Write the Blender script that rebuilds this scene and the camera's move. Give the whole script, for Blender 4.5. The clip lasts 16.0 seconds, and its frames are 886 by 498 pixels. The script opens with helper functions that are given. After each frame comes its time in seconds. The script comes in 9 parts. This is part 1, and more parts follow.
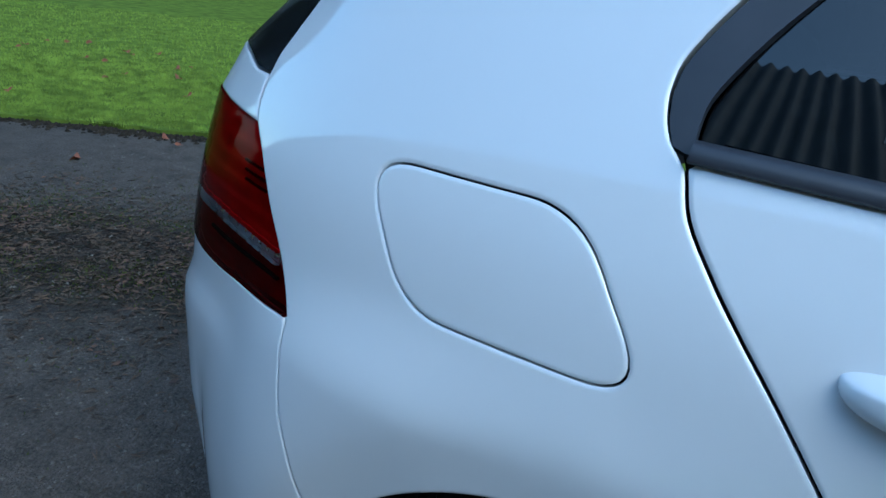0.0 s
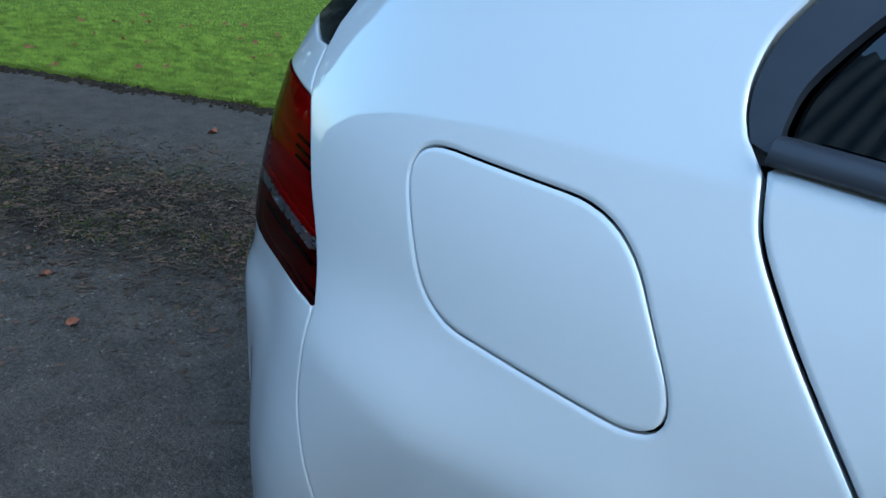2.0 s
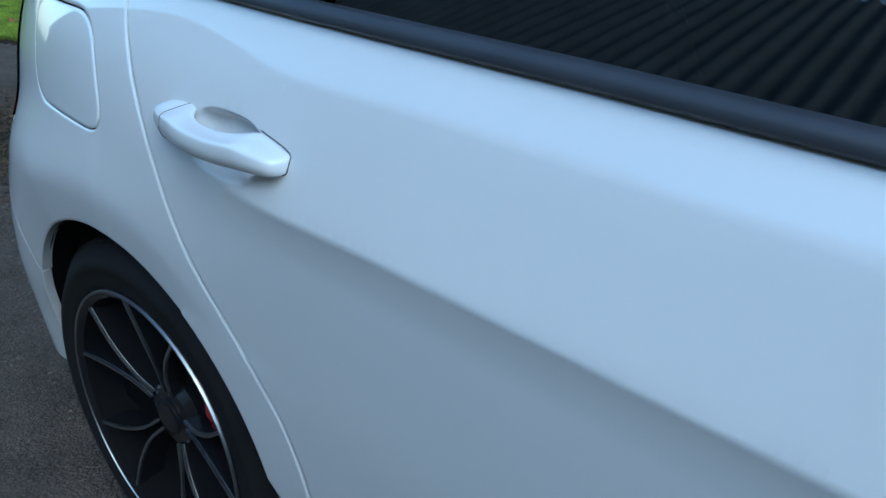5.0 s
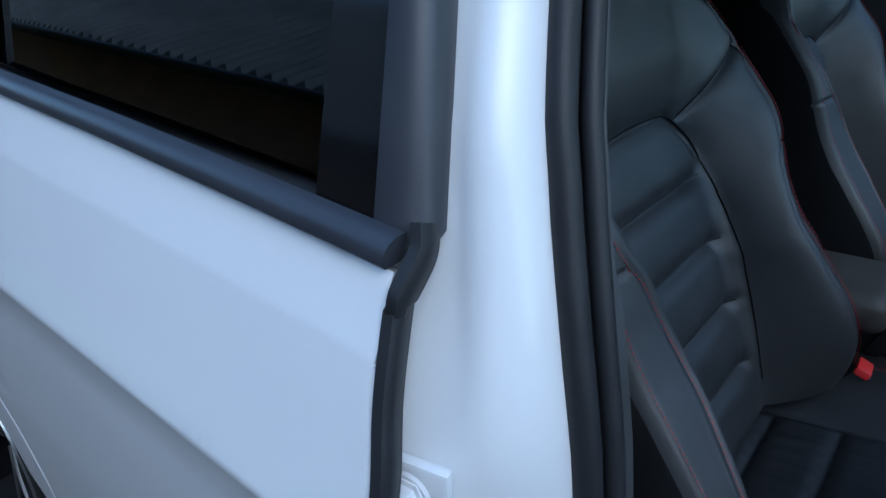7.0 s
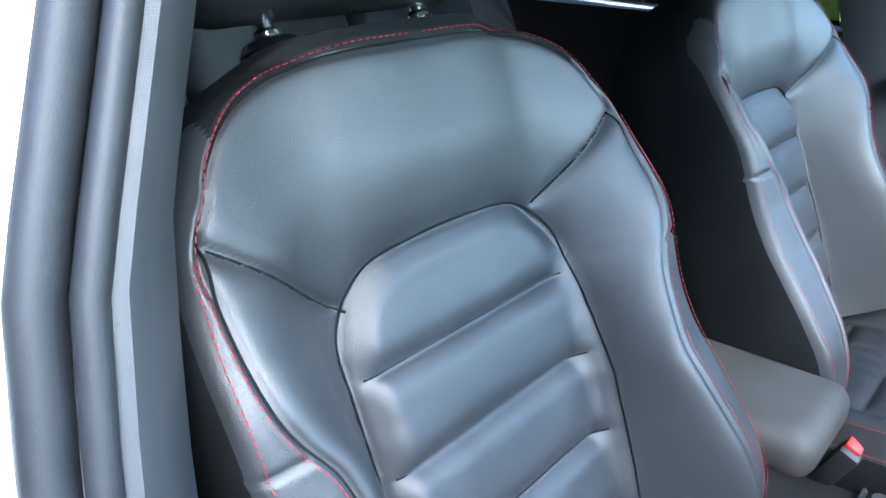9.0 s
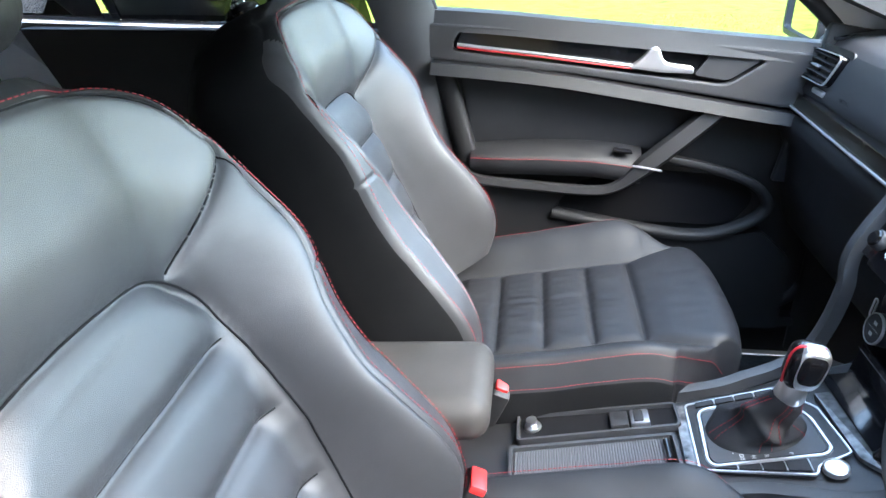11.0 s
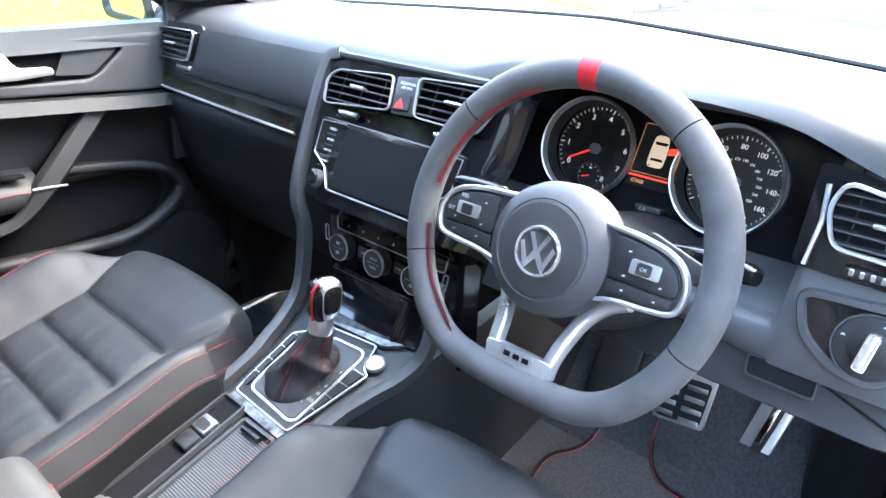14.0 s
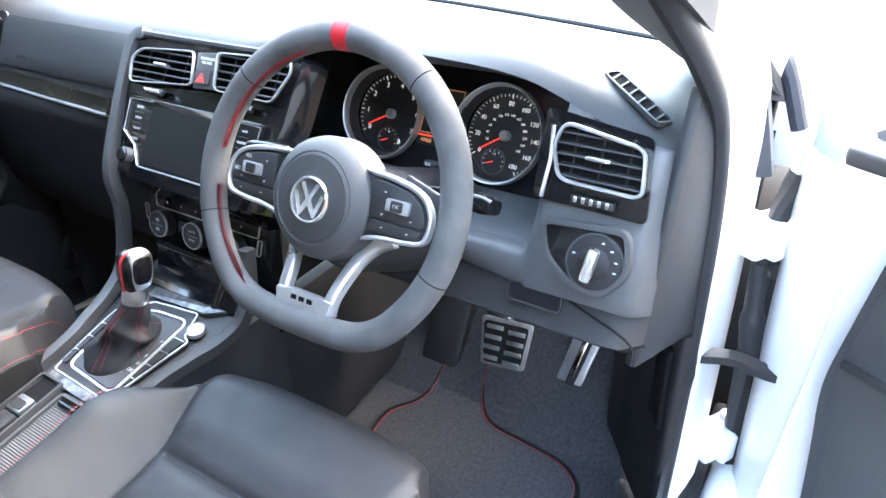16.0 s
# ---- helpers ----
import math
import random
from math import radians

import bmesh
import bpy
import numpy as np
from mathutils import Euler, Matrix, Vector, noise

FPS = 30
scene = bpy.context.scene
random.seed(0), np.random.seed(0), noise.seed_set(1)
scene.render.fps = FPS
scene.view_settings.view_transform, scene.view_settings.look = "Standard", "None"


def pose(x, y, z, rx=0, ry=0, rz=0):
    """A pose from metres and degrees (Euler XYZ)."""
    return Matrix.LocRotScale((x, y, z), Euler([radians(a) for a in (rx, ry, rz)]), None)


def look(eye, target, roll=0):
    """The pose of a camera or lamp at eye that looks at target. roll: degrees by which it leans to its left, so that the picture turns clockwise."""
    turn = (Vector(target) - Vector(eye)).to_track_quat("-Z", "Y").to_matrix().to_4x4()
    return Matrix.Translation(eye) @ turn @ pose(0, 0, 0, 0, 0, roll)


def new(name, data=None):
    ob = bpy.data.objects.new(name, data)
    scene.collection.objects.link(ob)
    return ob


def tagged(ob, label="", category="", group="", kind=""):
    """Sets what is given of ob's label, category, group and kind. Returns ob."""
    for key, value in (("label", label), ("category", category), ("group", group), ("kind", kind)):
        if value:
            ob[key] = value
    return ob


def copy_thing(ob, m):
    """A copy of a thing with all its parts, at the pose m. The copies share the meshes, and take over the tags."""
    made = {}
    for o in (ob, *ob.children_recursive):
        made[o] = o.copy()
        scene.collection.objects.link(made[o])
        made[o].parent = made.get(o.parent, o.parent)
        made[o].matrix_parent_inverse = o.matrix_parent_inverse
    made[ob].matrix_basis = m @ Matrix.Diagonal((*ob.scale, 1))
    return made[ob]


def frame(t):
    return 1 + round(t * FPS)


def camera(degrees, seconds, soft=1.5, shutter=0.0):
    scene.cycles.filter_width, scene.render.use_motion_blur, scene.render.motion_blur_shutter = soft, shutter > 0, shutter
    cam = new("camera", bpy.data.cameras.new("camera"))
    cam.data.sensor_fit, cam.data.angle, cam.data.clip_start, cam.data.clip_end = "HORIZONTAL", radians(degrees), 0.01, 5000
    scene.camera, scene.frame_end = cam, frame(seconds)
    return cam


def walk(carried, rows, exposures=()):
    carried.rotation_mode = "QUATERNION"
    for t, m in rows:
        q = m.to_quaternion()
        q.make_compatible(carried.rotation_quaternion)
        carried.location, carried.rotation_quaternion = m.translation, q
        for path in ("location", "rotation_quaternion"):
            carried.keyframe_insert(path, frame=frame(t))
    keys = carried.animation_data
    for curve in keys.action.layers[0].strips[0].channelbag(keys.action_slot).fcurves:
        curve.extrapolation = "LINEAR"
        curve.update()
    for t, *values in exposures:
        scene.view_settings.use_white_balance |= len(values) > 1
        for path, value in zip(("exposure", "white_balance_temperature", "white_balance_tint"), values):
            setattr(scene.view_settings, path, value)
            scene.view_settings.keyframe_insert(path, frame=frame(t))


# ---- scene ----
cam = camera(65.9, 16.0)
PATH = [
    (0, (0.05, -1.414, 1.135), (-0.69, 0.289, 0.392), 5.9),
    (0.5, (-0.099, -1.3, 1.123), (-0.95, 0.347, 0.373), 6.3),
    (1, (-0.196, -1.222, 1.109), (-1.129, 0.374, 0.346), 6.8),
    (1.5, (-0.139, -1.244, 1.125), (-1.139, 0.303, 0.346), 7.2),
    (2, (0.091, -1.292, 1.114), (-0.96, 0.21, 0.315), 6.4),
    (2.5, (0.319, -1.311, 1.087), (-0.793, 0.143, 0.282), 6.7),
    (3, (0.483, -1.293, 1.093), (-0.702, 0.099, 0.282), 6.9),
    (3.2, (0.514, -1.277, 1.091), (-0.687, 0.1, 0.279), 6.8),
    (5.3, (0.98, -1.279, 1.091), (-0.09, 0.168, 0.218), 3.4),
    (5.5, (1.042, -1.267, 1.091), (-0.018, 0.189, 0.22), 3.3),
    (6, (1.137, -1.227, 1.091), (0.079, 0.226, 0.213), 3.3),
    (6.5, (1.201, -1.153, 1.129), (0.098, 0.25, 0.226), 1.5),
    (7, (1.251, -1.078, 1.163), (0.126, 0.307, 0.259), -0.2),
    (7.5, (1.316, -0.986, 1.2), (0.147, 0.351, 0.281), -0.6),
    (8, (1.368, -0.883, 1.187), (0.127, 0.403, 0.289), 0.0),
    (8.2, (1.36, -0.85, 1.177), (0.105, 0.429, 0.29), 0.2),
    (10.3, (1.301, -0.733, 1.184), (0.35, 0.795, 0.311), 0.3),
    (10.5, (1.3, -0.729, 1.183), (0.496, 0.883, 0.314), -0.2),
    (11, (1.258, -0.748, 1.198), (1.032, 1.04, 0.33), -0.8),
    (11.5, (1.198, -0.722, 1.216), (1.561, 1.042, 0.346), -1.5),
    (12, (1.157, -0.697, 1.216), (1.995, 0.89, 0.332), -1.5),
    (12.5, (1.139, -0.686, 1.216), (2.254, 0.702, 0.304), -1.4),
    (13, (1.129, -0.68, 1.217), (2.349, 0.6, 0.283), -1.5),
    (13.5, (1.128, -0.68, 1.216), (2.398, 0.543, 0.272), -1.4),
    (14, (1.129, -0.682, 1.213), (2.43, 0.502, 0.262), -1.4),
    (14.5, (1.132, -0.68, 1.214), (2.455, 0.473, 0.255), -1.4),
    (15, (1.134, -0.681, 1.214), (2.479, 0.444, 0.251), -1.3),
    (15.5, (1.145, -0.729, 1.203), (2.534, 0.338, 0.237), -0.9),
    (16, (1.135, -0.834, 1.2), (2.614, 0.1, 0.229), -0.6),
]
EXPOSURES = [(0.0, 1.22, 4880, -8), (1.0, 1.3, 4870, -9), (3.0, 1.3, 5050, -8), (5.5, 1.14, 5020, -9), (6.5, 1.04, 4980, -8), (7.0, 1.3, 5120, 0), (7.5, 1.95, 5050, 3), (8.0, 3.18, 4950, 0), (10.5, 4.72, 6850, 6), (11.5, 5.15, 6450, 7), (13.0, 5.54, 6750, 9), (14.5, 5.5, 7250, 9), (15.5, 5.68, 7600, 9), (16.0, 5.55, 7550, 9)]
walk(cam, [(t, look(eye, target, roll)) for t, eye, target, roll in PATH], EXPOSURES)
# ---------- world, sun, exposure ----------
world = bpy.data.worlds.new("sky")
scene.world = world
world.use_nodes = True
wn = world.node_tree
sky = wn.nodes.new("ShaderNodeTexSky")
sky.sky_type, sky.sun_disc = "NISHITA", False
sky.sun_elevation, sky.sun_rotation = radians(48), radians(122)
sky.air_density, sky.dust_density, sky.ozone_density = 1.2, 1.5, 1.0
wn.links.new(sky.outputs[0], wn.nodes["Background"].inputs[0])
wn.nodes["Background"].inputs[1].default_value = 0.15
sun = new("sun", bpy.data.lights.new("sun", "SUN"))
sun.data.energy, sun.data.angle, sun.data.color = 0.09, radians(40), (1.0, 0.97, 0.93)
sun.matrix_world = look((0, 0, 0), (-0.56, 0.37, -0.74))


# ---------- building helpers ----------
def mk(name, verts, faces, mat, parent=None, label="", smooth=True, sharp=38):
    me = bpy.data.meshes.new(name)
    me.from_pydata([tuple(v) for v in verts], [], [tuple(f) for f in faces])
    me.materials.append(mat)
    if smooth:
        me.shade_smooth()
        me.set_sharp_from_angle(angle=radians(sharp))
    me.update()
    ob = new(name, me)
    if parent:
        ob.parent = parent
    if label:
        tagged(ob, label=label)
    return ob


def part(name, bm, mat, parent=None, label="", smooth=True, sharp=38):
    bmesh.ops.recalc_face_normals(bm, faces=bm.faces)
    me = bpy.data.meshes.new(name)
    bm.to_mesh(me)
    bm.free()
    me.materials.append(mat)
    if smooth:
        me.shade_smooth()
        me.set_sharp_from_angle(angle=radians(sharp))
    ob = new(name, me)
    if parent:
        ob.parent = parent
    if label:
        tagged(ob, label=label)
    return ob


def thing(name, label, category, group="", kind=""):
    return tagged(new(name), label, category, group, kind)


def rbox(bm, c, size, bevel=0.0, m=None, seg=2, taper=None):
    """A bevelled box round c, turned by m; taper scales the top in x and y."""
    old = set(bm.verts)
    r = bmesh.ops.create_cube(bm, size=1.0)
    vs = r["verts"]
    for v in vs:
        k = taper if taper and v.co.z > 0 else (1, 1)
        v.co = Vector((v.co.x * size[0] * k[0], v.co.y * size[1] * k[1], v.co.z * size[2]))
    if bevel > 0:
        es = list({e for v in vs for e in v.link_edges})
        bmesh.ops.bevel(bm, geom=es, offset=bevel, segments=seg, profile=0.5, affect="EDGES")
        vs = [v for v in bm.verts if v not in old]
    for v in vs:
        v.co = (m @ v.co if m else v.co) + Vector(c)
    return bm


def box(name, c, size, mat, parent=None, bevel=0.004, m=None, label="", seg=2, taper=None):
    bm = bmesh.new()
    rbox(bm, c, size, bevel, m, seg, taper)
    return part(name, bm, mat, parent, label)


def turn(rx=0, ry=0, rz=0):
    return Euler((radians(rx), radians(ry), radians(rz))).to_matrix()


def frame_of(d, up=(0, 0, 1)):
    d = Vector(d).normalized()
    s = Vector(up).cross(d)
    if s.length < 1e-4:
        s = Vector((1, 0, 0)).cross(d)
    s.normalize()
    return s, d.cross(s).normalized(), d


def smooth_path(pts, n=8, closed=False):
    """Catmull-Rom through the points."""
    p = [Vector(q) for q in pts]
    out, k = [], len(p)
    rng = range(k if closed else k - 1)
    for i in rng:
        a = p[(i - 1) % k] if closed or i > 0 else p[0] * 2 - p[1]
        b, c = p[i], p[(i + 1) % k]
        d = p[(i + 2) % k] if closed or i + 2 < k else p[-1] * 2 - p[-2]
        for j in range(n):
            t = j / n
            out.append(0.5 * (2 * b + (c - a) * t + (2 * a - 5 * b + 4 * c - d) * t * t + (3 * b - a - 3 * c + d) * t**3))
    if not closed:
        out.append(p[-1])
    return out


def sweep_v(path, prof, closed=False, up=(0, 0, 1), caps=True, scale=None):
    """Vertices and faces of a profile (side, up) carried along a path."""
    vs, fs, n, m = [], [], len(path), len(prof)
    for i, p in enumerate(path):
        a = path[(i - 1) % n] if closed or i > 0 else p
        b = path[(i + 1) % n] if closed or i < n - 1 else p
        s, u, _ = frame_of(Vector(b) - Vector(a), up)
        k = scale(i / max(1, n - 1)) if scale else 1
        vs += [Vector(p) + s * x * k + u * y * k for x, y in prof]
    for i in range(n if closed else n - 1):
        for j in range(m):
            a, b = i * m, ((i + 1) % n) * m
            fs.append((a + j, a + (j + 1) % m, b + (j + 1) % m, b + j))
    if caps and not closed:
        fs.append(tuple(reversed(range(m))))
        fs.append(tuple(range((n - 1) * m, n * m)))
    return vs, fs


def circle(r, n=12, ry=None):
    return [(r * math.cos(2 * math.pi * i / n), (ry or r) * math.sin(2 * math.pi * i / n)) for i in range(n)]


def rod(name, path, r, mat, parent=None, n=10, closed=False, up=(0, 0, 1), label="", ry=None, scale=None):
    return mk(name, *sweep_v(path, circle(r, n, ry), closed, up, scale=scale), mat, parent, label)


def lathe(name, prof, m, mat, parent=None, n=40, label="", sharp=30):
    """A profile (radius, height) turned about z, placed by m."""
    vs, fs, k = [], [], len(prof)
    for i in range(n):
        a = 2 * math.pi * i / n
        vs += [m @ Vector((r * math.cos(a), r * math.sin(a), h)) for r, h in prof]
    for i in range(n):
        for j in range(k - 1):
            a, b = i * k, ((i + 1) % n) * k
            fs.append((a + j, b + j, b + j + 1, a + j + 1))
    return mk(name, vs, fs, mat, parent, label, sharp=sharp)


def axis_m(c, d, up=(0, 0, 1)):
    """A matrix at c whose z looks along d and whose y is near up."""
    s, u, w = frame_of(d, up)
    return Matrix.Translation(c) @ Matrix((s, u, w)).transposed().to_4x4()


def rounded(pts, r=0.02, n=5):
    """A polygon with its corners rounded; r may be a list."""
    out, k = [], len(pts)
    for i in range(k):
        a, b, c = Vector(pts[i - 1]).to_2d(), Vector(pts[i]).to_2d(), Vector(pts[(i + 1) % k]).to_2d()
        rr = r[i] if isinstance(r, (list, tuple)) else r
        da, dc = a - b, c - b
        q = min(rr, 0.48 * da.length, 0.48 * dc.length)
        if q < 1e-5:
            out.append(b)
            continue
        p, s = b + da.normalized() * q, b + dc.normalized() * q
        for j in range(n + 1):
            t = j / n
            out.append((1 - t) ** 2 * p + 2 * t * (1 - t) * b + t * t * s)
    return out


def inside(poly, x, y):
    px, py = np.array([p[0] for p in poly]), np.array([p[1] for p in poly])
    qx, qy = np.roll(px, -1), np.roll(py, -1)
    x, y = np.asarray(x)[:, None], np.asarray(y)[:, None]
    cross = ((py > y) != (qy > y)) & (x < (qx - px) * (y - py) / (qy - py + 1e-12) + px)
    return cross.sum(1) % 2 == 1


def dense(poly, step):
    out = []
    for i, p in enumerate(poly):
        a, b = Vector(p).to_2d(), Vector(poly[(i + 1) % len(poly)]).to_2d()
        k = max(1, int((b - a).length / step + 0.5))
        out += [a.lerp(b, j / k) for j in range(k)]
    return out


def sheet(name, outline, fn, mat, parent=None, holes=(), step=0.02, thick=0.012, label="", sharp=40, lip=0.0, flip=False, lines=()):
    """A skin over fn(u, v) cut to an outline, with holes, and edges turned in by thick."""
    from mathutils.geometry import delaunay_2d_cdt

    es = min(step, 0.008) if lip else step
    loops = [dense(outline, es)] + [dense(h, es) for h in holes]
    pts, edges = [], []
    for lp in loops:
        n0 = len(pts)
        pts += lp
        edges += [(n0 + i, n0 + (i + 1) % len(lp)) for i in range(len(lp))]
    edge_n = len(pts)
    bx, by = np.array([p.x for p in pts]), np.array([p.y for p in pts])
    gx, gy = np.meshgrid(np.arange(bx.min() + step * 0.5, bx.max(), step), np.arange(by.min() + step * 0.5, by.max(), step))
    gx, gy = gx.ravel(), gy.ravel()
    ok = inside(loops[0], gx, gy)
    for h in loops[1:]:
        ok &= ~inside(h, gx, gy)
    gx, gy = gx[ok], gy[ok]
    if len(gx):
        far = np.min((gx[:, None] - bx) ** 2 + (gy[:, None] - by) ** 2, 1) > (0.5 * step) ** 2
        gx, gy = gx[far], gy[far]
    pts += [Vector((float(x), float(y))) for x, y in zip(gx, gy)]
    for ln in lines:
        n0 = len(pts)
        pts += [Vector(p).to_2d() for p in ln]
        edges += [(n0 + i, n0 + i + 1) for i in range(len(ln) - 1)]
    if lip:
        for lp, hole in zip(loops, [False] + [True] * len(holes)):
            k = len(lp)
            area = sum(lp[i - 1].x * lp[i].y - lp[i].x * lp[i - 1].y for i in range(k))
            sg = (1 if area > 0 else -1) * (-1 if hole else 1)
            for dd in (lip, lip * 2.2):
                last = None
                for i in range(k):
                    t1, t2 = (lp[i] - lp[i - 1]).normalized(), (lp[(i + 1) % k] - lp[i]).normalized()
                    if t1.dot(t2) < 0.75:
                        last = None
                        continue
                    tt = (t1 + t2).normalized()
                    q = lp[i] + Vector((-tt.y, tt.x)) * dd * sg
                    if np.min((bx - q.x) ** 2 + (by - q.y) ** 2) < (dd * 0.93) ** 2:
                        last = None
                        continue
                    pts.append(q)
                    if last is not None:
                        edges.append((last, len(pts) - 1))
                    last = len(pts) - 1
    co, _, tris, orig, _, _ = delaunay_2d_cdt(pts, edges, [], 0, 1e-6)
    cx = np.array([sum(co[i].x for i in f) / 3 for f in tris])
    cy = np.array([sum(co[i].y for i in f) / 3 for f in tris])
    ok = inside(loops[0], cx, cy)
    for h in loops[1:]:
        ok &= ~inside(h, cx, cy)
    faces = [f if not flip else list(reversed(f)) for f, k in zip(tris, ok) if k]

    def normal(p):
        e = 2e-3
        a = Vector(fn(p.x + e, p.y)) - Vector(fn(p.x - e, p.y))
        b = Vector(fn(p.x, p.y + e)) - Vector(fn(p.x, p.y - e))
        n = a.cross(b).normalized()
        return -n if flip else n

    verts = [Vector(fn(p.x, p.y)) for p in co]
    back = {o: i for i, os in enumerate(orig) for o in os}
    if lip:
        for i in {back[j] for j in range(edge_n)}:
            verts[i] = verts[i] - normal(co[i]) * lip * 0.7
    n0 = 0
    for lp in loops:
        k = len(lp)
        ring = [back[n0 + i] for i in range(k)]
        area = sum(lp[i - 1].x * lp[i].y - lp[i].x * lp[i - 1].y for i in range(k))
        base = len(verts)
        for i in range(k):
            verts.append(verts[ring[i]] - normal(co[ring[i]]) * thick)
        for i in range(k):
            a, b = ring[i], ring[(i + 1) % k]
            c, d = base + (i + 1) % k, base + i
            q = (a, d, c, b) if ((area > 0) != flip) else (b, c, d, a)
            faces.append(q if n0 == 0 else q)
        n0 += k
    return mk(name, verts, faces, mat, parent, label, sharp=sharp)


def lerp_table(t, xs):
    return float(np.interp(t, [p[0] for p in xs], [p[1] for p in xs]))


def smoothstep(a, b, x):
    t = min(1.0, max(0.0, (x - a) / (b - a)))
    return t * t * (3 - 2 * t)


# ---------- materials ----------
def mat(name, col, rough=0.5, metal=0.0, coat=0.0, var=0.1, scale=6.0, bump=0.0, bscale=300.0, spec=0.5, trans=0.0, ior=1.5, emit=0.0, rvar=0.06, kind="noise", sheen=0.0):
    m = bpy.data.materials.new(name)
    m.use_nodes = True
    nt = m.node_tree
    b = nt.nodes["Principled BSDF"]
    b.inputs["Roughness"].default_value = rough
    b.inputs["Metallic"].default_value = metal
    b.inputs["Coat Weight"].default_value = coat
    b.inputs["Coat Roughness"].default_value = 0.03
    b.inputs["Specular IOR Level"].default_value = spec
    b.inputs["Transmission Weight"].default_value = trans
    b.inputs["IOR"].default_value = ior
    b.inputs["Sheen Weight"].default_value = sheen
    b.inputs["Base Color"].default_value = (*col, 1)
    if emit:
        b.inputs["Emission Color"].default_value = (*col, 1)
        b.inputs["Emission Strength"].default_value = emit
    tc = nt.nodes.new("ShaderNodeTexCoord")
    if var > 0:
        n = nt.nodes.new("ShaderNodeTexNoise")
        n.inputs["Scale"].default_value, n.inputs["Detail"].default_value = scale, 6
        nt.links.new(tc.outputs["Object"], n.inputs["Vector"])
        r = nt.nodes.new("ShaderNodeValToRGB")
        r.color_ramp.elements[0].position, r.color_ramp.elements[1].position = 0.3, 0.7
        r.color_ramp.elements[0].color = (*[c * (1 - var) for c in col], 1)
        r.color_ramp.elements[1].color = (*[min(1, c * (1 + var)) for c in col], 1)
        nt.links.new(n.outputs[0], r.inputs[0])
        nt.links.new(r.outputs[0], b.inputs["Base Color"])
        if rvar:
            mr = nt.nodes.new("ShaderNodeMapRange")
            mr.inputs["To Min"].default_value, mr.inputs["To Max"].default_value = max(0.01, rough - rvar), min(1, rough + rvar)
            nt.links.new(n.outputs[0], mr.inputs[0])
            nt.links.new(mr.outputs[0], b.inputs["Roughness"])
    if bump > 0:
        if kind == "leather":
            n2 = nt.nodes.new("ShaderNodeTexVoronoi")
            n2.feature = "DISTANCE_TO_EDGE"
        else:
            n2 = nt.nodes.new("ShaderNodeTexNoise")
            n2.inputs["Detail"].default_value = 3
        n2.inputs["Scale"].default_value = bscale
        nt.links.new(tc.outputs["Object"], n2.inputs["Vector"])
        bp = nt.nodes.new("ShaderNodeBump")
        bp.inputs["Strength"].default_value, bp.inputs["Distance"].default_value = bump, 0.001
        nt.links.new(n2.outputs[0], bp.inputs["Height"])
        if name.startswith("black_leather"):
            # soft creases and sags over the fine grain
            n3 = nt.nodes.new("ShaderNodeTexNoise")
            n3.inputs["Scale"].default_value, n3.inputs["Detail"].default_value, n3.inputs["Distortion"].default_value = 11, 3, 0.3
            nt.links.new(tc.outputs["Object"], n3.inputs["Vector"])
            b3 = nt.nodes.new("ShaderNodeBump")
            b3.inputs["Strength"].default_value, b3.inputs["Distance"].default_value = 0.3, 0.006
            nt.links.new(n3.outputs[0], b3.inputs["Height"])
            nt.links.new(b3.outputs[0], bp.inputs["Normal"])
        nt.links.new(bp.outputs[0], b.inputs["Normal"])
    return m


M_PAINT = mat("white_paint", (0.76, 0.77, 0.78), 0.35, coat=1.0, var=0.012, scale=3)
for m_ in (M_PAINT,):
    b_ = m_.node_tree.nodes["Principled BSDF"]
    b_.inputs["Coat IOR"].default_value, b_.inputs["Specular IOR Level"].default_value, b_.inputs["Coat Roughness"].default_value = 1.85, 0.3, 0.015
M_PAINT2 = mat("white_paint_inner", (0.67, 0.68, 0.69), 0.4, coat=0.6, var=0.03, scale=5)
M_RUBBER = mat("black_rubber", (0.015, 0.0155, 0.018), 0.55, spec=0.4, var=0.2, scale=30, bump=0.2, bscale=900)
M_TRIM = mat("window_trim", (0.03, 0.032, 0.04), 0.38, var=0.15, scale=20)
M_GLOSS = mat("piano_black", (0.006, 0.006, 0.007), 0.10, coat=0.2, var=0.0, spec=0.35)
M_FIN = mat("dark_tinted_cover", (0.006, 0.006, 0.007), 0.18, var=0.0, spec=0.2)
# near-black for joints, and for recesses whose shade is put into the colour
M_GAP = mat("black_and_cavity_shade", (0.008, 0.008, 0.009), 0.9, var=0.2, spec=0.1)
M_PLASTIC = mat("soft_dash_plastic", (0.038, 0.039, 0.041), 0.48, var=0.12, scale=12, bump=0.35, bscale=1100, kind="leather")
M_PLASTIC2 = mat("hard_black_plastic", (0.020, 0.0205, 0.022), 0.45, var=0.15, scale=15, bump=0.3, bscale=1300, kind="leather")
M_DOORP = mat("door_plastic", (0.014, 0.0143, 0.0152), 0.5, var=0.15, scale=15, bump=0.3, bscale=1300, kind="leather", spec=0.35)
M_GAITER = mat("gaiter_leather", (0.018, 0.0182, 0.0195), 0.55, var=0.25, scale=25, bump=0.5, bscale=500, kind="leather", spec=0.35)
M_GREY = mat("dark_grey_plastic", (0.040, 0.0415, 0.045), 0.5, var=0.12, scale=14, bump=0.3, bscale=1200, kind="leather")
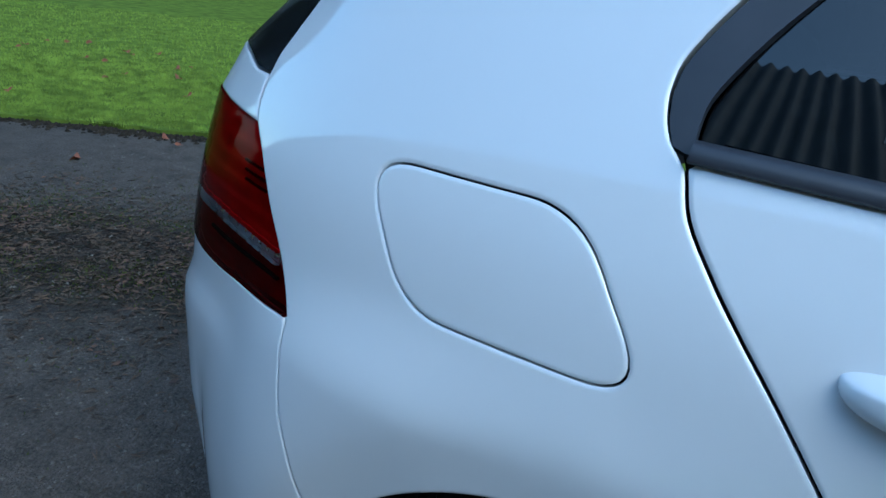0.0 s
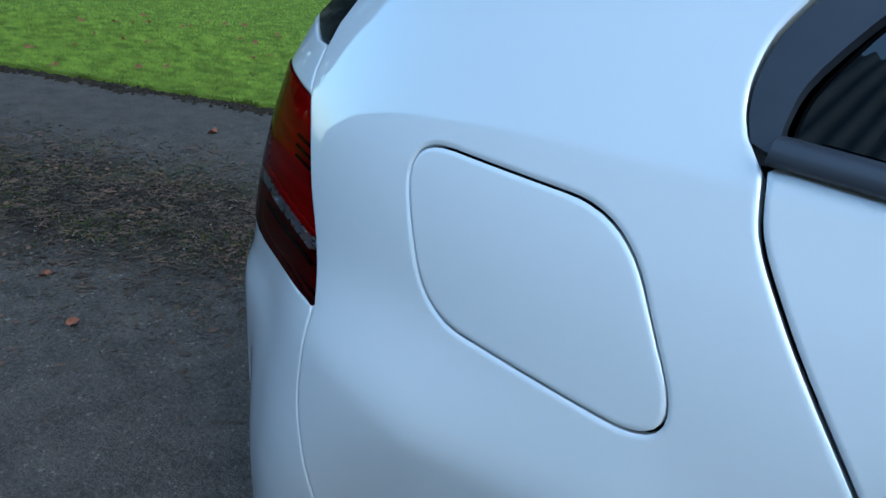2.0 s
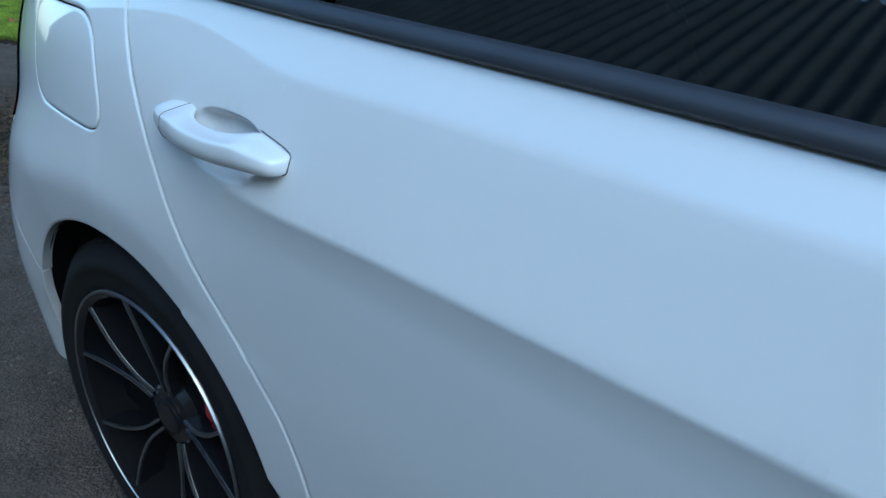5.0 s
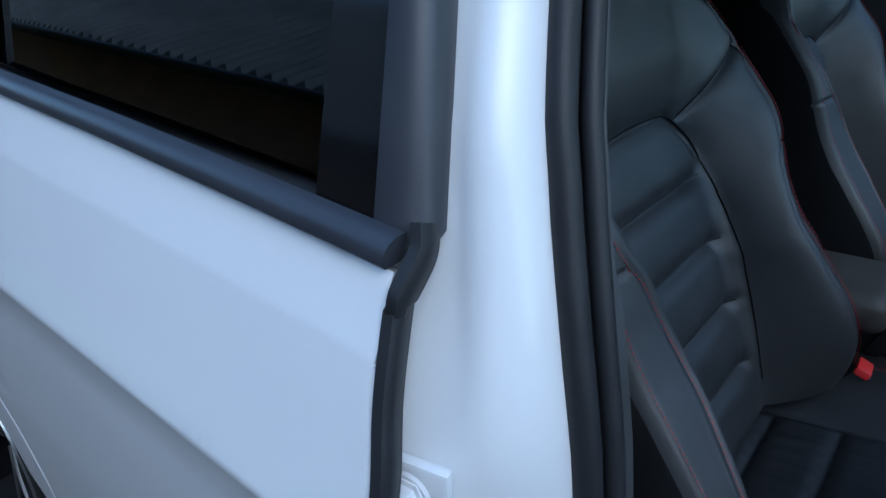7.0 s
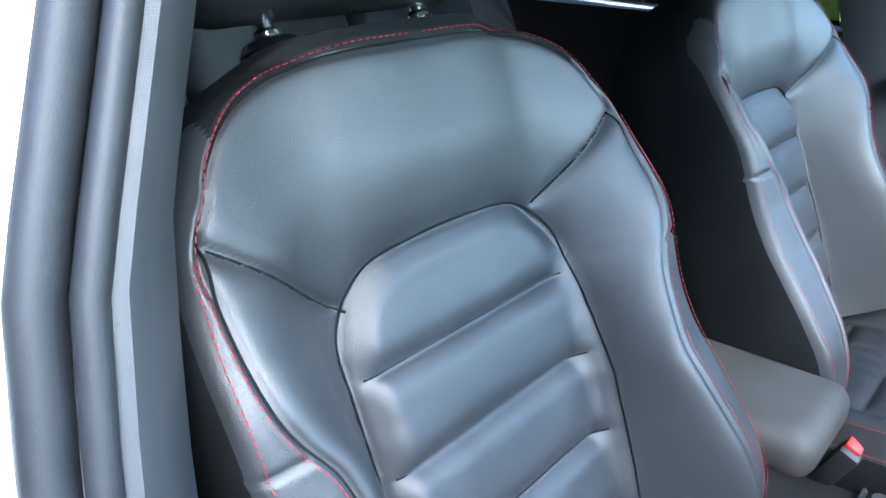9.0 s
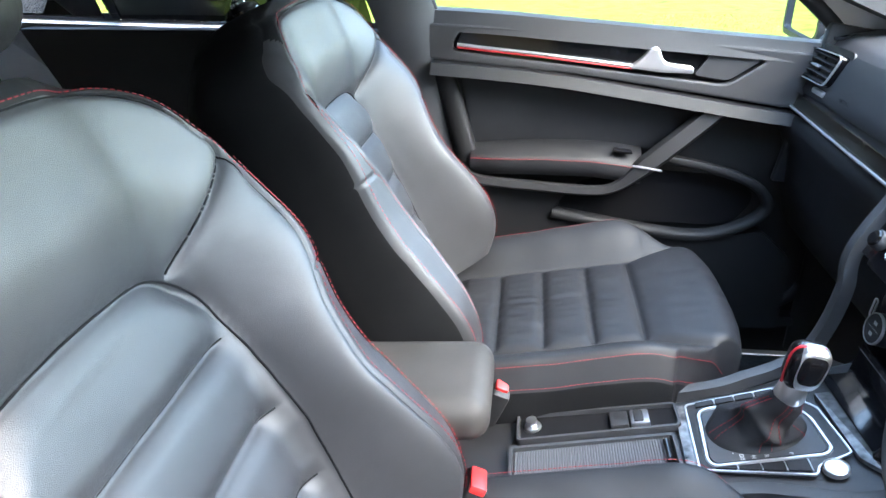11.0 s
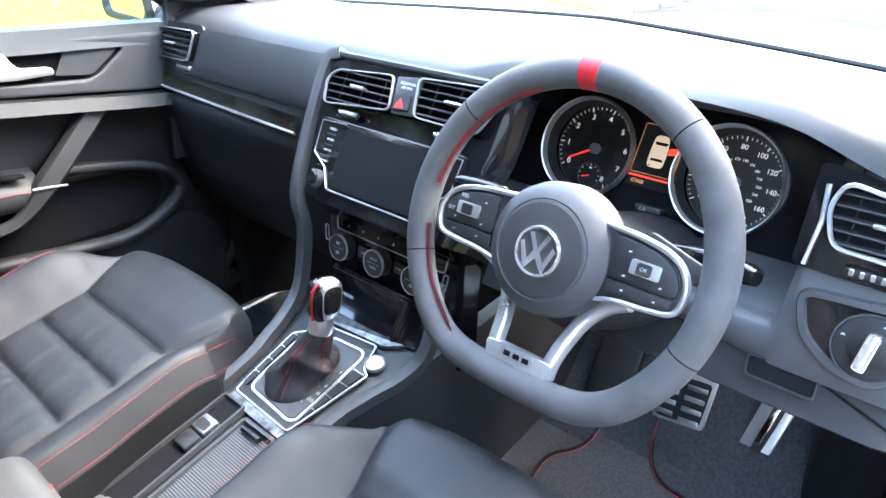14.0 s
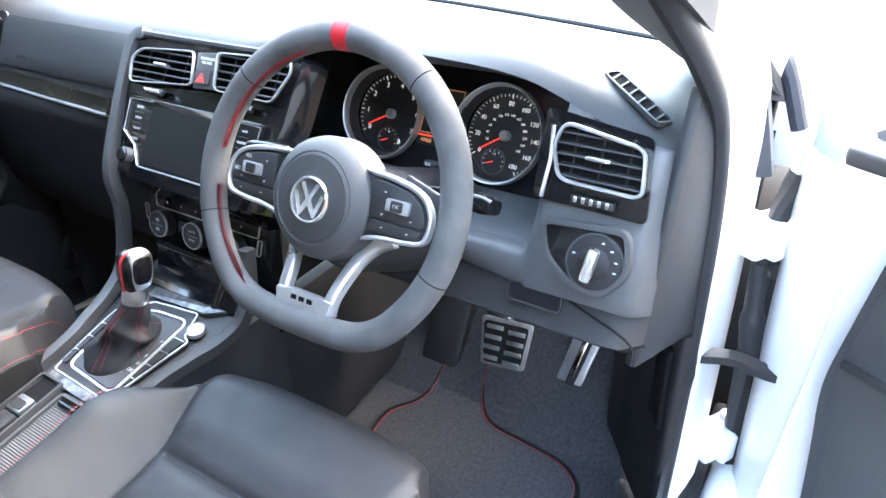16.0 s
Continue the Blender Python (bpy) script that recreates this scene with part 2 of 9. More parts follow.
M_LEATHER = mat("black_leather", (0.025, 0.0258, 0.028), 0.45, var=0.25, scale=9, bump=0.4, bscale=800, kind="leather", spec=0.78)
# darker, duller copy of the seat leather, with shade put into its colour
M_SEATC = mat("black_leather_shaded", (0.0145, 0.0152, 0.0172), 0.5, var=0.25, scale=12, bump=0.4, bscale=700, kind="leather", spec=0.36)
# lighter copy of the dash plastic: daylight on the driver's side as colour
M_FASCIA = mat("lit_dash_plastic", (0.054, 0.0555, 0.059), 0.5, var=0.12, scale=12, bump=0.35, bscale=1100, kind="leather")
# leatherette of the seat sides, cabin shade darkened into its colour
M_SIDE = mat("shaded_side_leatherette", (0.010, 0.0105, 0.0115), 0.62, var=0.2, scale=12, bump=0.35, bscale=900, kind="leather", spec=0.16)
M_ARM = mat("armrest_leather", (0.043, 0.0405, 0.0375), 0.55, var=0.25, scale=14, bump=0.4, bscale=700, kind="leather", spec=0.4)
M_CARPET = mat("black_carpet", (0.037, 0.0385, 0.043), 0.95, var=0.3, scale=160, bump=0.8, bscale=900, spec=0.1)
M_CLOTH = mat("headlining", (0.35, 0.35, 0.34), 0.9, var=0.06, scale=80, bump=0.3, bscale=900)
M_ALCANT = mat("wheel_leather", (0.082, 0.082, 0.084), 0.7, var=0.22, scale=25, bump=0.4, bscale=1000, kind="leather", spec=0.3)
M_TRAY = mat("grey_roller_blind", (0.075, 0.076, 0.078), 0.5, var=0.08, scale=20)
M_RED = mat("red_thread", (0.26, 0.012, 0.018), 0.6, var=0.1, scale=80)
M_REDL = mat("red_leather", (0.45, 0.012, 0.02), 0.5, var=0.08, scale=40)
M_CHROME = mat("satin_chrome", (0.80, 0.81, 0.82), 0.34, metal=1.0, var=0.03, scale=30)
M_SILVER = mat("satin_silver_trim", (0.62, 0.625, 0.635), 0.30, metal=0.78, var=0.03, scale=30)
M_BRIGHT = mat("bright_chrome", (0.85, 0.85, 0.86), 0.08, metal=1.0, var=0.0)
M_STEEL = mat("brushed_steel", (0.55, 0.56, 0.57), 0.3, metal=1.0, var=0.1, scale=60)
M_TYRE = mat("tyre_rubber", (0.011, 0.011, 0.012), 0.8, var=0.25, scale=25, bump=0.4, bscale=300, spec=0.25)
M_RIMK = mat("black_alloy", (0.009, 0.0095, 0.012), 0.22, coat=0.25, var=0.05)
M_RIMS = mat("machined_alloy", (0.44, 0.45, 0.47), 0.32, metal=1.0, var=0.05, scale=40)
M_WHITE = mat("white_marking", (0.5, 0.5, 0.5), 0.6, var=0.0, spec=0.2)
# darker copy of the hard plastic: black switches, and lower-dash shade as colour
M_BLACKP = mat("black_and_shaded_plastic", (0.012, 0.012, 0.013), 0.55, var=0.15, scale=15, bump=0.3, bscale=1200, kind="leather", spec=0.35)
M_REDBUCKLE = mat("red_plastic", (0.62, 0.03, 0.03), 0.35, var=0.05)
M_SCREEN = mat("screen_glass", (0.008, 0.009, 0.01), 0.35, var=0.0, spec=0.25)
M_EMBLEM = mat("emblem_chrome", (0.80, 0.80, 0.81), 0.12, metal=0.82, var=0.0)
M_MIRROR = mat("mirror_glass", (0.9, 0.9, 0.9), 0.02, metal=1.0, var=0.0)
M_HAZ = mat("hazard_red", (0.75, 0.03, 0.03), 0.4, var=0.0, emit=0.04)


def glass(name, tint, rough=0.0, ior=1.52):
    """Thin glass: sees through by tint, and mirrors by its angle."""
    m = bpy.data.materials.new(name)
    m.use_nodes = True
    nt = m.node_tree
    nt.nodes.remove(nt.nodes["Principled BSDF"])
    t, g, x, f = (nt.nodes.new("ShaderNode" + k) for k in ("BsdfTransparent", "BsdfGlossy", "MixShader", "Fresnel"))
    t.inputs[0].default_value = (*tint, 1)
    g.inputs["Roughness"].default_value = rough
    f.inputs[0].default_value = ior
    nt.links.new(f.outputs[0], x.inputs[0])
    nt.links.new(t.outputs[0], x.inputs[1])
    nt.links.new(g.outputs[0], x.inputs[2])
    nt.links.new(x.outputs[0], nt.nodes["Material Output"].inputs[0])
    return m


M_GLASS = glass("clear_glass", (0.86, 0.9, 0.88))
M_PRIV = glass("privacy_glass", (0.04, 0.042, 0.045), ior=1.72)
M_LENSR = glass("red_lens", (0.80, 0.03, 0.045), 0.02, 1.09)
M_LENSD = glass("smoked_red_lens", (0.45, 0.012, 0.02), 0.02, 1.12)
M_LENSC = glass("clear_lens", (0.9, 0.9, 0.9), 0.02)
# ---------- ground ----------
LAWN_P, LAWN_D = Vector((-3.2, 1.92)), Vector((0.91, 0.414))


def ground_mat():
    m = bpy.data.materials.new("worn_tarmac")
    m.use_nodes = True
    nt = m.node_tree
    b = nt.nodes["Principled BSDF"]
    tc = nt.nodes.new("ShaderNodeTexCoord")

    def noise_n(scale, detail=6, rough=0.6):
        n = nt.nodes.new("ShaderNodeTexNoise")
        n.inputs["Scale"].default_value, n.inputs["Detail"].default_value, n.inputs["Roughness"].default_value = scale, detail, rough
        nt.links.new(tc.outputs["Object"], n.inputs["Vector"])
        return n

    def ramp(src, a, b_, ca, cb):
        r = nt.nodes.new("ShaderNodeValToRGB")
        r.color_ramp.elements[0].position, r.color_ramp.elements[1].position = a, b_
        r.color_ramp.elements[0].color, r.color_ramp.elements[1].color = (*ca, 1), (*cb, 1)
        nt.links.new(src, r.inputs[0])
        return r

    def mix(f, a, b_):
        x = nt.nodes.new("ShaderNodeMix")
        x.data_type = "RGBA"
        nt.links.new(f, x.inputs[0])
        nt.links.new(a, x.inputs[6])
        nt.links.new(b_, x.inputs[7])
        return x.outputs[2]

    big, fine = noise_n(7, 8, 0.7), noise_n(75, 6, 0.8)
    stone = nt.nodes.new("ShaderNodeTexVoronoi")
    stone.inputs["Scale"].default_value = 150
    nt.links.new(tc.outputs["Object"], stone.inputs["Vector"])
    tar = ramp(fine.outputs[0], 0.36, 0.66, (0.015, 0.0115, 0.0085), (0.185, 0.152, 0.122))
    tar2 = ramp(big.outputs[0], 0.3, 0.7, (0.030, 0.023, 0.0175), (0.135, 0.105, 0.081))
    base = mix(stone.outputs["Distance"], tar.outputs[0], tar2.outputs[0])
    # the mossy strip between the wheel tracks, littered with brown needles
    sep = nt.nodes.new("ShaderNodeSeparateXYZ")
    nt.links.new(tc.outputs["Object"], sep.inputs[0])

    def math_n(op, a, b_):
        n = nt.nodes.new("ShaderNodeMath")
        n.operation = op
        for k, v in enumerate((a, b_)):
            if isinstance(v, (int, float)):
                n.inputs[k].default_value = v
            else:
                nt.links.new(v, n.inputs[k])
        return n.outputs[0]

    d = math_n("ADD", math_n("MULTIPLY", sep.outputs[0], -LAWN_D.y), math_n("MULTIPLY", sep.outputs[1], LAWN_D.x))
    off = LAWN_P.x * -LAWN_D.y + LAWN_P.y * LAWN_D.x
    d = math_n("SUBTRACT", d, off)
    wob = math_n("MULTIPLY", math_n("SUBTRACT", noise_n(2.2).outputs[0], 0.5), 0.9)
    dist = math_n("ADD", math_n("ABSOLUTE", math_n("ADD", d, 1.95), 0), wob)
    strip = ramp(dist, 0.25, 0.62, (1, 1, 1), (0, 0, 0))
    litter_n = noise_n(42, 5, 0.7)
    litter = ramp(litter_n.outputs[0], 0.45, 0.66, (0.008, 0.0058, 0.004), (0.11, 0.058, 0.030))
    moss = ramp(noise_n(5).outputs[0], 0.42, 0.62, (0.009, 0.0066, 0.0045), (0.019, 0.023, 0.006))
    soil = mix(math_n("MULTIPLY", litter_n.outputs[0], 0.9), moss.outputs[0], litter.outputs[0])
    grain = math_n("MULTIPLY", strip.outputs[0], ramp(noise_n(14).outputs[0], 0.25, 0.55, (0.35, 0.35, 0.35), (1, 1, 1)).outputs[0])
    col = mix(grain, base, soil)
    nt.links.new(col, b.inputs["Base Color"])
    b.inputs["Roughness"].default_value = 0.85
    b.inputs["Specular IOR Level"].default_value = 0.2
    bp = nt.nodes.new("ShaderNodeBump")
    bp.inputs["Strength"].default_value, bp.inputs["Distance"].default_value = 1.0, 0.006
    hs = math_n("ADD", stone.outputs["Distance"], litter_n.outputs[0])
    nt.links.new(hs, bp.inputs["Height"])
    nt.links.new(bp.outputs[0], b.inputs["Normal"])
    return m


M_GROUND = ground_mat()
M_GRASSG = mat("grass_soil", (0.116, 0.155, 0.022), 0.9, spec=0.05, var=0.45, scale=5, bump=0.25, bscale=140)
M_BLADE = mat("grass_blade", (0.208, 0.272, 0.036), 0.7, var=0.62, scale=9, spec=0.15)
M_LEAFB = mat("dead_leaf", (0.24, 0.075, 0.03), 0.7, var=0.4, scale=7)

bm = bmesh.new()
bmesh.ops.create_grid(bm, x_segments=2, y_segments=2, size=900)
g = part("ground", bm, M_GROUND)
tagged(g, "grey worn tarmac drive with a mossy strip", "drive", kind="structure")

# the lawn, a slightly raised sheet past its ragged edge
rng = random.Random(5)
edge = []
for i in range(420):
    s = -14 + i * 0.08
    q = LAWN_P + LAWN_D * s
    n = Vector((-LAWN_D.y, LAWN_D.x))
    w = 0.05 * noise.noise((s * 2.3, 0, 0)) + 0.035 * noise.noise((s * 9, 3, 0))
    edge.append(q + n * w)
# round to the drive ahead of the car
tail = [Vector((9.5, 2.45)), Vector((60, 2.0)), Vector((400, 0)), Vector((400, 700)), Vector((-700, 700)), Vector((-700, -100))]
lim = [e for e in edge if e.x < 0.2]
curve2 = [Vector((2.5, 3.2)), Vector((5.0, 2.9))]
poly = lim + curve2 + tail
vs = [(p.x, p.y, 0.03) for p in poly] + [(p.x, p.y, -0.01) for p in poly]
n = len(poly)
fs = [tuple(range(n))] + [(i, i + n, (i + 1) % n + n, (i + 1) % n) for i in range(n)]
lawn = mk("lawn", vs, fs, M_GRASSG, smooth=False)
tagged(lawn, "bright green mown lawn with ragged edge", "lawn", kind="structure")


def grass(name, count, place, seed, h=(0.010, 0.032), wide=0.0022):
    r = random.Random(seed)
    vs, fs = [], []
    while len(fs) < count:
        x, y = place(r)
        a, k = r.uniform(0, 6.283), r.uniform(*h)
        dx, dy = math.cos(a), math.sin(a)
        bx, by = r.uniform(-0.6, 0.6) * k, r.uniform(-0.6, 0.6) * k
        w = wide * r.uniform(0.7, 1.4)
        i = len(vs)
        vs += [(x - dx * w, y - dy * w, 0.02), (x + dx * w, y + dy * w, 0.02), (x + bx * 0.5, y + by * 0.5, 0.02 + k * 0.65), (x + bx, y + by, 0.02 + k)]
        fs.append((i, i + 1, i + 2))
        fs.append((i + 1, i + 3, i + 2))
    return tagged(mk(name, vs, fs, M_BLADE, smooth=False), "short green grass blades on the lawn", "grass", kind="stuff")


def lawn_near(r):
    while True:
        s, d = r.uniform(-4.5, 2.2), abs(r.gauss(0, 1.4))
        q = LAWN_P + LAWN_D * s + Vector((-LAWN_D.y, LAWN_D.x)) * (d + 0.03 * noise.noise((s * 9, 3, 0)))
        if q.x < 0.2:
            return q.x, q.y


grass("grass", 270000, lawn_near, 3, (0.012, 0.045), 0.0030)


def lawn_back(r):
    while True:
        q = LAWN_P + LAWN_D * r.uniform(-7.0, 3.0) + Vector((-LAWN_D.y, LAWN_D.x)) * (1.4 + 6.5 * r.random() ** 1.6)
        if q.x < 0.4:
            return q.x, q.y


grass("grass", 130000, lawn_back, 5, (0.02, 0.055), 0.0065)


def lawn_far(r):
    return r.uniform(0.6, 9), r.uniform(3.4, 9)


grass("grass", 60000, lawn_far, 4, (0.02, 0.045), 0.005)

# the brick-edged kerb line of the drive ahead
M_KERB = mat("kerb_stone", (0.12, 0.117, 0.11), 0.8, var=0.2, scale=12, bump=0.6, bscale=90)
kerb = thing("kerb", "low grey stone kerb along the lawn", "kerb", kind="structure")
for i in range(14):
    a = 5.0 + i * 0.5
    box("kerb_stone", (a + 0.25, 2.72 - 0.055 * (a - 5), 0.03), (0.49, 0.1, 0.09), M_KERB, kerb, 0.008, turn(0, 0, -3))

# fallen leaves
rng = random.Random(8)
leaf_m = bpy.data.meshes.new("fallen_leaf")
lv, lf = [(0, 0, 0)], []
for i in range(10):
    a = i / 10 * 6.283
    rr = 0.045 * (1 + 0.35 * math.cos(3 * a))
    lv.append((rr * math.cos(a), 0.6 * rr * math.sin(a), 0.012 * math.cos(2 * a) + 0.008))
    lf.append((0, 1 + i, 1 + (i + 1) % 10))
leaf_m.from_pydata(lv, [], lf)
leaf_m.materials.append(M_LEAFB)
spots = [(-3.28, 1.07), (-3.13, 1.67), (-3.3, 1.72), (-1.75, -0.5), (-2.1, -0.42)]
for i in range(46):
    s, d = rng.uniform(-4, 2), rng.uniform(0.05, 3.5)
    q = LAWN_P + LAWN_D * s + Vector((-LAWN_D.y, LAWN_D.x)) * d
    spots.append((q.x, q.y))
for i, (x, y) in enumerate(spots):
    o = new("fallen_leaf", leaf_m)
    up = 0.05 if i > 4 else 0.004
    o.matrix_world = pose(x, y, up, rng.uniform(-20, 20), rng.uniform(-20, 20), rng.uniform(0, 360)) @ Matrix.Scale(rng.uniform(0.6, 1.1), 4)
    tagged(o, "curled reddish brown fallen leaf on the ground", "leaf", "fallen leaves")

M_GRAVEL = mat("grey_gravel", (0.032, 0.031, 0.030), 0.9, var=0.85, scale=38, bump=1.0, bscale=70, spec=0.2)
gv = mk("gravel_drive", [(4.6, -30, 0.006), (80, -30, 0.006), (80, 1.9, 0.006), (9.5, 2.4, 0.006), (5.0, 2.66, 0.006), (4.6, 2.6, 0.006)], [(0, 1, 2, 3, 4, 5)], M_GRAVEL, smooth=False)
tagged(gv, "grey gravel drive ahead of the car", "drive", kind="structure")

# brown needles and grit on the mossy strip
vs, fs = [], []
r = random.Random(11)
for i in range(30000):
    s, d = r.uniform(-2.5, 3.2), r.gauss(-1.95, 0.42)
    q = LAWN_P + LAWN_D * s + Vector((-LAWN_D.y, LAWN_D.x)) * d
    a, k = r.uniform(0, 6.283), r.uniform(0.004, 0.026)
    dx, dy, w = math.cos(a) * k, math.sin(a) * k, r.uniform(0.001, 0.005)
    nx, ny = -math.sin(a) * w, math.cos(a) * w
    j = len(vs)
    vs += [(q.x - dx, q.y - dy, 0.003), (q.x + nx, q.y + ny, 0.008), (q.x + dx, q.y + dy, 0.004), (q.x - nx, q.y - ny, 0.005)]
    fs.append((j, j + 3, j + 2, j + 1))
M_LITTER = mat("litter", (0.07, 0.043, 0.024), 0.8, var=0.75, scale=9)
tagged(mk("leaf_litter", vs, fs, M_LITTER, smooth=False), "brown needles and leaf scraps on moss", "litter", kind="stuff")

# orange-brown leaf scraps, drifted together over the strip
vs, fs = [], []
while len(fs) < 3000:
    s, d = r.uniform(-2.5, 3.2), r.gauss(-1.95, 0.46)
    if noise.noise((s * 2.6, d * 3.4, 5)) + 0.5 * noise.noise((s * 9, d * 9, 8)) < r.uniform(-0.1, 0.5):
        continue
    q = LAWN_P + LAWN_D * s + Vector((-LAWN_D.y, LAWN_D.x)) * d
    a, k, w = r.uniform(0, 6.283), r.uniform(0.005, 0.017), r.uniform(0.35, 0.8)
    c, n_ = Vector((math.cos(a), math.sin(a))) * k, Vector((-math.sin(a), math.cos(a))) * k * w
    j, z = len(vs), r.uniform(0.003, 0.009)
    vs += [(q.x - c.x, q.y - c.y, z), (q.x + n_.x, q.y + n_.y, z + r.uniform(0, 0.006)), (q.x + c.x, q.y + c.y, z + r.uniform(0, 0.008)), (q.x - n_.x, q.y - n_.y, z)]
    fs.append((j, j + 3, j + 2, j + 1))
M_SCRAP = mat("leaf_scrap", (0.100, 0.050, 0.026), 0.75, var=0.75, scale=23)
tagged(mk("leaf_scraps", vs, fs, M_SCRAP, smooth=False), "orange-brown leaf scraps drifted over the moss", "leaf litter", kind="stuff")

# dark soil clods along the lawn's ragged edge
vs, fs = [], []
for i in range(7000):
    s = r.uniform(-3.5, 3.6)
    q = LAWN_P + LAWN_D * s + Vector((-LAWN_D.y, LAWN_D.x)) * (r.gauss(-0.05, 0.055) + 0.08 * noise.noise((s * 3, 7, 0)))
    a, k = r.uniform(0, 6.283), 0.004 + 0.02 * r.random() ** 2
    j = len(vs)
    vs += [(q.x + k * math.cos(a + t * 1.571) * r.uniform(0.7, 1.3), q.y + k * math.sin(a + t * 1.571), 0.001) for t in range(4)] + [(q.x, q.y, k * r.uniform(0.5, 1.1))]
    fs += [(j, j + 1, j + 4), (j + 1, j + 2, j + 4), (j + 2, j + 3, j + 4), (j + 3, j, j + 4)]
M_SOIL = mat("dark_soil", (0.028, 0.021, 0.014), 0.9, var=0.6, scale=20, spec=0.1)
tagged(mk("edge_soil", vs, fs, M_SOIL, smooth=False), "dark crumbly soil along the lawn edge", "soil", kind="stuff")

# grit strewn over the tarmac
vs, fs = [], []
for i in range(24000):
    x, y = r.uniform(-3.4, -0.5), r.uniform(-1.4, 1.9)
    a, k = r.uniform(0, 6.283), 0.0018 + 0.006 * r.random() ** 4
    j = len(vs)
    vs += [(x + k * math.cos(a + q * 2.094), y + k * math.sin(a + q * 2.094), 0.001) for q in range(3)] + [(x, y, k * 0.9)]
    fs += [(j, j + 1, j + 3), (j + 1, j + 2, j + 3), (j + 2, j, j + 3)]
M_GRIT = mat("grit", (0.13, 0.112, 0.092), 0.85, var=0.7, scale=14, spec=0.2)
tagged(mk("grit", vs, fs, M_GRIT, smooth=False), "loose pale brown grit on worn tarmac", "grit", kind="stuff")


def strip_place(r):
    while True:
        s, d = r.uniform(-2.5, 3.2), r.gauss(-1.85, 0.36)
        if noise.noise((s * 2.2, d * 3.0, 14)) > r.uniform(-0.25, 0.4):
            q = LAWN_P + LAWN_D * s + Vector((-LAWN_D.y, LAWN_D.x)) * d
            return q.x, q.y


M_TUFT = mat("moss_tuft", (0.070, 0.085, 0.016), 0.8, var=0.6, scale=3, spec=0.1)
gt = grass("moss_tufts", 34000, strip_place, 12, (0.004, 0.016), 0.0022)
gt.data.materials[0] = M_TUFT
gt.location.z = -0.018
tagged(gt, "low green moss tufts along the tarmac drive", "moss", kind="stuff")

# ---------- unseen far woods round the lawn, made tall to block low sky ---
M_WOODS = mat("dark_foliage", (0.018, 0.022, 0.010), 0.9, var=0.5, scale=0.4, spec=0.2)
r = random.Random(21)
vs, fs = [], []
for i in range(36000):
    a = radians(r.uniform(62, 185))
    top = 27.0 + 3.0 * noise.noise((a * 6, 0, 0)) + 1.6 * noise.noise((a * 23, 4, 0))
    z = top * r.random() ** 0.8
    d = 34 + r.uniform(-2, 4) + 2.5 * noise.noise((a * 9, z * 0.4, 2))
    c = Vector((d * math.cos(a), d * math.sin(a) + 4, z))
    u, w = Vector((r.gauss(0, 1), r.gauss(0, 1), r.gauss(0, 1))).normalized(), Vector((r.gauss(0, 1), r.gauss(0, 1), r.gauss(0, 1))).normalized()
    k = r.uniform(0.4, 0.9)
    j = len(vs)
    vs += [c + u * k, c + w * k * 0.7, c - u * k, c - w * k * 0.7]
    fs.append((j, j + 1, j + 2, j + 3))
tagged(mk("sky_blocking_woods", vs, fs, M_WOODS, smooth=False), "unseen dark bare woods blocking low sky beyond the lawn", "woods", kind="stuff")

# ---------- the shed that the glass mirrors ----------
M_SHEDW = mat("shed_brown_wall", (0.26, 0.15, 0.085), 0.85, var=0.25, scale=3, bump=0.5, bscale=30)
M_SHEDR = mat("shed_roof_sheet", (0.2, 0.2, 0.19), 0.6, var=0.25, scale=2)
M_SHEDG = mat("shed_gutter", (0.02, 0.02, 0.022), 0.5, var=0.1)
verge = mk("verge", [(-60, -3.5, 0.03), (60, -3.5, 0.03), (60, -300, 0.03), (-60, -300, 0.03), (-60, -3.5, -0.01), (60, -3.5, -0.01)], [(3, 2, 1, 0), (0, 1, 5, 4)], M_GRASSG, smooth=False)
tagged(verge, "green grass verge along the shed", "lawn", kind="structure")
shed = thing("shed", "low brown shed with grey corrugated roof", "shed")
SY = -4.6
box("wall", (-6.0, SY - 2.0, 1.15), (60, 4.0, 2.3), M_SHEDW, shed, 0.01)
vs, fs = [], []
nx = 2400
for i in range(nx + 1):
    x = -36.2 + 60.4 * i / nx
    dz = 0.05 * math.sin(x * 2 * math.pi / 0.22)
    vs += [(x, SY + 0.25, 2.30 + dz), (x, SY - 3.25, 6.30 + dz), (x, SY - 3.25, 6.25 + dz), (x, SY + 0.25, 2.24 + dz)]
for i in range(nx):
    for j in range(4):
        a, b = i * 4, i * 4 + 4
        fs.append((a + j, b + j, b + (j + 1) % 4, a + (j + 1) % 4))
mk("roof", vs, fs, M_SHEDR, shed)
rod("gutter", [(-36.2, SY + 0.30, 2.2), (24.2, SY + 0.30, 2.2)], 0.06, M_SHEDG, shed)

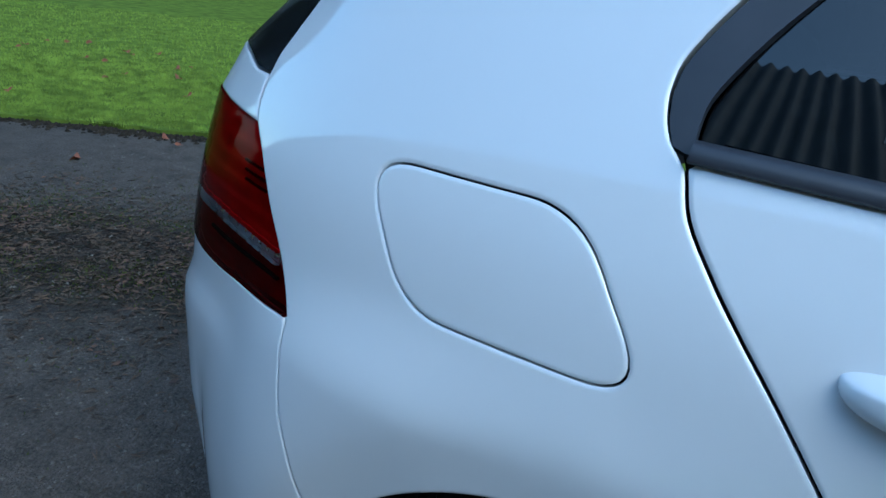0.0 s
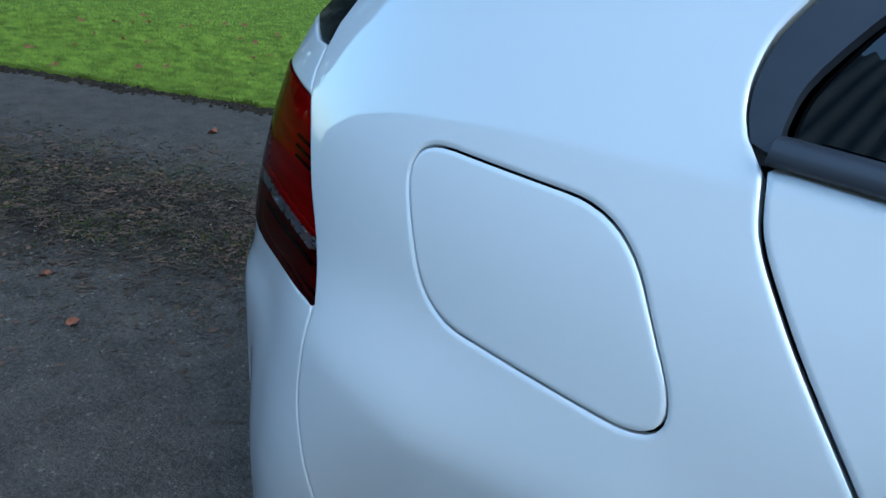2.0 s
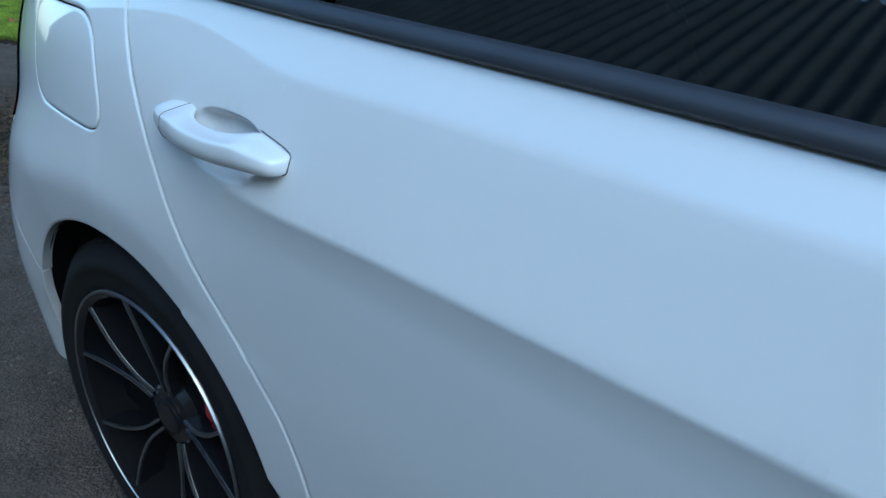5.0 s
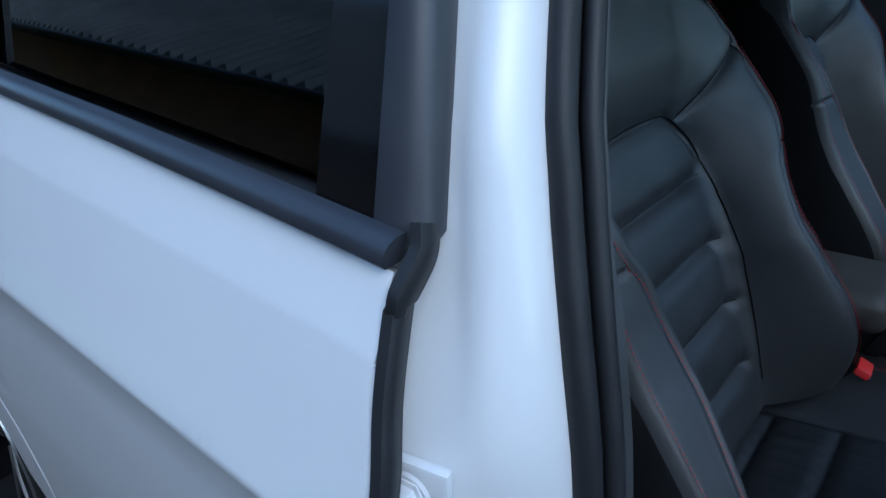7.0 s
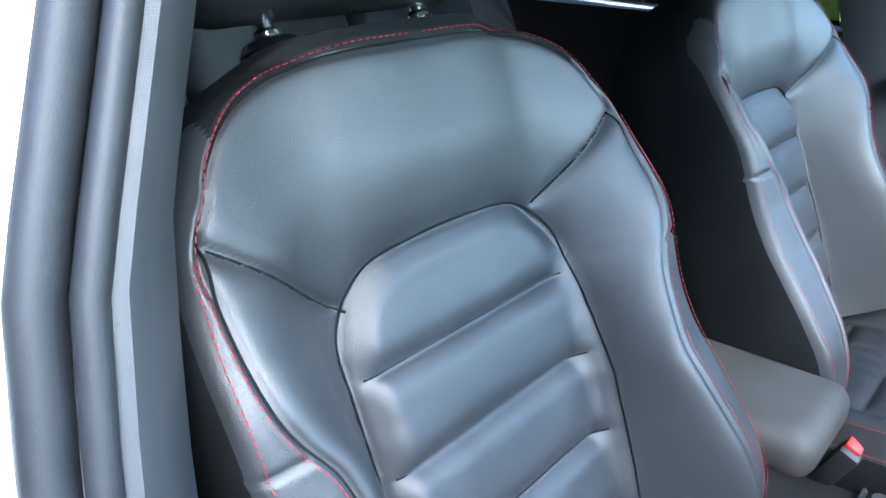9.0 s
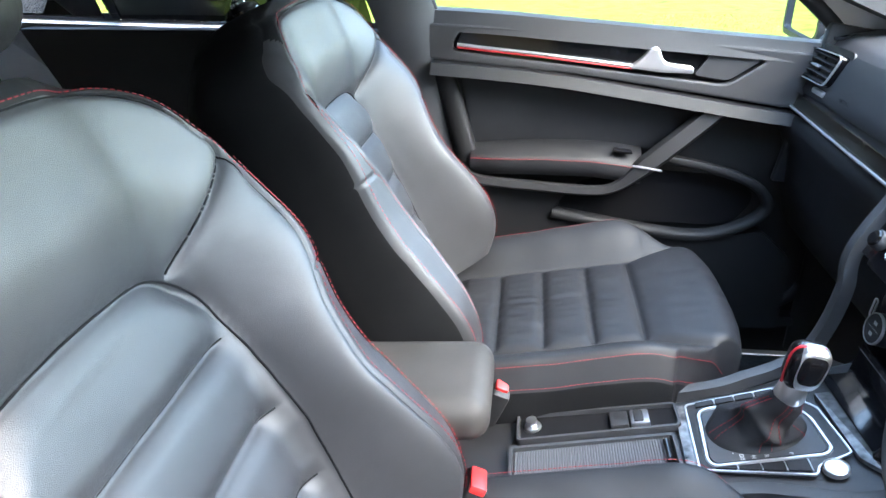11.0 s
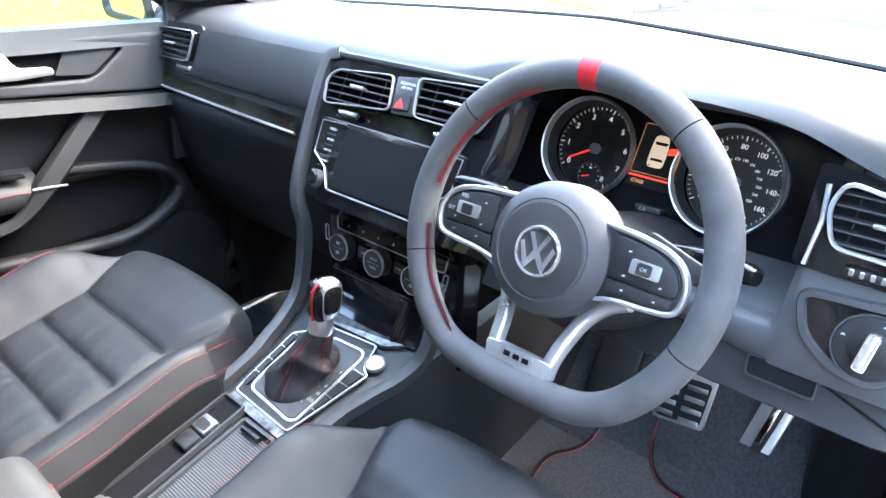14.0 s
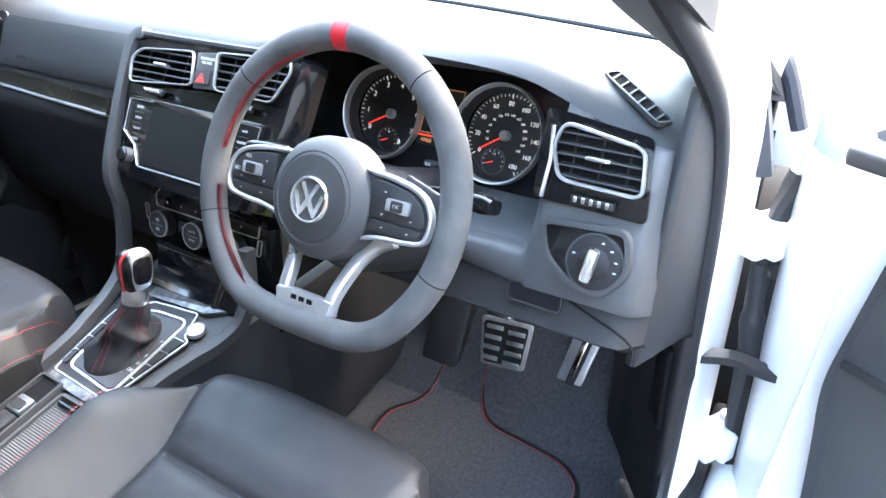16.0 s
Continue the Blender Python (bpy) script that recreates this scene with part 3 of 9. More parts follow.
# ---------- the car's body ----------
car = thing("car", "white five-door hatchback with open driver door", "car")
_TH = [(-1.6, 90), (-1.02, 90), (-0.90, 86), (-0.82, 66), (-0.74, 42), (-0.66, 29), (-0.55, 22.5), (-0.40, 17), (-0.2, 9), (0.0, 3.5), (0.2, 0)]
_us = np.linspace(0.2, -1.6, 721)
_th = np.radians(np.interp(_us, [p[0] for p in _TH], [p[1] for p in _TH]))
_du = -np.diff(_us)
_px = 0.2 - np.r_[0, np.cumsum(np.cos(_th[1:]) * _du)]
_py = np.r_[0, np.cumsum(np.sin(_th[1:]) * _du)]
W_TAB = [(0.14, 0.862), (0.22, 0.874), (0.30, 0.880), (0.45, 0.887), (0.60, 0.892), (0.72, 0.892), (0.77, 0.8915), (0.80, 0.8938), (0.8095, 0.8955), (0.813, 0.8950),
         (0.85, 0.880), (0.90, 0.8600), (0.93, 0.848), (0.985, 0.818), (1.02, 0.801), (1.10, 0.760), (1.2, 0.707), (1.3, 0.645), (1.36, 0.595), (1.41, 0.52), (1.45, 0.40)]
W_SOFT = [(0.14, 0.862), (0.22, 0.874), (0.30, 0.880), (0.45, 0.887), (0.60, 0.892), (0.70, 0.893), (0.76, 0.890), (0.806, 0.884),
          (0.85, 0.874), (0.90, 0.857), (0.95, 0.835), (0.985, 0.818), (1.02, 0.801), (1.10, 0.760), (1.2, 0.707), (1.3, 0.645), (1.36, 0.595), (1.41, 0.52), (1.45, 0.40)]
_zs = np.linspace(0.14, 1.45, 525)


def _soft_tab(tab, k):
    w = np.interp(_zs, [p[0] for p in tab], [p[1] for p in tab])
    ker = np.hanning(k) / np.hanning(k).sum()
    return np.convolve(np.pad(w, k, mode="edge"), ker, "same")[k:-k]


_w1, _w2 = _soft_tab(W_TAB, 3), _soft_tab(W_SOFT, 41)


ARCH_R, ARCH_C = 0.357, (-0.004, 0.314)


def half_width(x, z):
    a = float(np.interp(z + 0.81 - lerp_table(x, [(0.3, 0.820), (0.5, 0.819), (1.04, 0.802), (2.2, 0.77)]), _zs, _w1))
    b = float(np.interp(z, _zs, _w2))
    k = smoothstep(0.12, 0.42, x)
    w = a * k + b * (1 - k)
    r2 = math.hypot(x - 2.637, z - 0.312)
    w += 0.012 * smoothstep(0.455, 0.425, r2)
    return w


def flare(ang):
    """Half the body's width along the rear wheel arch's edge."""
    return lerp_table(ang, [(-20, 0.846), (6, 0.858), (18, 0.869), (44, 0.886), (62, 0.891), (90, 0.893), (118, 0.887), (133, 0.879), (148, 0.872), (160, 0.863), (173, 0.848), (195, 0.828)])


def tail_in(z):
    """The tail leans forward with height."""
    return lerp_table(z, [(0.2, 0.02), (0.45, -0.012), (0.62, -0.012), (0.68, 0.0), (0.95, 0.03), (1.02, 0.06), (1.40, 0.42), (1.46, 0.5)])


def skin(u, z, sgn=-1, out=0.0):
    """The body's surface: u runs forward along its plan, z is up."""
    if u >= 0.2:
        x, dy = u, 0.0
        # the nose
        k = smoothstep(2.75, 3.55, u)
        dy = 0.30 * k**2
    else:
        x, dy = float(np.interp(-u, -_us, _px)), float(np.interp(-u, -_us, _py))
    k = smoothstep(-0.35, -0.75, x)
    w = half_width(x, z)
    x += tail_in(z) * k
    y = w - dy * (w / 0.88)
    if -0.62 < x < 0.62 and z < 0.92:
        # the wheel arch swells out, with a flattened band round its edge
        ang = math.degrees(math.atan2(z - ARCH_C[1], x - ARCH_C[0]))
        ang = ang + 360 if ang < -90 else ang
        r = math.hypot(x - ARCH_C[0], z - ARCH_C[1])
        band = lerp_table(ang, [(0, 0.02), (30, 0.04), (60, 0.055), (90, 0.07), (120, 0.08), (150, 0.075), (180, 0.06)])
        k2 = 1 - smoothstep(ARCH_R + band - 0.03, ARCH_R + band + (0.14 if x > 0 else 0.25), r)
        e = flare(ang) + 0.09 * min(max(r - ARCH_R, 0.0), band)
        k2 *= 1 - smoothstep(0.70, 0.83, z)
        y = y * (1 - k2) + max(y, e) * k2 if z < 0.62 else y + (e - y) * k2
    y = max(y, 0.0) + out
    return Vector((x, sgn * y, z))


def skin_l(u, z):
    return skin(u, z, 1)


SHUT = [(0.004, 1.0), (0.017, 0.962), (0.046, 0.923), (0.074, 0.89), (0.12, 0.838), (0.175, 0.77), (0.217, 0.715), (0.252, 0.676), (0.292, 0.637), (0.34, 0.588), (0.38, 0.54), (0.415, 0.46), (0.43, 0.36), (0.44, 0.255)]
SHUT_S = [Vector((p.x, p.y)) for p in smooth_path([(a, b, 0) for a, b in SHUT], 4)]
CAR_TOP = [(-0.014, 1.018), (-0.022, 1.036), (-0.025, 1.062), (-0.016, 1.095), (0.03, 1.16), (0.11, 1.24), (0.20, 1.30), (0.32, 1.345), (0.5, 1.37)]
TOP_S = [Vector((p.x, p.y)) for p in smooth_path([(a, b, 0) for a, b in CAR_TOP], 4)]
arch = [Vector((ARCH_C[0] + ARCH_R * math.cos(a), ARCH_C[1] + ARCH_R * math.sin(a))) for a in np.radians(np.linspace(168, -12, 46))]
G = 0.0016


def offs(poly, d):
    """Moves a line sideways."""
    out = []
    for i, p in enumerate(poly):
        a, b = poly[max(0, i - 1)], poly[min(len(poly) - 1, i + 1)]
        t = (b - a).normalized()
        out.append(p + Vector((-t.y, t.x)) * d)
    return out


U_TOP, U_TIP = -0.562, -0.403
LIGHT_EDGE = [Vector((U_TOP, 0.936)), Vector((-0.524, 0.90)), Vector((-0.479, 0.848)), Vector((-0.448, 0.811)), Vector((U_TIP, 0.744))]
LIGHT_EDGE = [Vector((p.x, p.y)) for p in smooth_path([(q.x, q.y, 0) for q in LIGHT_EDGE], 5)]
SEAM = [Vector((U_TIP, 0.744)), Vector((-0.397, 0.70)), Vector((-0.384, 0.64)), Vector((-0.358, 0.58)), Vector((-0.318, 0.47)), Vector((-0.31, 0.43))]
SEAM = [Vector((p.x, p.y)) for p in smooth_path([(q.x, q.y, 0) for q in SEAM], 4)]
GATE = [Vector((U_TOP, 0.936)), Vector((-0.577, 0.962)), Vector((-0.582, 0.992)), Vector((-0.572, 1.06)), Vector((-0.525, 1.20)), Vector((-0.44, 1.30)), Vector((-0.33, 1.37)), Vector((-0.28, 1.395))]
FLAP_C, FLAP_R = [(-0.332, 0.951), (-0.074, 0.9515), (0.026, 0.808), (-0.236, 0.8105)], [0.075, 0.055, 0.068, 0.05]
flap_o = rounded(FLAP_C, FLAP_R, 9)
flap_i = [Vector((p.x + (-0.16 - p.x) * 0.013, p.y + (0.88 - p.y) * 0.032)) for p in flap_o]



def quarter(sgn, hole):
    fn = (lambda u, z: skin(u, z, sgn))
    ol = offs(list(reversed(SHUT_S[:34])), 0)
    i0 = min(range(len(SHUT_S)), key=lambda i: abs((SHUT_S[i] - Vector(ARCH_C)).length - ARCH_R - 0.03) if SHUT_S[i].y < 0.6 else 9)
    down = [p + Vector((-G, -G * 0.4)) for p in SHUT_S[: i0 + 1]]
    fine = [Vector((ARCH_C[0] + ARCH_R * math.cos(a), ARCH_C[1] + ARCH_R * math.sin(a))) for a in np.radians(np.linspace(151.2, 20, 66))]
    arc = [p for p in fine if p.x < down[-1].x - 0.01]
    arc = [p for p in arc if math.degrees(math.atan2(p.y - ARCH_C[1], p.x - ARCH_C[0])) > 20]
    out = down + list(reversed(arc)) + [p + Vector((0.0006, 0)) for p in reversed(SEAM) if p.y > 0.488]
    out += [p + Vector((G, 0)) for p in reversed(LIGHT_EDGE)] + [p + Vector((0.003, 0)) for p in GATE[1:]]
    out += [Vector((0.5, 1.395))] + [p + Vector((-G, G)) for p in reversed(TOP_S)]
    return sheet("quarter_panel", out, fn, M_PAINT, car, holes=[hole] if hole else [], step=0.012, thick=0.016, lip=0.0022, flip=(sgn > 0))


quarter(-1, flap_o)
quarter(1, None)
flap = sheet("fuel_flap", flap_i, lambda u, z: skin(u, z, -1, 0.0005), M_PAINT, car, step=0.015, thick=0.012, lip=0.0022, label="closed rounded white fuel filler flap")
sheet("flap_recess", [p + (p - Vector((-0.16, 0.88))) * 0.03 for p in flap_o], lambda u, z: skin(u, z, -1, -0.011), M_GAP, car, step=0.03, thick=0.002)

# bumper, lights, tailgate: each half, then the middle
LOW = 0.24


def bump_out(u, z, sgn=-1):
    k = smoothstep(-0.50, -0.62, u)
    # the bulge under the lamps with a step above it
    b = 0.008 * k * smoothstep(0.685, 0.64, z)
    p = skin(u, z, sgn, 0.0)
    e = 1e-3
    q = skin(u - e, z, sgn) - skin(u + e, z, sgn)
    nrm = Vector((q.y * -sgn, q.x * sgn, 0)).normalized() * (1 if sgn < 0 else 1)
    nrm = Vector((-abs(nrm.x), sgn * abs(nrm.y), 0))
    return p + nrm * b


UEND = -1.52
LAMP_BOT = [Vector((U_TIP, 0.744)), Vector((-0.47, 0.738)), Vector((-0.54, 0.733)), Vector((-0.62, 0.731)), Vector((-0.72, 0.735)), Vector((-0.92, 0.75))]
LAMP_BOT = [Vector((p.x, p.y)) for p in smooth_path([(q.x, q.y, 0) for q in LAMP_BOT], 4)]
LAMP_TOP = [Vector((U_TOP, 0.936)), Vector((-0.61, 0.939)), Vector((-0.67, 0.944)), Vector((-0.75, 0.948)), Vector((-0.92, 0.945))]
LAMP_TOP = [Vector((p.x, p.y)) for p in smooth_path([(q.x, q.y, 0) for q in LAMP_TOP], 4)]
for sgn in (-1, 1):
    out = [p + Vector((-0.0006, 0)) for p in SEAM if p.y > 0.488] + [Vector((ARCH_C[0] + ARCH_R * math.cos(a), ARCH_C[1] + ARCH_R * math.sin(a))) for a in np.radians(np.linspace(151.6, 192, 16))] + [Vector((-0.345, LOW)), Vector((UEND, LOW)), Vector((UEND, 0.74))] + [p + Vector((0, -G)) for p in reversed(LAMP_BOT) ]
    sheet("rear_bumper", out, lambda u, z, s=sgn: bump_out(u, z, s), M_PAINT, car, step=0.02, thick=0.014, lip=0.0018, flip=(sgn > 0))
    gate = [p + Vector((0, G)) for p in LAMP_TOP] + [Vector((LAMP_TOP[-1].x - G, LAMP_TOP[-1].y)), Vector((LAMP_BOT[-1].x - G, LAMP_BOT[-1].y)), Vector((UEND, 0.75)), Vector((UEND, 1.02)), Vector((-0.85, 1.02)), Vector((-0.70, 1.008)), Vector((-0.63, 0.994)), Vector((-0.585, 0.994)), Vector((-0.579, 0.965))]
    sheet("tailgate", gate, lambda u, z, s=sgn: skin(u, z, s), M_PAINT, car, step=0.02, thick=0.014, lip=0.0018, flip=(sgn > 0))
    glz = [Vector((-0.582, 0.998)), Vector((-0.63, 0.998)), Vector((-0.70, 1.012)), Vector((-0.85, 1.024)), Vector((UEND, 1.024)), Vector((UEND, 1.36)), Vector((-0.75, 1.37)), Vector((-0.38, 1.352)), Vector((-0.445, 1.30)), Vector((-0.53, 1.20)), Vector((-0.576, 1.062))]
    sheet("rear_screen", glz, lambda u, z, s=sgn: skin(u, z, s, -0.002), M_FIN, car, step=0.03, thick=0.006, flip=(sgn > 0), label="black glossy rear spoiler fin and screen")
    sheet("roof_spoiler", [(-0.24, 1.36), (-0.33, 1.36), (-0.75, 1.375), (UEND, 1.365), (UEND, 1.42), (-0.2, 1.42)], lambda u, z, s=sgn: skin(u, z, s, 0.003), M_PAINT, car, step=0.03, flip=(sgn > 0))

# tail lamps
for sgn in (-1, 1):
    lamp = thing("tail_lamp", "smoked red wraparound tail lamp, unlit", "tail lamp", "tail lamps")
    ol = [p + Vector((-G, 0)) for p in LIGHT_EDGE] + [p + Vector((0, G)) for p in LAMP_BOT[1:]] + [p for p in reversed(LAMP_TOP[1:])]
    lens_fn = lambda u, z, s=sgn: skin(u, z, s, 0.003)
    SP = [Vector((-0.446, 0.796)), Vector((-0.53, 0.803)), Vector((-0.63, 0.808)), Vector((-0.72, 0.806)), Vector((-0.92, 0.80))]
    TH = 0.016
    up_edge = [p for p in LIGHT_EDGE if p.y > 0.808]
    hi = [p + Vector((-G, 0)) for p in up_edge] + [Vector((p.x, p.y + TH / 2)) for p in SP] + list(reversed(LAMP_TOP[1:]))
    lo_edge = [p for p in LIGHT_EDGE if p.y < 0.784]
    sheet("upper_lens", hi, lens_fn, M_LENSR, lamp, step=0.02, thick=0.01, flip=(sgn > 0))
    lo = [Vector((p.x, p.y - TH / 2)) for p in reversed(SP)] + [p + Vector((-G, 0)) for p in lo_edge] + [p + Vector((0, G)) for p in LAMP_BOT[1:]]
    sheet("lower_lens", lo, lens_fn, M_LENSD, lamp, step=0.02, thick=0.01, flip=(sgn > 0))
    st = [Vector((p.x, p.y + TH / 2 - 0.001)) for p in SP] + [Vector((p.x, p.y - TH / 2 + 0.001)) for p in reversed(SP)]
    sheet("clear_strip", st, lens_fn, M_LENSC, lamp, step=0.02, thick=0.008, flip=(sgn > 0), label="clear reversing lamp strip")
    M_LB = mat("lamp_bowl", (0.20, 0.006, 0.012), 0.35, var=0.3, scale=30, metal=0.0)
    inner = [p + (Vector((U_TIP - 0.2, 0.86)) - p) * 0.012 for p in ol]
    sheet("lamp_bowl", inner, lambda u, z, s=sgn: skin(u, z, s, -0.010 + 0.002 * math.sin(z * 260)), M_LB, lamp, step=0.008, thick=0.004, flip=(sgn > 0))
    tray = [Vector((p.x, p.y + TH / 2 - 0.0005)) for p in SP] + [Vector((p.x, p.y - TH / 2 + 0.0005)) for p in reversed(SP)]
    sheet("strip_tray", tray, lambda u, z, s=sgn: skin(u, z, s, -0.0055 + 0.0008 * math.sin(u * 170)), M_CHROME, lamp, step=0.0045, thick=0.002, flip=(sgn > 0))
    # the reflector's facets behind the clear strip, and the dark light guides
    for i in range(9):
        f = i / 8
        p = SP[0].lerp(SP[1], f / 0.5) if f < 0.5 else SP[1].lerp(SP[2], (f - 0.5) / 0.5)
        c = skin(p.x - 0.004, p.y, sgn, -0.008)
        box("reflector", c, (0.012, 0.006, 0.008), M_BRIGHT, lamp, 0.002, turn(0, 20 * (i % 3), 30 * i))
    for k, z0 in enumerate((0.862, 0.873, 0.884)):
        pp = [skin(-0.50 - 0.06 * j / 5 - 0.006 * k, z0 + 0.002 * j / 5, sgn, -0.006) for j in range(6)]
        rod("light_guide", pp, 0.0022, M_GAP, lamp, 6)
    g2 = [skin(-0.44 - 0.2 * j / 8, 0.773 + 0.004 * j / 8, sgn, -0.003) for j in range(9)]
    rod("light_guide", g2, 0.003, M_GAP, lamp, 6)

# roof, sills, floor pan, bonnet and nose, wings
vs, fs = [], []
ys = np.linspace(-1, 1, 17)
xs = [(-0.24, 1.405), (-0.1, 1.425), (0.2, 1.447), (0.6, 1.455), (1.0, 1.448), (1.35, 1.42), (1.5, 1.40)]
for x, zc in xs:
    for t in ys:
        vs.append((x, t * 0.60, zc - 0.055 * t * t - 0.02 * t**8))
m = len(ys)
for i in range(len(xs) - 1):
    for j in range(m - 1):
        fs.append((i * m + j, (i + 1) * m + j, (i + 1) * m + j + 1, i * m + j + 1))
rf = mk("roof", vs, fs, M_PAINT, car)
rf.modifiers.new("thick", "SOLIDIFY").thickness = 0.012
vs2 = [(x, y * 0.97, z - 0.03) for x, y, z in vs]
hl = mk("headlining", vs2, fs, M_CLOTH, car)
hl.modifiers.new("thick", "SOLIDIFY").thickness = 0.006

for sgn in (-1, 1):
    # sill under the doors
    prof = [(0.45, 0.24), (2.25, 0.24), (2.25, 0.14), (0.40, 0.14)]
    sheet("side_skirt", prof, lambda u, z, s=sgn: skin(u, z, s, 0.004), M_PAINT, car, step=0.05, flip=(sgn > 0))
    box("sill", (1.35, sgn * 0.805, 0.27), (1.75, 0.07, 0.16), M_PAINT2, car, 0.03, seg=4)
    box("sill_cover", (1.42, sgn * 0.757, 0.285), (1.6, 0.028, 0.11), M_DOORP, car, 0.008)
    # front wing
    fa = [Vector((2.637 + 0.345 * math.cos(a), 0.312 + 0.345 * math.sin(a))) for a in np.radians(np.linspace(170, 10, 30))]
    wing = [Vector((2.20, 0.90)), Vector((2.13, 0.86)), Vector((2.12, 0.55)), Vector((2.16, 0.26)), Vector((2.26, 0.26))] + fa + [Vector((3.1, 0.36)), Vector((3.3, 0.40)), Vector((3.3, 0.70)), Vector((2.9, 0.84))]
    sheet("front_wing", wing, lambda u, z, s=sgn: skin(u, z, s), M_PAINT, car, step=0.04, flip=(sgn > 0))
    # drip rail beside the roof
    pth = smooth_path([(-0.2, sgn * 0.565, 1.40), (0.3, sgn * 0.60, 1.395), (0.9, sgn * 0.605, 1.392), (1.35, sgn * 0.60, 1.365), (1.75, sgn * 0.645, 1.20), (2.1, sgn * 0.69, 1.01), (2.28, sgn * 0.715, 0.92)], 8)
    prof = [(0.05, -0.035), (0.055, 0.0), (0.03, 0.02), (-0.03, 0.02), (-0.05, 0.0), (-0.045, -0.035)]
    mk("roof_rail", *sweep_v(pth, prof), M_PAINT, car)
    box("wheel_housing", (0.01, sgn * 0.66, 0.42), (0.72, 0.30, 0.46), M_GAP, car, 0.05)

vs, fs = [], []
for i in range(11):
    f = i / 10
    for j in range(15):
        t = j / 7 - 1
        vs.append((2.36 + 0.93 * f - 0.12 * t * t * (0.3 + f), t * (0.74 - 0.06 * f), 0.93 - 0.20 * f**1.7 - 0.045 * t * t))
for i in range(10):
    for j in range(14):
        a = i * 15 + j
        fs.append((a, a + 15, a + 16, a + 1))
hood = mk("bonnet", vs, fs, M_PAINT, car)
hood.modifiers.new("thick", "SOLIDIFY").thickness = 0.01
box("front_bumper", (3.32, 0, 0.47), (0.30, 1.5, 0.48), M_PAINT, car, 0.09, seg=5)
box("floor_pan", (1.2, 0, 0.205), (3.6, 1.44, 0.03), M_GAP, car, 0.005)
box("bulkhead", (2.42, 0, 0.55), (0.04, 1.42, 0.68), M_GAP, car, 0.005)
# windscreen
vs, fs = [], []
for i in range(9):
    f = i / 8
    for j in range(13):
        t = j / 6 - 1
        vs.append((2.46 - 0.97 * f - 0.10 * t * t, t * (0.70 - 0.12 * f), 0.925 + 0.475 * f - 0.03 * t * t * f))
for i in range(8):
    for j in range(12):
        a = i * 13 + j
        fs.append((a, a + 13, a + 14, a + 1))
ws = mk("windscreen", vs, fs, M_GLASS, car)
ws.visible_shadow = False

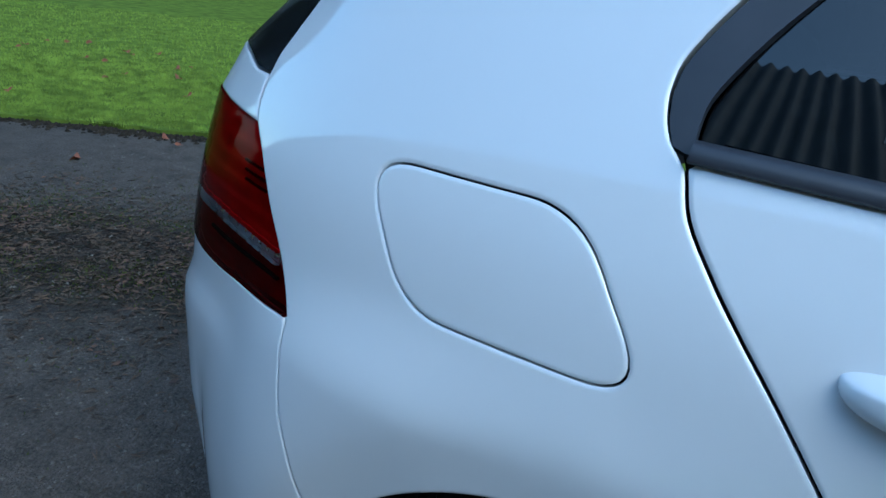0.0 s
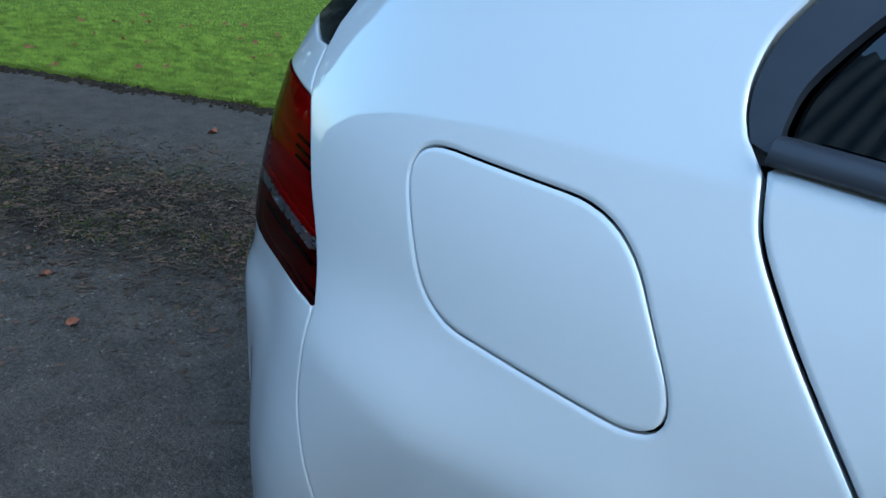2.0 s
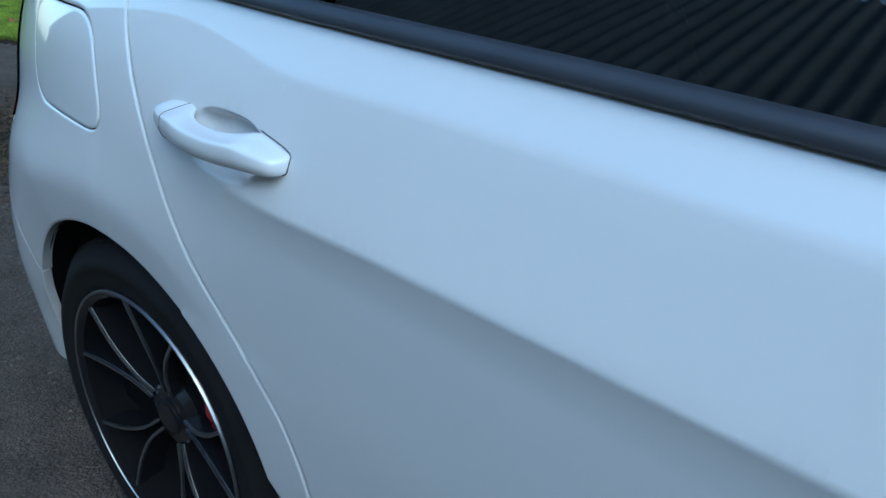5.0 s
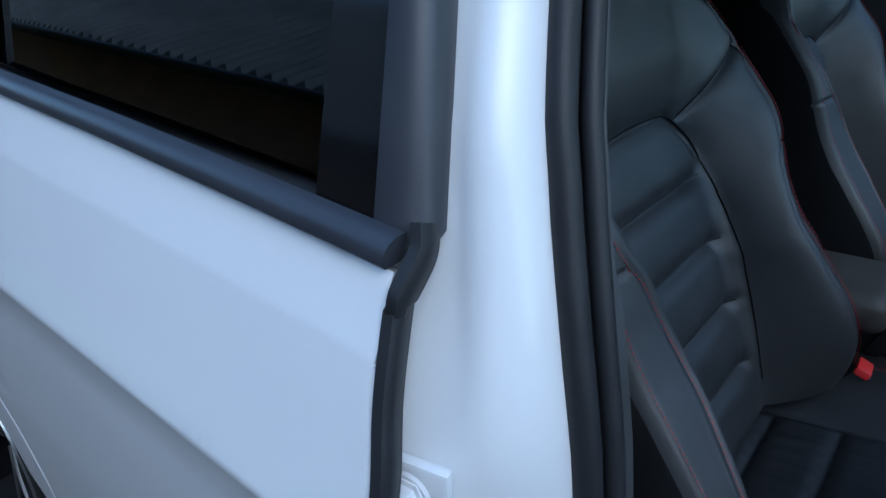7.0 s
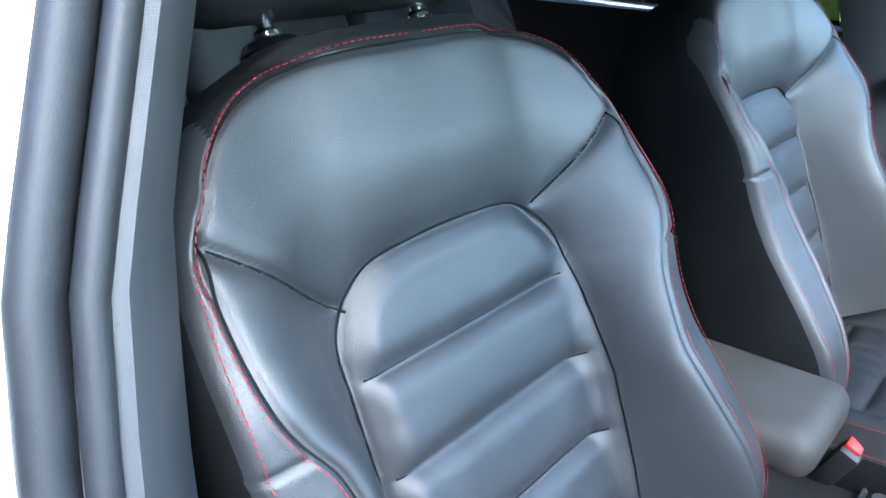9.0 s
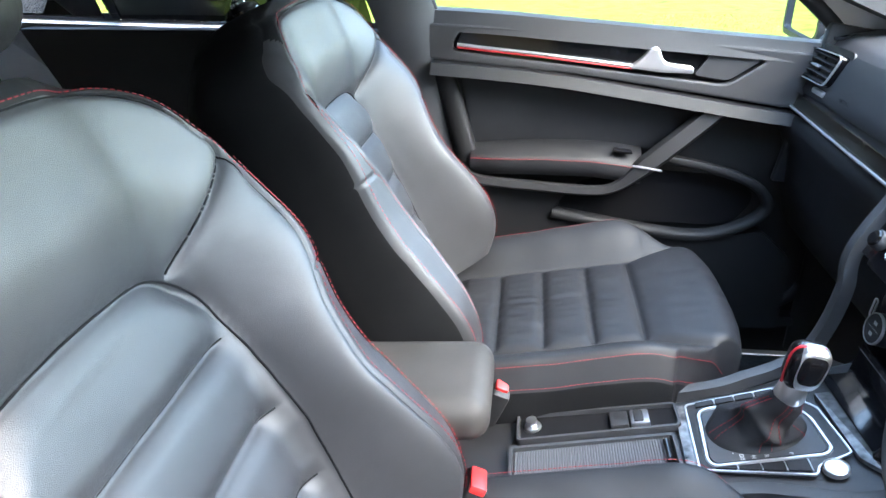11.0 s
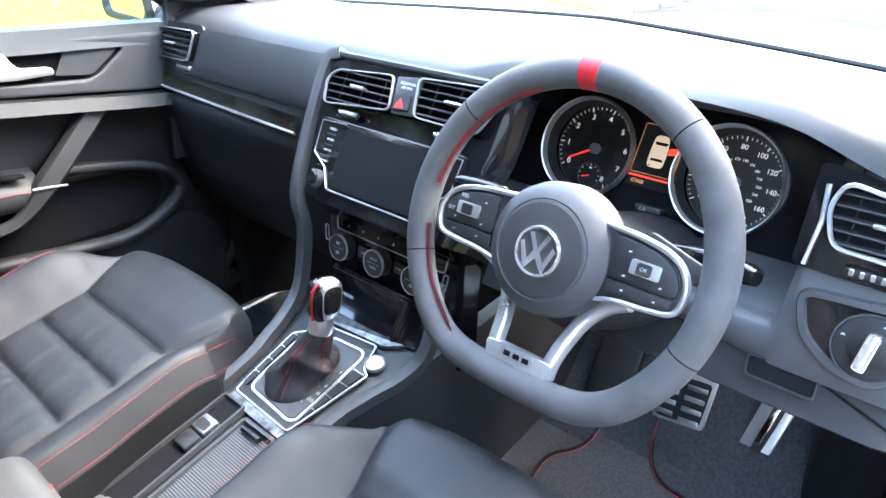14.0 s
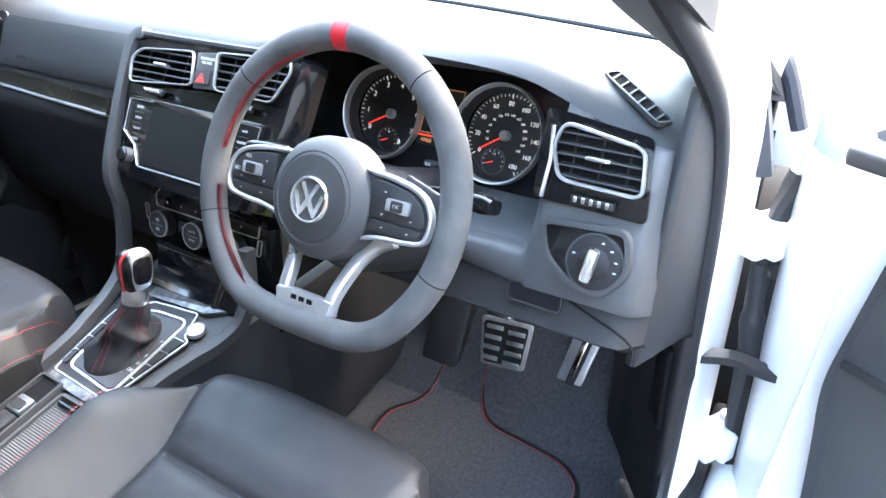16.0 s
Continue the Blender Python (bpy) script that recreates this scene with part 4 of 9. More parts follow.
# ---------- wheels ----------
def wheel(c, sgn):
    """One wheel: the rim's face looks along sgn in y."""
    w = new("wheel")
    w.parent = car
    out = Vector((0, sgn, 0))
    mm = axis_m((0, 0, 0), out)
    R, RW = 0.317, 0.112
    prof = [(0.232, -RW), (0.25, -RW - 0.004), (0.285, -RW - 0.002), (0.306, -RW + 0.014), (0.314, -0.07), (0.317, -0.03), (0.317, 0.03), (0.314, 0.07),
            (0.306, RW - 0.014), (0.285, RW + 0.002), (0.272, RW + 0.004), (0.268, RW + 0.001), (0.25, RW + 0.002), (0.236, RW - 0.004), (0.232, RW - 0.012)]
    lathe("tyre", prof, mm, M_TYRE, w, 72, sharp=50)
    vs, fs = [], []
    for k in range(64):
        a0, a1 = 2 * math.pi * (k + 0.07) / 64, 2 * math.pi * (k + 0.93) / 64
        for s2, z0, z1 in ((1, 0.058, 0.094), (-1, 0.012, 0.05)):
            b = len(vs)
            for a, h in ((a0, 0), (a1, 0), (a1, 1), (a0, 1)):
                for z, r0 in ((z0, 0.3185), (z1, 0.3165 if s2 < 0 else 0.3115)):
                    r = r0 + 0.0022 if h else r0 - 0.006
                    aa = a + (z - z0) * 0.35
                    vs.append(mm @ Vector((r * math.cos(aa), r * math.sin(aa), z)))
            fs += [(b, b + 1, b + 3, b + 2), (b + 2, b + 3, b + 5, b + 4), (b + 4, b + 5, b + 7, b + 6), (b + 6, b + 7, b + 1, b), (b, b + 2, b + 4, b + 6), (b + 1, b + 7, b + 5, b + 3)]
    mk("tread", vs, fs, M_TYRE, w, smooth=False)
    lathe("rim", [(0.236, RW - 0.006), (0.238, RW - 0.001), (0.234, RW + 0.002), (0.228, RW), (0.222, RW - 0.006)], mm, M_RIMK, w, 72, sharp=60)
    # barrel and brake disc are near-black: the wheel's inner shade as colour
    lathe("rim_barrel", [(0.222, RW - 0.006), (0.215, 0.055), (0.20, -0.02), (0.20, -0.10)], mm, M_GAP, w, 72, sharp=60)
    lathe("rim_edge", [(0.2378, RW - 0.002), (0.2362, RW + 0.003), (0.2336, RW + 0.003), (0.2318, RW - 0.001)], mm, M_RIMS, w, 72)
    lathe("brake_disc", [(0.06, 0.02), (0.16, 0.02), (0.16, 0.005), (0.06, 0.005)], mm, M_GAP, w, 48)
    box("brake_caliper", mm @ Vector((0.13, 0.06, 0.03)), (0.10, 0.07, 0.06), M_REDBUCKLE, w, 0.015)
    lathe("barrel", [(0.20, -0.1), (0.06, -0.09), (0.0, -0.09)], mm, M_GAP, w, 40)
    # five pairs of spokes: black blades with machined edges
    for k in range(5):
        a0 = radians(SPOKE0 + 72 * k)
        for s2 in (-1, 1):
            tip, root = a0 + s2 * radians(17.5), a0 + s2 * radians(9)
            pts = [(0.052, root), (0.10, a0 + s2 * radians(7.0)), (0.16, a0 + s2 * radians(12)), (0.229, tip)]
            path = smooth_path([Vector((r * math.cos(a), r * math.sin(a), z)) for (r, a), z in zip(pts, (0.075, 0.085, 0.095, 0.103))], 5)
            vs, fs = sweep_v(path, [(-0.0026, 0.0), (0.0026, 0.0), (0.0026, 0.005), (-0.0026, 0.005)], up=(0, 0, 1))
            mk("spoke_edge", [mm @ v for v in vs], fs, M_RIMS, w)
            vs, fs = sweep_v(path, [(-0.0045, -0.045), (0.0045, -0.045), (0.0038, 0.001), (-0.0038, 0.001)], up=(0, 0, 1))
            mk("spoke", [mm @ v for v in vs], fs, M_RIMK, w)
        # the dark web between a pair
        vs, fs = [], []
        for j in range(9):
            f = j / 8
            r = 0.05 + 0.10 * f
            hw = radians(9 - 2 * math.sin(f * 3) + 2.0 * f)
            z = 0.070 - 0.03 * f
            vs += [mm @ Vector((r * math.cos(a0 - hw), r * math.sin(a0 - hw), z)), mm @ Vector((r * math.cos(a0), r * math.sin(a0), z - 0.012)), mm @ Vector((r * math.cos(a0 + hw), r * math.sin(a0 + hw), z))]
            if j:
                b = len(vs) - 6
                fs += [(b, b + 3, b + 4, b + 1), (b + 1, b + 4, b + 5, b + 2)]
        mk("spoke_web", vs, fs, M_RIMK, w)
    lathe("hub", [(0.0, 0.078), (0.03, 0.078), (0.034, 0.075), (0.055, 0.073), (0.066, 0.06), (0.066, 0.0)], mm, M_RIMK, w, 40)
    lathe("centre_cap", [(0.0, 0.083), (0.026, 0.083), (0.031, 0.080), (0.031, 0.07)], mm, M_RIMK, w, 32)
    for k in range(5):
        a = radians(36 + 72 * k + SPOKE0)
        lathe("bolt", [(0.0, 0.072), (0.008, 0.072), (0.009, 0.06)], mm @ Matrix.Translation((0.048 * math.cos(a), 0.048 * math.sin(a), 0)), M_GAP, w, 8)
    w.matrix_basis = Matrix.Translation(c)
    return w


SPOKE0 = 10
w0 = wheel((0, -0.757, 0.317), -1)
for c, flip in (((2.637, -0.757, 0.317), 0), ((0, 0.757, 0.317), 180), ((2.637, 0.757, 0.317), 180)):
    copy_thing(w0, pose(*c, 0, 0, flip))


def liner_at(u, v):
    a = math.pi * (0.5 - u / 0.72)
    x, z = ARCH_C[0] + 0.36 * math.cos(a), ARCH_C[1] + 0.36 * math.sin(a)
    y = flare(math.degrees(a)) - 0.013
    return Vector((x, -(y * (1 - v / 0.36) + 0.44 * v / 0.36), z))


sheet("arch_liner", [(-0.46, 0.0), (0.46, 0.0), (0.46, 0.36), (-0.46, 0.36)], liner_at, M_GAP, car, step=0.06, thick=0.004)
# ---------- rear doors ----------
BELT = [(0.0, 1.007), (0.19, 0.9995), (0.334, 0.9955), (0.66, 0.9865), (0.87, 0.9785), (1.005, 0.9725)]


def belt_z(x):
    return lerp_table(x, BELT)


FRONT_E = [Vector(p) for p in ((1.005, 0.969), (1.008, 0.944), (1.018, 0.896), (1.03, 0.852), (1.039, 0.802), (1.045, 0.75), (1.056, 0.60), (1.066, 0.40), (1.072, 0.255))]


def rear_door(sgn):
    d = thing("rear_door", "closed white rear door with dark tinted window", "car door", "rear doors")

    def fn(u, z):
        # the scoop behind the handle
        k = abs((u - 0.278) / 0.066) ** 2.6 + abs((z - 0.8625) / 0.0325) ** 2.6
        return skin(u, z, sgn, -0.022 * (1 - smoothstep(0.10, 1.15, k)))

    out = [p + Vector((G, G * 0.4)) for p in SHUT_S] + list(reversed(FRONT_E))
    belt = [Vector((x, belt_z(x))) for x in np.linspace(1.0, 0.012, 27)]
    sheet("door_skin", out + belt[1:], fn, M_PAINT, d, step=0.0125, thick=0.018, lip=0.0022, flip=(sgn > 0), lines=[[(x, lerp_table(x, [(0.3, 0.820), (0.5, 0.819), (1.04, 0.802)]) + dz) for x in np.linspace(0.30, 1.02, 60)] for dz in (-0.0045, -0.0005, 0.0035, 0.1165, 0.1195, 0.1225)] + [[(0.278 + 0.066 * k * math.copysign(abs(math.cos(a)) ** 0.77, math.cos(a)), 0.8625 + 0.0325 * k * math.copysign(abs(math.sin(a)) ** 0.77, math.sin(a))) for a in np.linspace(0.05, 6.2, 48)] for k in (0.3, 0.5, 0.65, 0.78, 0.88, 0.96, 1.03, 1.10)])
    # belt trim
    pth = [skin(x, belt_z(x) + 0.008, sgn, 0.004) for x in np.linspace(0.004, 1.004, 40)]
    prof = [(-0.008, -0.0085), (0.006, -0.009), (0.009, -0.006), (0.008, 0.001), (0.003, 0.0065), (-0.004, 0.009), (-0.012, 0.009)]
    vs, fs = sweep_v(pth, [(-a if sgn < 0 else a, b) for a, b in prof])
    mk("belt_trim", vs, fs, M_TRIM, d, "dark satin strip under the window", sharp=50)
    up = lambda x0, z: Vector((x0 - 0.19 * (z - 1.0), z))
    sheet("window", [Vector((0.335, 1.004)), Vector((0.919, 0.988)), up(0.919, 1.345), Vector((0.31, 1.325))], lambda u, z: skin(u, z, sgn, -0.032 + 0.15 * (z - 1.0)), M_PRIV, d, step=0.05, thick=0.004, flip=(sgn > 0), label="dark tinted window pane")
    q = [Vector((0.295, 1.007)), Vector((0.27, 1.315))] + [Vector((p.x + 0.028, p.y - 0.022)) for p in reversed(TOP_S) if p.x < 0.22 and p.y > 1.02] + [Vector((0.028, 1.02))]
    sheet("quarter_window", q, lambda u, z: skin(u, z, sgn, -0.032 + 0.15 * (z - 1.0)), M_PRIV, d, step=0.04, thick=0.004, flip=(sgn > 0))
    dv = [Vector((0.298, 1.004)), Vector((0.331, 1.002)), Vector((0.304, 1.335)), Vector((0.272, 1.325))]
    sheet("window_divider", dv, lambda u, z: skin(u, z, sgn, -0.001), M_TRIM, d, step=0.02, thick=0.008, flip=(sgn > 0))
    ap = [Vector((0.922, 0.987)), Vector((0.984, 0.984)), up(0.986, 1.36), up(0.922, 1.36)]
    sheet("pillar_cover", ap, lambda u, z: skin(u, z, sgn, -0.007 + 0.10 * (z - 1.0)), M_GLOSS, d, step=0.04, thick=0.006, flip=(sgn > 0), label="gloss black pillar cover")
    fr = [Vector((p.x + 0.002, p.y - 0.002)) for p in TOP_S] + [Vector((p.x + 0.03, max(p.y - 0.026, 1.013))) for p in reversed(TOP_S) if p.y > 1.03]
    sheet("window_frame", [Vector((0.0, 1.012))] + fr + [Vector((0.03, 1.014))], lambda u, z: skin(u, z, sgn, 0.0), M_TRIM, d, step=0.015, thick=0.014, flip=(sgn > 0))
    sheet("window_frame", [Vector((0.48, 1.373)), Vector((0.31, 1.33)), up(0.986, 1.345), up(0.99, 1.385)], lambda u, z: skin(u, z, sgn, 0.0), M_TRIM, d, step=0.04, thick=0.014, flip=(sgn > 0))
    # front edge of the frame, and its rubber down the door's shut face
    fp = list(np.linspace(1.37, 0.980, 14))
    vs, fs = [], []
    for z in fp:
        q = z - 1.03
        lx, ly, rx, ry = 0.988 - 0.135 * q, 0.795 - 0.315 * q, 1.005 - 0.19 * q, 0.775 - 0.320 * q
        for a, b in ((lx - 0.016, ly + 0.001), (lx, ly + 0.001), ((lx + rx) / 2 + 0.002, (ly + ry) / 2 + 0.002), (rx, ry), (rx - 0.006, ry - 0.016)):
            vs.append(Vector((a, sgn * b, z)))
    for i in range(len(fp) - 1):
        for j in range(4):
            a = i * 5 + j
            fs.append((a, a + 1, a + 6, a + 5) if sgn < 0 else (a, a + 5, a + 6, a + 1))
    mk("frame_seal", vs, fs, M_TRIM, d, sharp=60)
    sp = [(1.008, sgn * 0.796, 0.992), (1.012, sgn * 0.803, 0.976), (1.012, sgn * 0.822, 0.955)] + [skin(p.x, p.y, sgn) + Vector((0.002, -sgn * 0.012, 0)) for p in FRONT_E[1:]]
    mk("edge_seal", *sweep_v(smooth_path(sp, 6), [(-0.013, -0.005), (0.013, -0.005), (0.014, 0.002), (0.009, 0.007), (-0.009, 0.007), (-0.014, 0.002)], up=(1, sgn * -0.4, 0)), M_RUBBER, d, "black rubber door edge seal", sharp=50)
    vs = [Vector((x, sgn * 0.80, z)) for x, z in ((0.46, 0.26), (1.00, 0.26), (0.98, 0.9), (0.945, 0.982), (0.10, 0.985), (0.30, 0.6))]
    tp = mk("trim_panel", vs + [v + Vector((0, -sgn * 0.05, 0)) for v in vs], [tuple(range(6)), tuple(reversed(range(6, 12)))] + [(i, (i + 1) % 6, (i + 1) % 6 + 6, i + 6) for i in range(6)], M_BLACKP, d, smooth=False)
    # handle
    st = [(0.1525, 0.8800, 0.8700, 0.002, 0.000), (0.1560, 0.8830, 0.8640, 0.010, 0.000), (0.1640, 0.8860, 0.8595, 0.018, 0.000), (0.1760, 0.8880, 0.8565, 0.025, 0.000), (0.1900, 0.8890, 0.8550, 0.030, 0.000), (0.2040, 0.8895, 0.8540, 0.0335, 0.000), (0.2060, 0.8895, 0.8540, 0.0335, 0.000),
          (0.2200, 0.8890, 0.8530, 0.0355, 0.004), (0.2280, 0.8870, 0.8522, 0.0365, 0.012), (0.2380, 0.8845, 0.8515, 0.0375, 0.019), (0.2550, 0.8825, 0.8510, 0.0385, 0.022), (0.2800, 0.8820, 0.8512, 0.0388, 0.022), (0.3000, 0.8828, 0.8522, 0.0382, 0.021), (0.3160, 0.8845, 0.8530, 0.0372, 0.016), (0.3270, 0.8868, 0.8537, 0.0362, 0.006), (0.3360, 0.8880, 0.8545, 0.0352, 0.000),
          (0.3500, 0.8855, 0.8553, 0.0332, 0.000), (0.3650, 0.8828, 0.8560, 0.0306, 0.000), (0.3780, 0.8800, 0.8565, 0.0265, 0.000), (0.3850, 0.8775, 0.8575, 0.0200, 0.000), (0.3880, 0.8745, 0.8600, 0.0090, 0.000)]
    vs, fs = [], []
    for x, zt, zb, o, gap in st:
        hgt, zc = zt - zb, zt - 0.19 * (zt - zb)
        sk = lambda z: -skin(x, z, -1).y - 0.004
        yo = sk(0.872) + 0.004 + o
        dz = min(0.004, o * 0.4)
        ring = [(sk(zb) + gap, zb + 0.3 * dz), (sk((zb + zt) / 2) + gap, (zb + zt) / 2), (sk(zt) + gap, zt - 0.3 * dz), (sk(zt) + gap + 0.1 * (yo - sk(zt) - gap), zt)]
        ya = ring[-1][0]
        ring += [(ya + (yo - ya) * 0.55, zt + (zc - zt) * 0.42), (ya + (yo - ya) * 0.86, zt + (zc - zt) * 0.80), (yo - 0.0012, zc - 0.0012), (yo, zc - 0.16 * hgt), (yo + 0.0012, zc - 0.38 * hgt), (yo - 0.0004, zb + 0.22 * hgt), (yo - 0.0035, zb + 0.08 * hgt), (yo - 0.0085, zb)]
        vs += [Vector((x, sgn * y, z)) for y, z in ring]
    n = 12
    for i in range(len(st) - 1):
        for j in range(n):
            q4 = (i * n + j, i * n + (j + 1) % n, (i + 1) * n + (j + 1) % n, (i + 1) * n + j)
            fs.append(q4 if sgn < 0 else tuple(reversed(q4)))
    fs += [tuple(reversed(range(n))) if sgn < 0 else tuple(range(n)), tuple(range((len(st) - 1) * n, len(st) * n)) if sgn < 0 else tuple(reversed(range((len(st) - 1) * n, len(st) * n)))]
    hd = mk("door_handle", vs, fs, M_PAINT, d, "white painted pull handle", sharp=75)
    hd.modifiers.new("round", "SUBSURF").levels = 1
    mid_ = sum(vs[5 * n:6 * n], Vector()) / n
    rod("handle_joint", [v + (v - mid_) * 0.004 for v in vs[5 * n:6 * n]], 0.00035, M_GREY, hd, 5, closed=True)
    edge_l = [skin(x, zb + 0.0005, sgn, 0.0005) for x, zt, zb, o, gap in st[14:]] + [skin(x, zt + 0.001, sgn, 0.0005) for x, zt, zb, o, gap in reversed(st[15:])]
    rod("handle_gasket", edge_l, 0.0006, M_GREY, hd, 6)
    return d


for s_ in (-1, 1):
    rear_door(s_)

# words on the quarter glass
def words(name, text, m, size, material, parent=None, depth=0.0002, align="CENTER", label=""):
    cu = bpy.data.curves.new(name, "FONT")
    cu.body, cu.size, cu.extrude = text, size, depth
    cu.align_x, cu.align_y = align, "CENTER"
    tmp = new(name, cu)
    me = bpy.data.meshes.new_from_object(tmp.evaluated_get(bpy.context.evaluated_depsgraph_get()))
    bpy.data.objects.remove(tmp)
    me.materials.clear()
    me.materials.append(material)
    o = new(name, me)
    if parent:
        o.parent = parent
    o.matrix_world = m
    if label:
        tagged(o, label=label)
    return o


M_ETCH = mat("pale_glass_lettering", (0.03, 0.035, 0.037), 0.5, var=0.0)
tg = (skin(0.24, 1.045, -1) - skin(0.10, 1.048, -1)).normalized()
nn = Vector((0.0, -0.89, 0.46)).normalized()
mw = Matrix((tg, nn.cross(tg).normalized(), tg.cross(nn.cross(tg)).normalized())).transposed().to_4x4()
lw = words("window_lettering", "MULTI-LEVEL DEFENCE SYSTEM", Matrix.Translation(skin(0.205, 1.044, -1, -0.0225)) @ mw, 0.0088, M_ETCH)
tagged(lw, "small pale warning lettering on the rear window", "lettering")

# ---------- middle pillars ----------
SEC = [(0.26, (1.03, 0.845), (1.12, 0.835), (1.165, 0.785)), (0.55, (1.015, 0.85), (1.095, 0.84), (1.142, 0.778)), (0.75, (0.985, 0.85), (1.064, 0.836), (1.119, 0.766)), (0.845, (0.975, 0.842), (1.05, 0.826), (1.103, 0.76)),
       (0.913, (0.965, 0.82), (1.034, 0.80), (1.085, 0.752)), (0.98, (0.955, 0.79), (1.014, 0.775), (1.064, 0.737)), (1.046, (0.945, 0.762), (0.998, 0.755), (1.044, 0.72)), (1.2, (0.905, 0.69), (0.957, 0.683), (0.997, 0.648)), (1.39, (0.85, 0.60), (0.90, 0.588), (0.94, 0.55))]


def interp_sec(z):
    zs = [s[0] for s in SEC]
    return [Vector((float(np.interp(z, zs, [s[k][0] for s in SEC])), float(np.interp(z, zs, [s[k][1] for s in SEC])))) for k in (1, 2, 3)]


for sgn in (-1, 1):
    vs, fs, zs = [], [], np.linspace(0.26, 1.39, 40)
    k = 13
    for z in zs:
        a, b, c = interp_sec(z)
        bulge = 0.010 * smoothstep(0.80, 0.86, z) * smoothstep(1.3, 1.0, z)
        pts = [a, a.lerp(b, 0.4), a.lerp(b, 0.75), b, b.lerp(c, 0.12) + Vector((0.002, bulge * 0.5)), b.lerp(c, 0.3) + Vector((0.003, 0.004 + bulge)), b.lerp(c, 0.5) + Vector((0.005, 0.006 + bulge)), b.lerp(c, 0.7) + Vector((0.006, 0.005 + bulge * 0.7)), b.lerp(c, 0.88) + Vector((0.004, 0.003)), c, c + Vector((0.001, -0.015)), c + Vector((-0.01, -0.04)), a + Vector((0.02, -0.07))]
        vs += [Vector((p.x, sgn * p.y, z)) for p in pts]
    for i in range(len(zs) - 1):
        for j in range(k - 1):
            a = i * k + j
            fs.append((a, a + 1, a + k + 1, a + k) if sgn < 0 else (a, a + k, a + k + 1, a + 1))
    mk("middle_pillar", vs, fs, M_PAINT2, car, sharp=60)
    e = [interp_sec(z)[2] for z in zs]
    p1 = [Vector((q.x + 0.004, sgn * (q.y - 0.006), z)) for q, z in zip(e, zs)]
    p2 = [Vector((q.x + 0.017, sgn * (q.y - 0.022), z)) for q, z in zip(e, zs)]
    rod("door_seal", p1, 0.011, M_RUBBER, car, 12, ry=0.013, label="black rubber door aperture seal")
    rod("door_seal", p2, 0.0075, M_RUBBER, car, 10)
    vs, fs = [], []
    for q, z in zip(e, zs):
        step_ = 0.004 if z < 0.93 else 0.0
        for a, b in ((0.013, -0.022), (0.018 + step_, -0.026), (0.020 + step_, -0.036), (0.011 + step_, -0.048), (-0.008, -0.062), (-0.04, -0.085), (-0.10, -0.085)):
            vs.append(Vector((q.x + a, sgn * (q.y + b), z)))
    for i in range(len(zs) - 1):
        for j in range(6):
            a = i * 7 + j
            fs.append((a, a + 1, a + 8, a + 7) if sgn < 0 else (a, a + 7, a + 8, a + 1))
    mk("pillar_trim", vs, fs, M_GREY, car, "dark grey grained pillar trim")

# hinge plate with its bolt, and the latch striker on the open side
pl = box("hinge_plate", (1.036, -0.838, 0.822), (0.046, 0.010, 0.058), M_PAINT2, car, 0.004, turn(0, 0, 12))
m = axis_m((1.033, -0.845, 0.826), (0.1, -1, 0.05))
lathe("bolt", [(0.0, 0.014), (0.008, 0.014), (0.010, 0.012), (0.0105, 0.003), (0.015, 0.003), (0.016, 0.0), (0.016, -0.004)], m, M_PAINT2, car, 6, sharp=20)
lathe("washer", [(0.0, 0.002), (0.016, 0.002), (0.018, 0.0)], m, M_PAINT2, car, 24)
ms = axis_m((1.0925, -0.8065, 0.738), (0.84, -0.54, 0.05))
bm = bmesh.new()
bmesh.ops.create_cone(bm, cap_ends=True, segments=28, radius1=0.030, radius2=0.028, depth=0.008, matrix=Matrix.Identity(4))
for v in bm.verts:
    v.co = ms @ Vector((v.co.x * 0.62, v.co.y * 1.5, v.co.z * 0.8))
stp = part("striker_plate", bm, M_STEEL, car, "steel latch striker plate")
rod("striker_gasket", [ms @ Vector((0.0195 * math.cos(a), 0.046 * math.sin(a), -0.002)) for a in np.linspace(0, 6.2832, 33)[:-1]], 0.0022, M_RUBBER, stp, 6, closed=True)
for dy in (-0.031, 0.031):
    lathe("screw", [(0.0, 0.008), (0.006, 0.008), (0.0095, 0.006), (0.0105, 0.003)], ms @ Matrix.Translation((0, dy, 0)), M_BRIGHT, stp, 14)
lp = [ms @ Vector(p) for p in ((0.0, -0.014, 0.0), (0.0, -0.014, 0.028), (0.004, -0.013, 0.037), (0.006, 0, 0.040), (0.004, 0.013, 0.037), (0, 0.014, 0.028), (0, 0.014, 0))]
rod("striker_loop", lp, 0.0042, M_BRIGHT, stp, 10)

